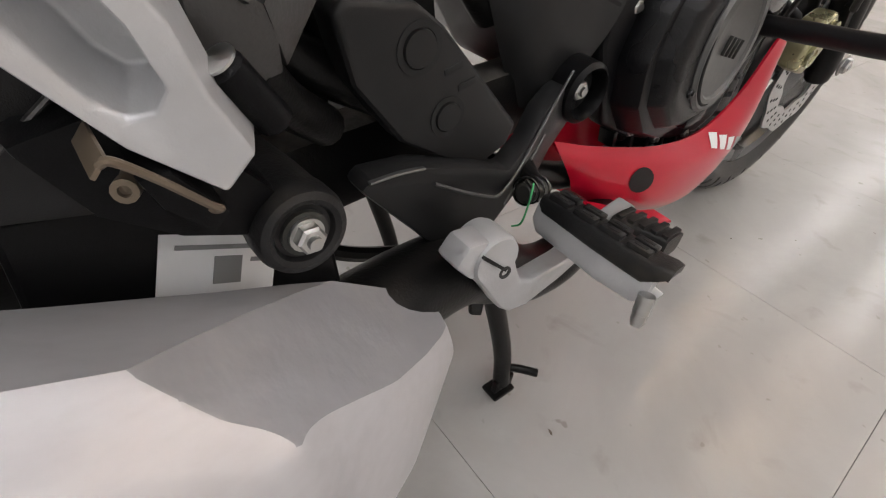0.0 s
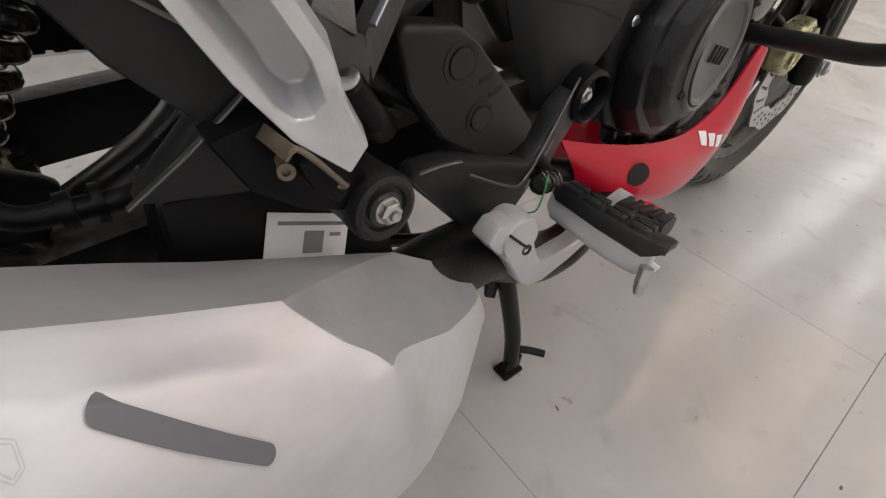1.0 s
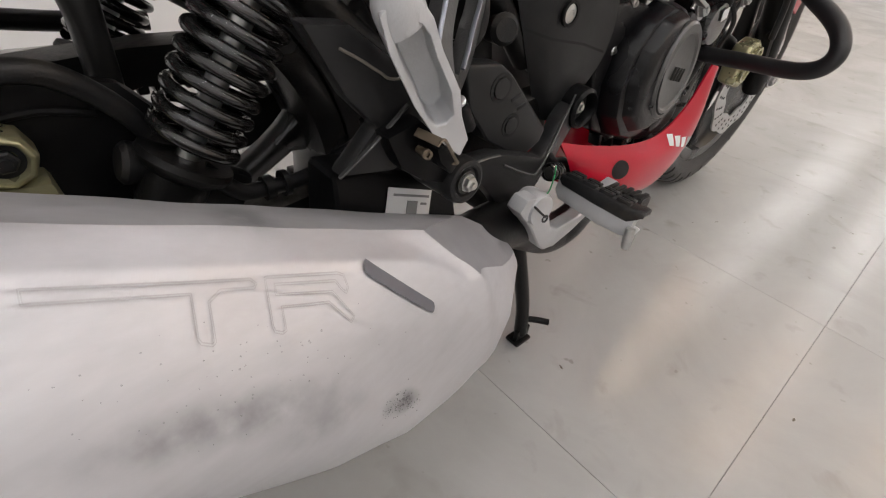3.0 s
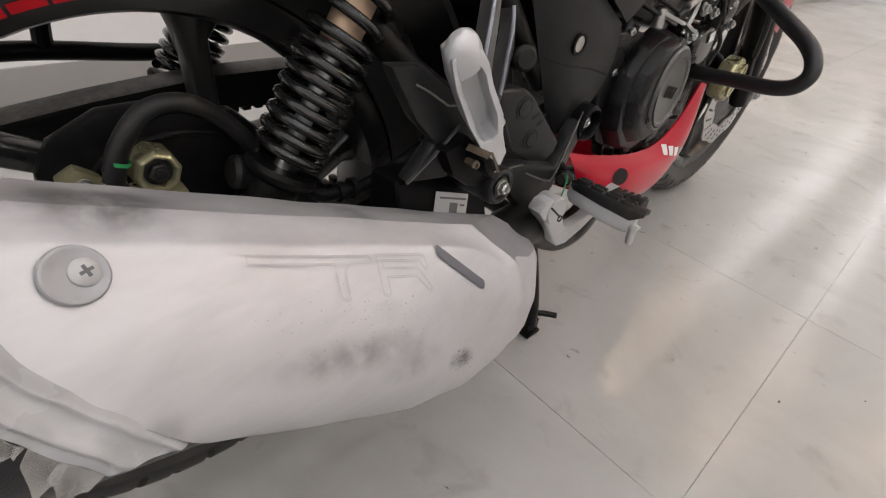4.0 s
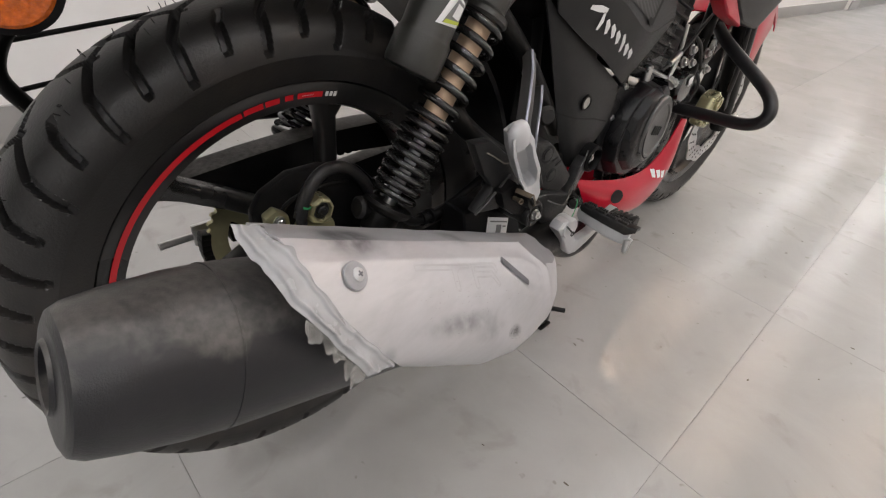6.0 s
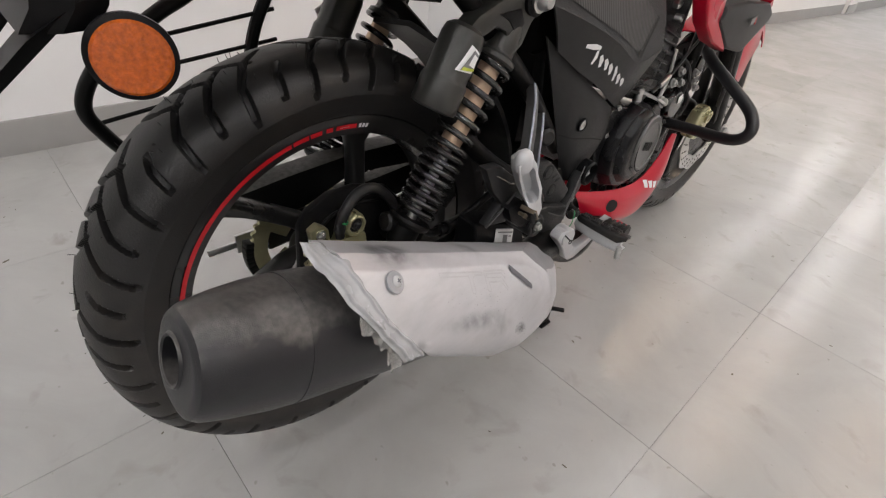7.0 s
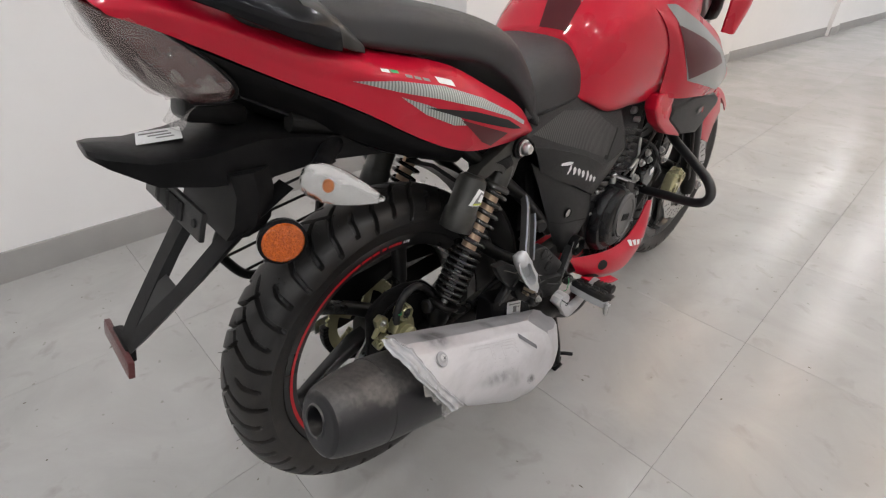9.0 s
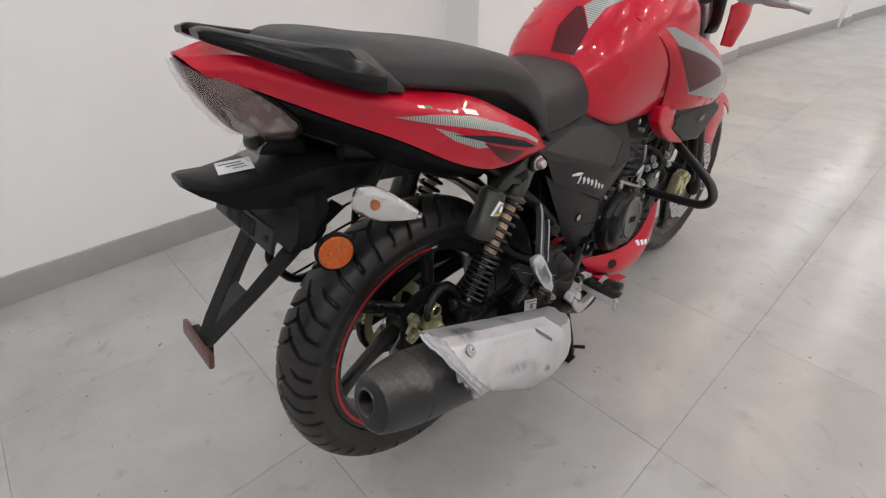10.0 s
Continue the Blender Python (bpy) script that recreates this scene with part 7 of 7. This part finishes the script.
# tail lamp under crumpled film
lamp = group("tail_lamp", bike, "smoked tail lamp still wrapped in crumpled clear film")
LR = [[(0.046, -0.262, 0.912), (0.030, -0.302, 0.926), (0.0, -0.314, 0.938), (-0.030, -0.302, 0.926), (-0.046, -0.262, 0.912)],
      [(0.056, -0.228, 0.882), (0.036, -0.285, 0.890), (0.0, -0.300, 0.895), (-0.036, -0.285, 0.890), (-0.056, -0.228, 0.882)],
      [(0.058, -0.202, 0.850), (0.038, -0.255, 0.848), (0.0, -0.272, 0.848), (-0.038, -0.255, 0.848), (-0.058, -0.202, 0.850)],
      [(0.046, -0.206, 0.832), (0.030, -0.235, 0.830), (0.0, -0.244, 0.830), (-0.030, -0.235, 0.830), (-0.046, -0.206, 0.832)]]
part("lens", sheet(LR, 24, 20), M_SMOKE, lamp, "smoked red lens")
part("lens_rim", tube([tuple(Vector(r[0]) + Vector((0.002, -0.001, 0))) for r in LR] + [LR[3][1], LR[3][2]], 0.0022, 8), M_PLASTIC, lamp)
wr = [[Vector(p) + Vector((p[0] * 0.08, -0.006 if i < 3 else -0.004, 0.001)) for p in r] for i, r in enumerate(LR)]
part("film_wrap", wrap_sheet(wr, 60, 48, 0.0003, 0.0055, 52, 5), M_CLEARFILM, lamp, "crumpled clear packing film")
part("film_patch", wrap_sheet([[(0.052, -0.232, 0.872), (0.036, -0.285, 0.886)], [(0.058, -0.212, 0.845), (0.034, -0.268, 0.842)]], 16, 12, 0.0004, 0.005, 60, 9), M_WRAP, lamp)

# rear mudguard and plate bracket
mud = group("rear_mudguard", bike, "black moulded rear mudguard and number plate bracket")
def mud_ring(y, w, zt, th):
    return [Vector((x - 0.006, y, z)) for x, z in ((-w, zt - 0.004), (-w * 0.8, zt), (0, zt + 0.004), (w * 0.8, zt), (w, zt - 0.004), (w * 0.96, zt - th), (0, zt - th - 0.004), (-w * 0.96, zt - th))]
part("mud_plate", loft([mud_ring(*s) for s in ((-0.346, 0.024, 0.800, 0.008), (-0.335, 0.04, 0.797, 0.014), (-0.30, 0.058, 0.788, 0.03), (-0.25, 0.07, 0.787, 0.04), (-0.19, 0.08, 0.795, 0.052), (-0.12, 0.086, 0.784, 0.036), (-0.05, 0.086, 0.768, 0.030), (0.06, 0.080, 0.738, 0.018))]), M_PLASTIC, mud)
part("plate_lamp_hood", merge(box((0.0, -0.215, 0.815), (0.05, 0.07, 0.028), 0.008, (-14, 0, 0))), M_PLASTIC, mud)
part("hood_film", wrap_sheet([[(-0.03, -0.26, 0.803), (0.03, -0.26, 0.803)], [(-0.03, -0.235, 0.832), (0.03, -0.235, 0.832)], [(-0.03, -0.20, 0.842), (0.03, -0.20, 0.842)]], 12, 12, 0.0004, 0.004, 60, 2), M_WRAP, mud)
part("paper_label", box((-0.012, -0.272, 0.7925), (0.044, 0.046, 0.0008), 0, (1, 0, -14)), M_LABEL, mud, "white printed label")
for i in range(3):
    part("print_bar", box((-0.023 + 0.011 * i, -0.274 + 0.003 * i, 0.7932), (0.003, 0.030 - 0.006 * i, 0.0006), 0, (1, 0, -14)), M_GREY_INK, mud)
part("bracket_head", loft([[Vector((x * k, y + dy, z)) for x, y in ((-0.08, -0.235), (0.08, -0.235), (0.088, -0.212), (0.08, -0.190), (-0.08, -0.190), (-0.088, -0.212))] for z, k, dy in ((0.760, 0.95, 0.0), (0.735, 1.0, 0), (0.70, 0.98, -0.01), (0.684, 0.9, -0.02))]), M_PLASTIC, mud)
for s in (1, -1):
    part("bracket_arm", loft([[Vector((cx * s + a * s, cy + b_, cz + c_)) for a, b_, c_ in ((-w, -d, -d * 0.5), (w, -d, -d * 0.5), (w, d, d * 0.5), (-w, d, d * 0.5))] for cx, cy, cz, w, d in ((0.070, -0.19, 0.72, 0.018, 0.020), (0.062, -0.235, 0.69, 0.017, 0.018), (0.040, -0.30, 0.628, 0.015, 0.013), (0.016, -0.352, 0.578, 0.016, 0.012), (0.006, -0.372, 0.558, 0.016, 0.010))]), M_PLASTIC, mud)
part("bracket_web", loft([[Vector((x, y - 0.004, z)), Vector((-x, y - 0.004, z)), Vector((-x, y + 0.008, z + 0.006)), Vector((x, y + 0.008, z + 0.006))] for x, y, z in ((0.030, -0.318, 0.611), (0.026, -0.330, 0.600), (0.012, -0.355, 0.576), (0.006, -0.366, 0.565))]), M_PLASTIC_GREY, mud)
clip = part("plate_clip", box((-0.010, -0.278, 0.714), (0.186, 0.006, 0.034), 0.002, (-20, 0, 0)), M_PLASTIC_GREY, mud)
for x in (-0.085, 0.066):
    part("clip_hole", cyl((x, -0.280, 0.715), (x, -0.283, 0.716), 0.005, seg=14), M_HOLE, clip)
part("clip_window", box((-0.014, -0.2815, 0.715), (0.09, 0.003, 0.022), 0.001, (-20, 0, 0)), M_HOLE, clip)
for x in (-0.045, -0.012, 0.02):
    part("window_rib", box((x, -0.283, 0.715), (0.005, 0.003, 0.024), 0.0005, (-20, 0, 35)), M_PLASTIC_GREY, clip)
part("red_reflector", box((-0.018, -0.388, 0.541), (0.112, 0.008, 0.024), 0.003, (-14, 0, 0)), M_REDLENS, mud, "flat red rear reflector")
part("reflector_back", box((-0.018, -0.381, 0.543), (0.06, 0.012, 0.02), 0.002, (-14, 0, 0)), M_PLASTIC, mud)

# amber side reflector
ref = group("side_reflector", bike, "round amber side reflector in a black holder")
rn_ = Vector((0.97, -0.22, 0.06)).normalized()
rc = Vector((0.090, -0.197, 0.668))
part("holder", lathe([(0, -0.012), (0.024, -0.012), (0.030, -0.004), (0.030, 0.002), (0.0285, 0.003), (0, 0.003)], rc, rn_, 40), M_PLASTIC, ref)
part("lens", lathe([(0, 0.003), (0.0255, 0.003), (0.0260, 0.005), (0.024, 0.007), (0, 0.0075)], rc, rn_, 44), M_AMBER, ref, "ribbed amber lens")

# direction indicators
for s in (1, -1):
    win = group("indicator", bike, "clear-lens direction indicator with amber bulb")
    a, b_ = Vector((0.104 * s, -0.166, 0.749)), Vector((0.178 * s, -0.104, 0.726))
    d = (b_ - a)
    ln = d.length
    d.normalize()
    up = Vector((0, 0, 1)); up = (up - d * up.dot(d)).normalized()
    sd = d.cross(up)
    def w_ring(u, hw, hh, off):
        return [a + d * (u * ln) + up * (hh * math.sin(t)) + sd * (hw * math.cos(t) + off) for t in [2 * math.pi * i / 28 for i in range(28)]]
    secs = [(0.0, 0.006, 0.009), (0.03, 0.013, 0.0155), (0.12, 0.0185, 0.021), (0.3, 0.021, 0.0235), (0.5, 0.019, 0.021), (0.75, 0.013, 0.0135), (0.93, 0.006, 0.0065), (1.0, 0.002, 0.003)]
    part("lens", loft([w_ring(u, hw, hh, 0) for u, hw, hh in secs]), M_LENS, win, "faceted clear lens")
    part("reflector_bowl", loft([w_ring(u, hw * 0.42, hh * 0.88, -0.010 * s * (1 - u)) for u, hw, hh in secs[1:-1]]), M_CHROME, win, "bright inner reflector")
    part("bulb", lathe([(0, -0.014), (0.006, -0.011), (0.0075, -0.003), (0.006, 0.003), (0, 0.005)], a + d * (0.34 * ln) + sd * 0.002 * s, sd * s, 20), M_AMBER_BULB, win, "amber bulb")
    part("stalk", tube([(0.07 * s, -0.10, 0.765), (0.095 * s, -0.13, 0.757), (0.112 * s, -0.150, 0.750)], [0.014, 0.011, 0.013], 14), M_PLASTIC, win)

# left-hand wire guard
wg = group("wire_guard", bike, "black tubular wheel guard with thin cross wires")
part("guard_tube", tube([(-0.125, -0.02, 0.72), (-0.15, -0.065, 0.667), (-0.15, -0.111, 0.642), (-0.15, -0.175, 0.600), (-0.15, -0.206, 0.557), (-0.15, -0.199, 0.522), (-0.15, -0.165, 0.478), (-0.15, -0.10, 0.475), (-0.15, -0.036, 0.472), (-0.15, 0.05, 0.461), (-0.14, 0.12, 0.458)], 0.0085, 12), M_FRAME, wg)
for z0, z1, y0, y1 in ((0.612, 0.640, -0.16, 0.03), (0.575, 0.603, -0.20, 0.03), (0.53, 0.56, -0.20, 0.03), (0.49, 0.515, -0.18, 0.03)):
    part("cross_wire", tube([(-0.15, y0, z0), (-0.15, y1, z1)], 0.0026, 8), M_FRAME, wg)
part("guard_stay", tube([(-0.15, 0.03, 0.67), (-0.15, -0.005, 0.60), (-0.15, -0.03, 0.474)], 0.008, 10), M_FRAME, wg)

# handlebar right end, fairing
bars = group("handlebar", bike, "black handlebar with grip and lever wrapped in film")
part("bar_tube", tube([(0.0, 0.90, 0.99), (0.1, 0.88, 1.0), (0.2, 0.85, 0.985), (0.36, 0.80, 0.965)], 0.011, 12), M_GUARD, bars)
part("grip", cyl((0.26, 0.835, 0.975), (0.375, 0.795, 0.963), 0.017, bevel=0.004), M_PAD, bars)
part("bar_end", lathe([(0, 0), (0.016, 0), (0.017, 0.01), (0.012, 0.024), (0, 0.026)], (0.375, 0.795, 0.963), (0.94, -0.33, -0.1), 20), M_GUARD, bars)
part("brake_lever", tube([(0.2, 0.93, 0.93), (0.245, 0.91, 0.917), (0.29, 0.89, 0.912), (0.318, 0.90, 0.905)], [0.008, 0.007, 0.006, 0.008], 10), M_ALLOY, bars, "silver brake lever")
part("lever_film", wrap_sheet([[(0.14, 0.92, 0.955), (0.19, 0.915, 0.958), (0.26, 0.90, 0.95)], [(0.14, 0.93, 0.915), (0.19, 0.93, 0.908), (0.27, 0.905, 0.905)], [(0.14, 0.96, 0.94), (0.19, 0.96, 0.935), (0.26, 0.93, 0.935)]], 20, 14, 0.0005, 0.008, 30, 4), M_FILM, bars)
part("mirror_stem", tube([(0.16, 0.875, 1.0), (0.2, 0.86, 1.06), (0.26, 0.85, 1.12)], 0.006, 8), M_GUARD, bars)
fair = group("headlamp_fairing", bike, "red and black headlamp fairing")
for s in (1, -1):
    part("fairing_wing", sheet([[(0.135 * s, 0.965, 0.900), (0.15 * s, 1.02, 0.915), (0.135 * s, 1.10, 0.92)], [(0.14 * s, 0.955, 0.865), (0.16 * s, 1.02, 0.868), (0.138 * s, 1.10, 0.87)], [(0.135 * s, 0.962, 0.805), (0.15 * s, 1.0, 0.80), (0.13 * s, 1.07, 0.82)]], 14, 12, 0.006), M_RED, fair)
part("fairing_core", box((0, 1.0, 0.90), (0.20, 0.09, 0.16), 0.03), M_PLASTIC, fair)
part("meter", box((0, 0.93, 1.0), (0.15, 0.07, 0.06), 0.02, (25, 0, 0)), M_PLASTIC, fair)

# ---------------- floor tiles ----------------
floor = tagged(part("floor", box((1.35, 4.6, -0.06), (7.4, 18.6, 0.11), 0), M_GROUT, smooth=False), "polished grey cement-look tiles", "floor", kind="structure")


def tile_mesh(g=0.00034, c=0.00025):
    b = bmesh.new()
    h, k = LX / 2 - g, LY / 2 - g
    lo = [b.verts.new((x * h, y * k, -0.0045)) for x, y in ((-1, -1), (1, -1), (1, 1), (-1, 1))]
    md = [b.verts.new((x * h, y * k, -c)) for x, y in ((-1, -1), (1, -1), (1, 1), (-1, 1))]
    hi = [b.verts.new((x * (h - c), y * (k - c), 0)) for x, y in ((-1, -1), (1, -1), (1, 1), (-1, 1))]
    b.faces.new(hi)
    for p, q in ((lo, md), (md, hi)):
        for i in range(4):
            b.faces.new((p[i], p[(i + 1) % 4], q[(i + 1) % 4], q[i]))
    me = bpy.data.meshes.new("tile")
    b.to_mesh(me)
    b.free()
    me.materials.append(M_FLOOR)
    return me


one = tile_mesh()
rest = bmesh.new()
for i in range(-4, 9):
    for j in range(-8, 23):
        cx, cy = (i + 0.5) * LX, (j + 0.5) * LY
        if -4 <= i <= 4 and -5 <= j <= 17:
            t = new("tile", one)
            t.location = (cx, cy, 0)
            t.parent = floor
        else:
            k = len(rest.verts)
            rest.from_mesh(one)
            rest.verts.ensure_lookup_table()
            for v in rest.verts[k:]:
                v.co += Vector((cx, cy, 0))
tagged(part("far_tiles", rest, M_FLOOR, floor, smooth=False), kind="stuff")

# small dirt flecks and threads lying about
rng = random.Random(29)
flecks = []
for k in range(260):
    x, y = rng.uniform(-1.7, 2.4), rng.uniform(-1.3, 4.5)
    if k % 3 == 0:
        x, y = rng.uniform(-1.7, -0.5), rng.uniform(-1.2, 1.2)
    r = rng.uniform(0.0010, 0.0028) * (1.8 if rng.random() < 0.1 else 1.0)
    b = bmesh.new()
    n_f = rng.randint(5, 8)
    ln, turn_f = rng.uniform(1.0, 3.2), rng.uniform(0, 6.283)
    ring = []
    for i in range(n_f):
        a = 2 * math.pi * i / n_f
        u, v = r * ln * math.cos(a) * rng.uniform(0.6, 1.1), r * math.sin(a) * rng.uniform(0.5, 1.1)
        ring.append((x + u * math.cos(turn_f) - v * math.sin(turn_f), y + u * math.sin(turn_f) + v * math.cos(turn_f)))
    lo = [b.verts.new((p, q, 0.0002)) for p, q in ring]
    top = b.verts.new((x, y, 0.0009))
    for i in range(n_f):
        b.faces.new((lo[i], lo[(i + 1) % n_f], top))
    flecks.append(b)
tagged(part("dirt_flecks", merge(*flecks), mat("brown_dirt", (0.10, 0.085, 0.065), 0.9, 0, 0.4, 200)), "small brown dirt flecks scattered on the tiles", "dirt", kind="stuff")
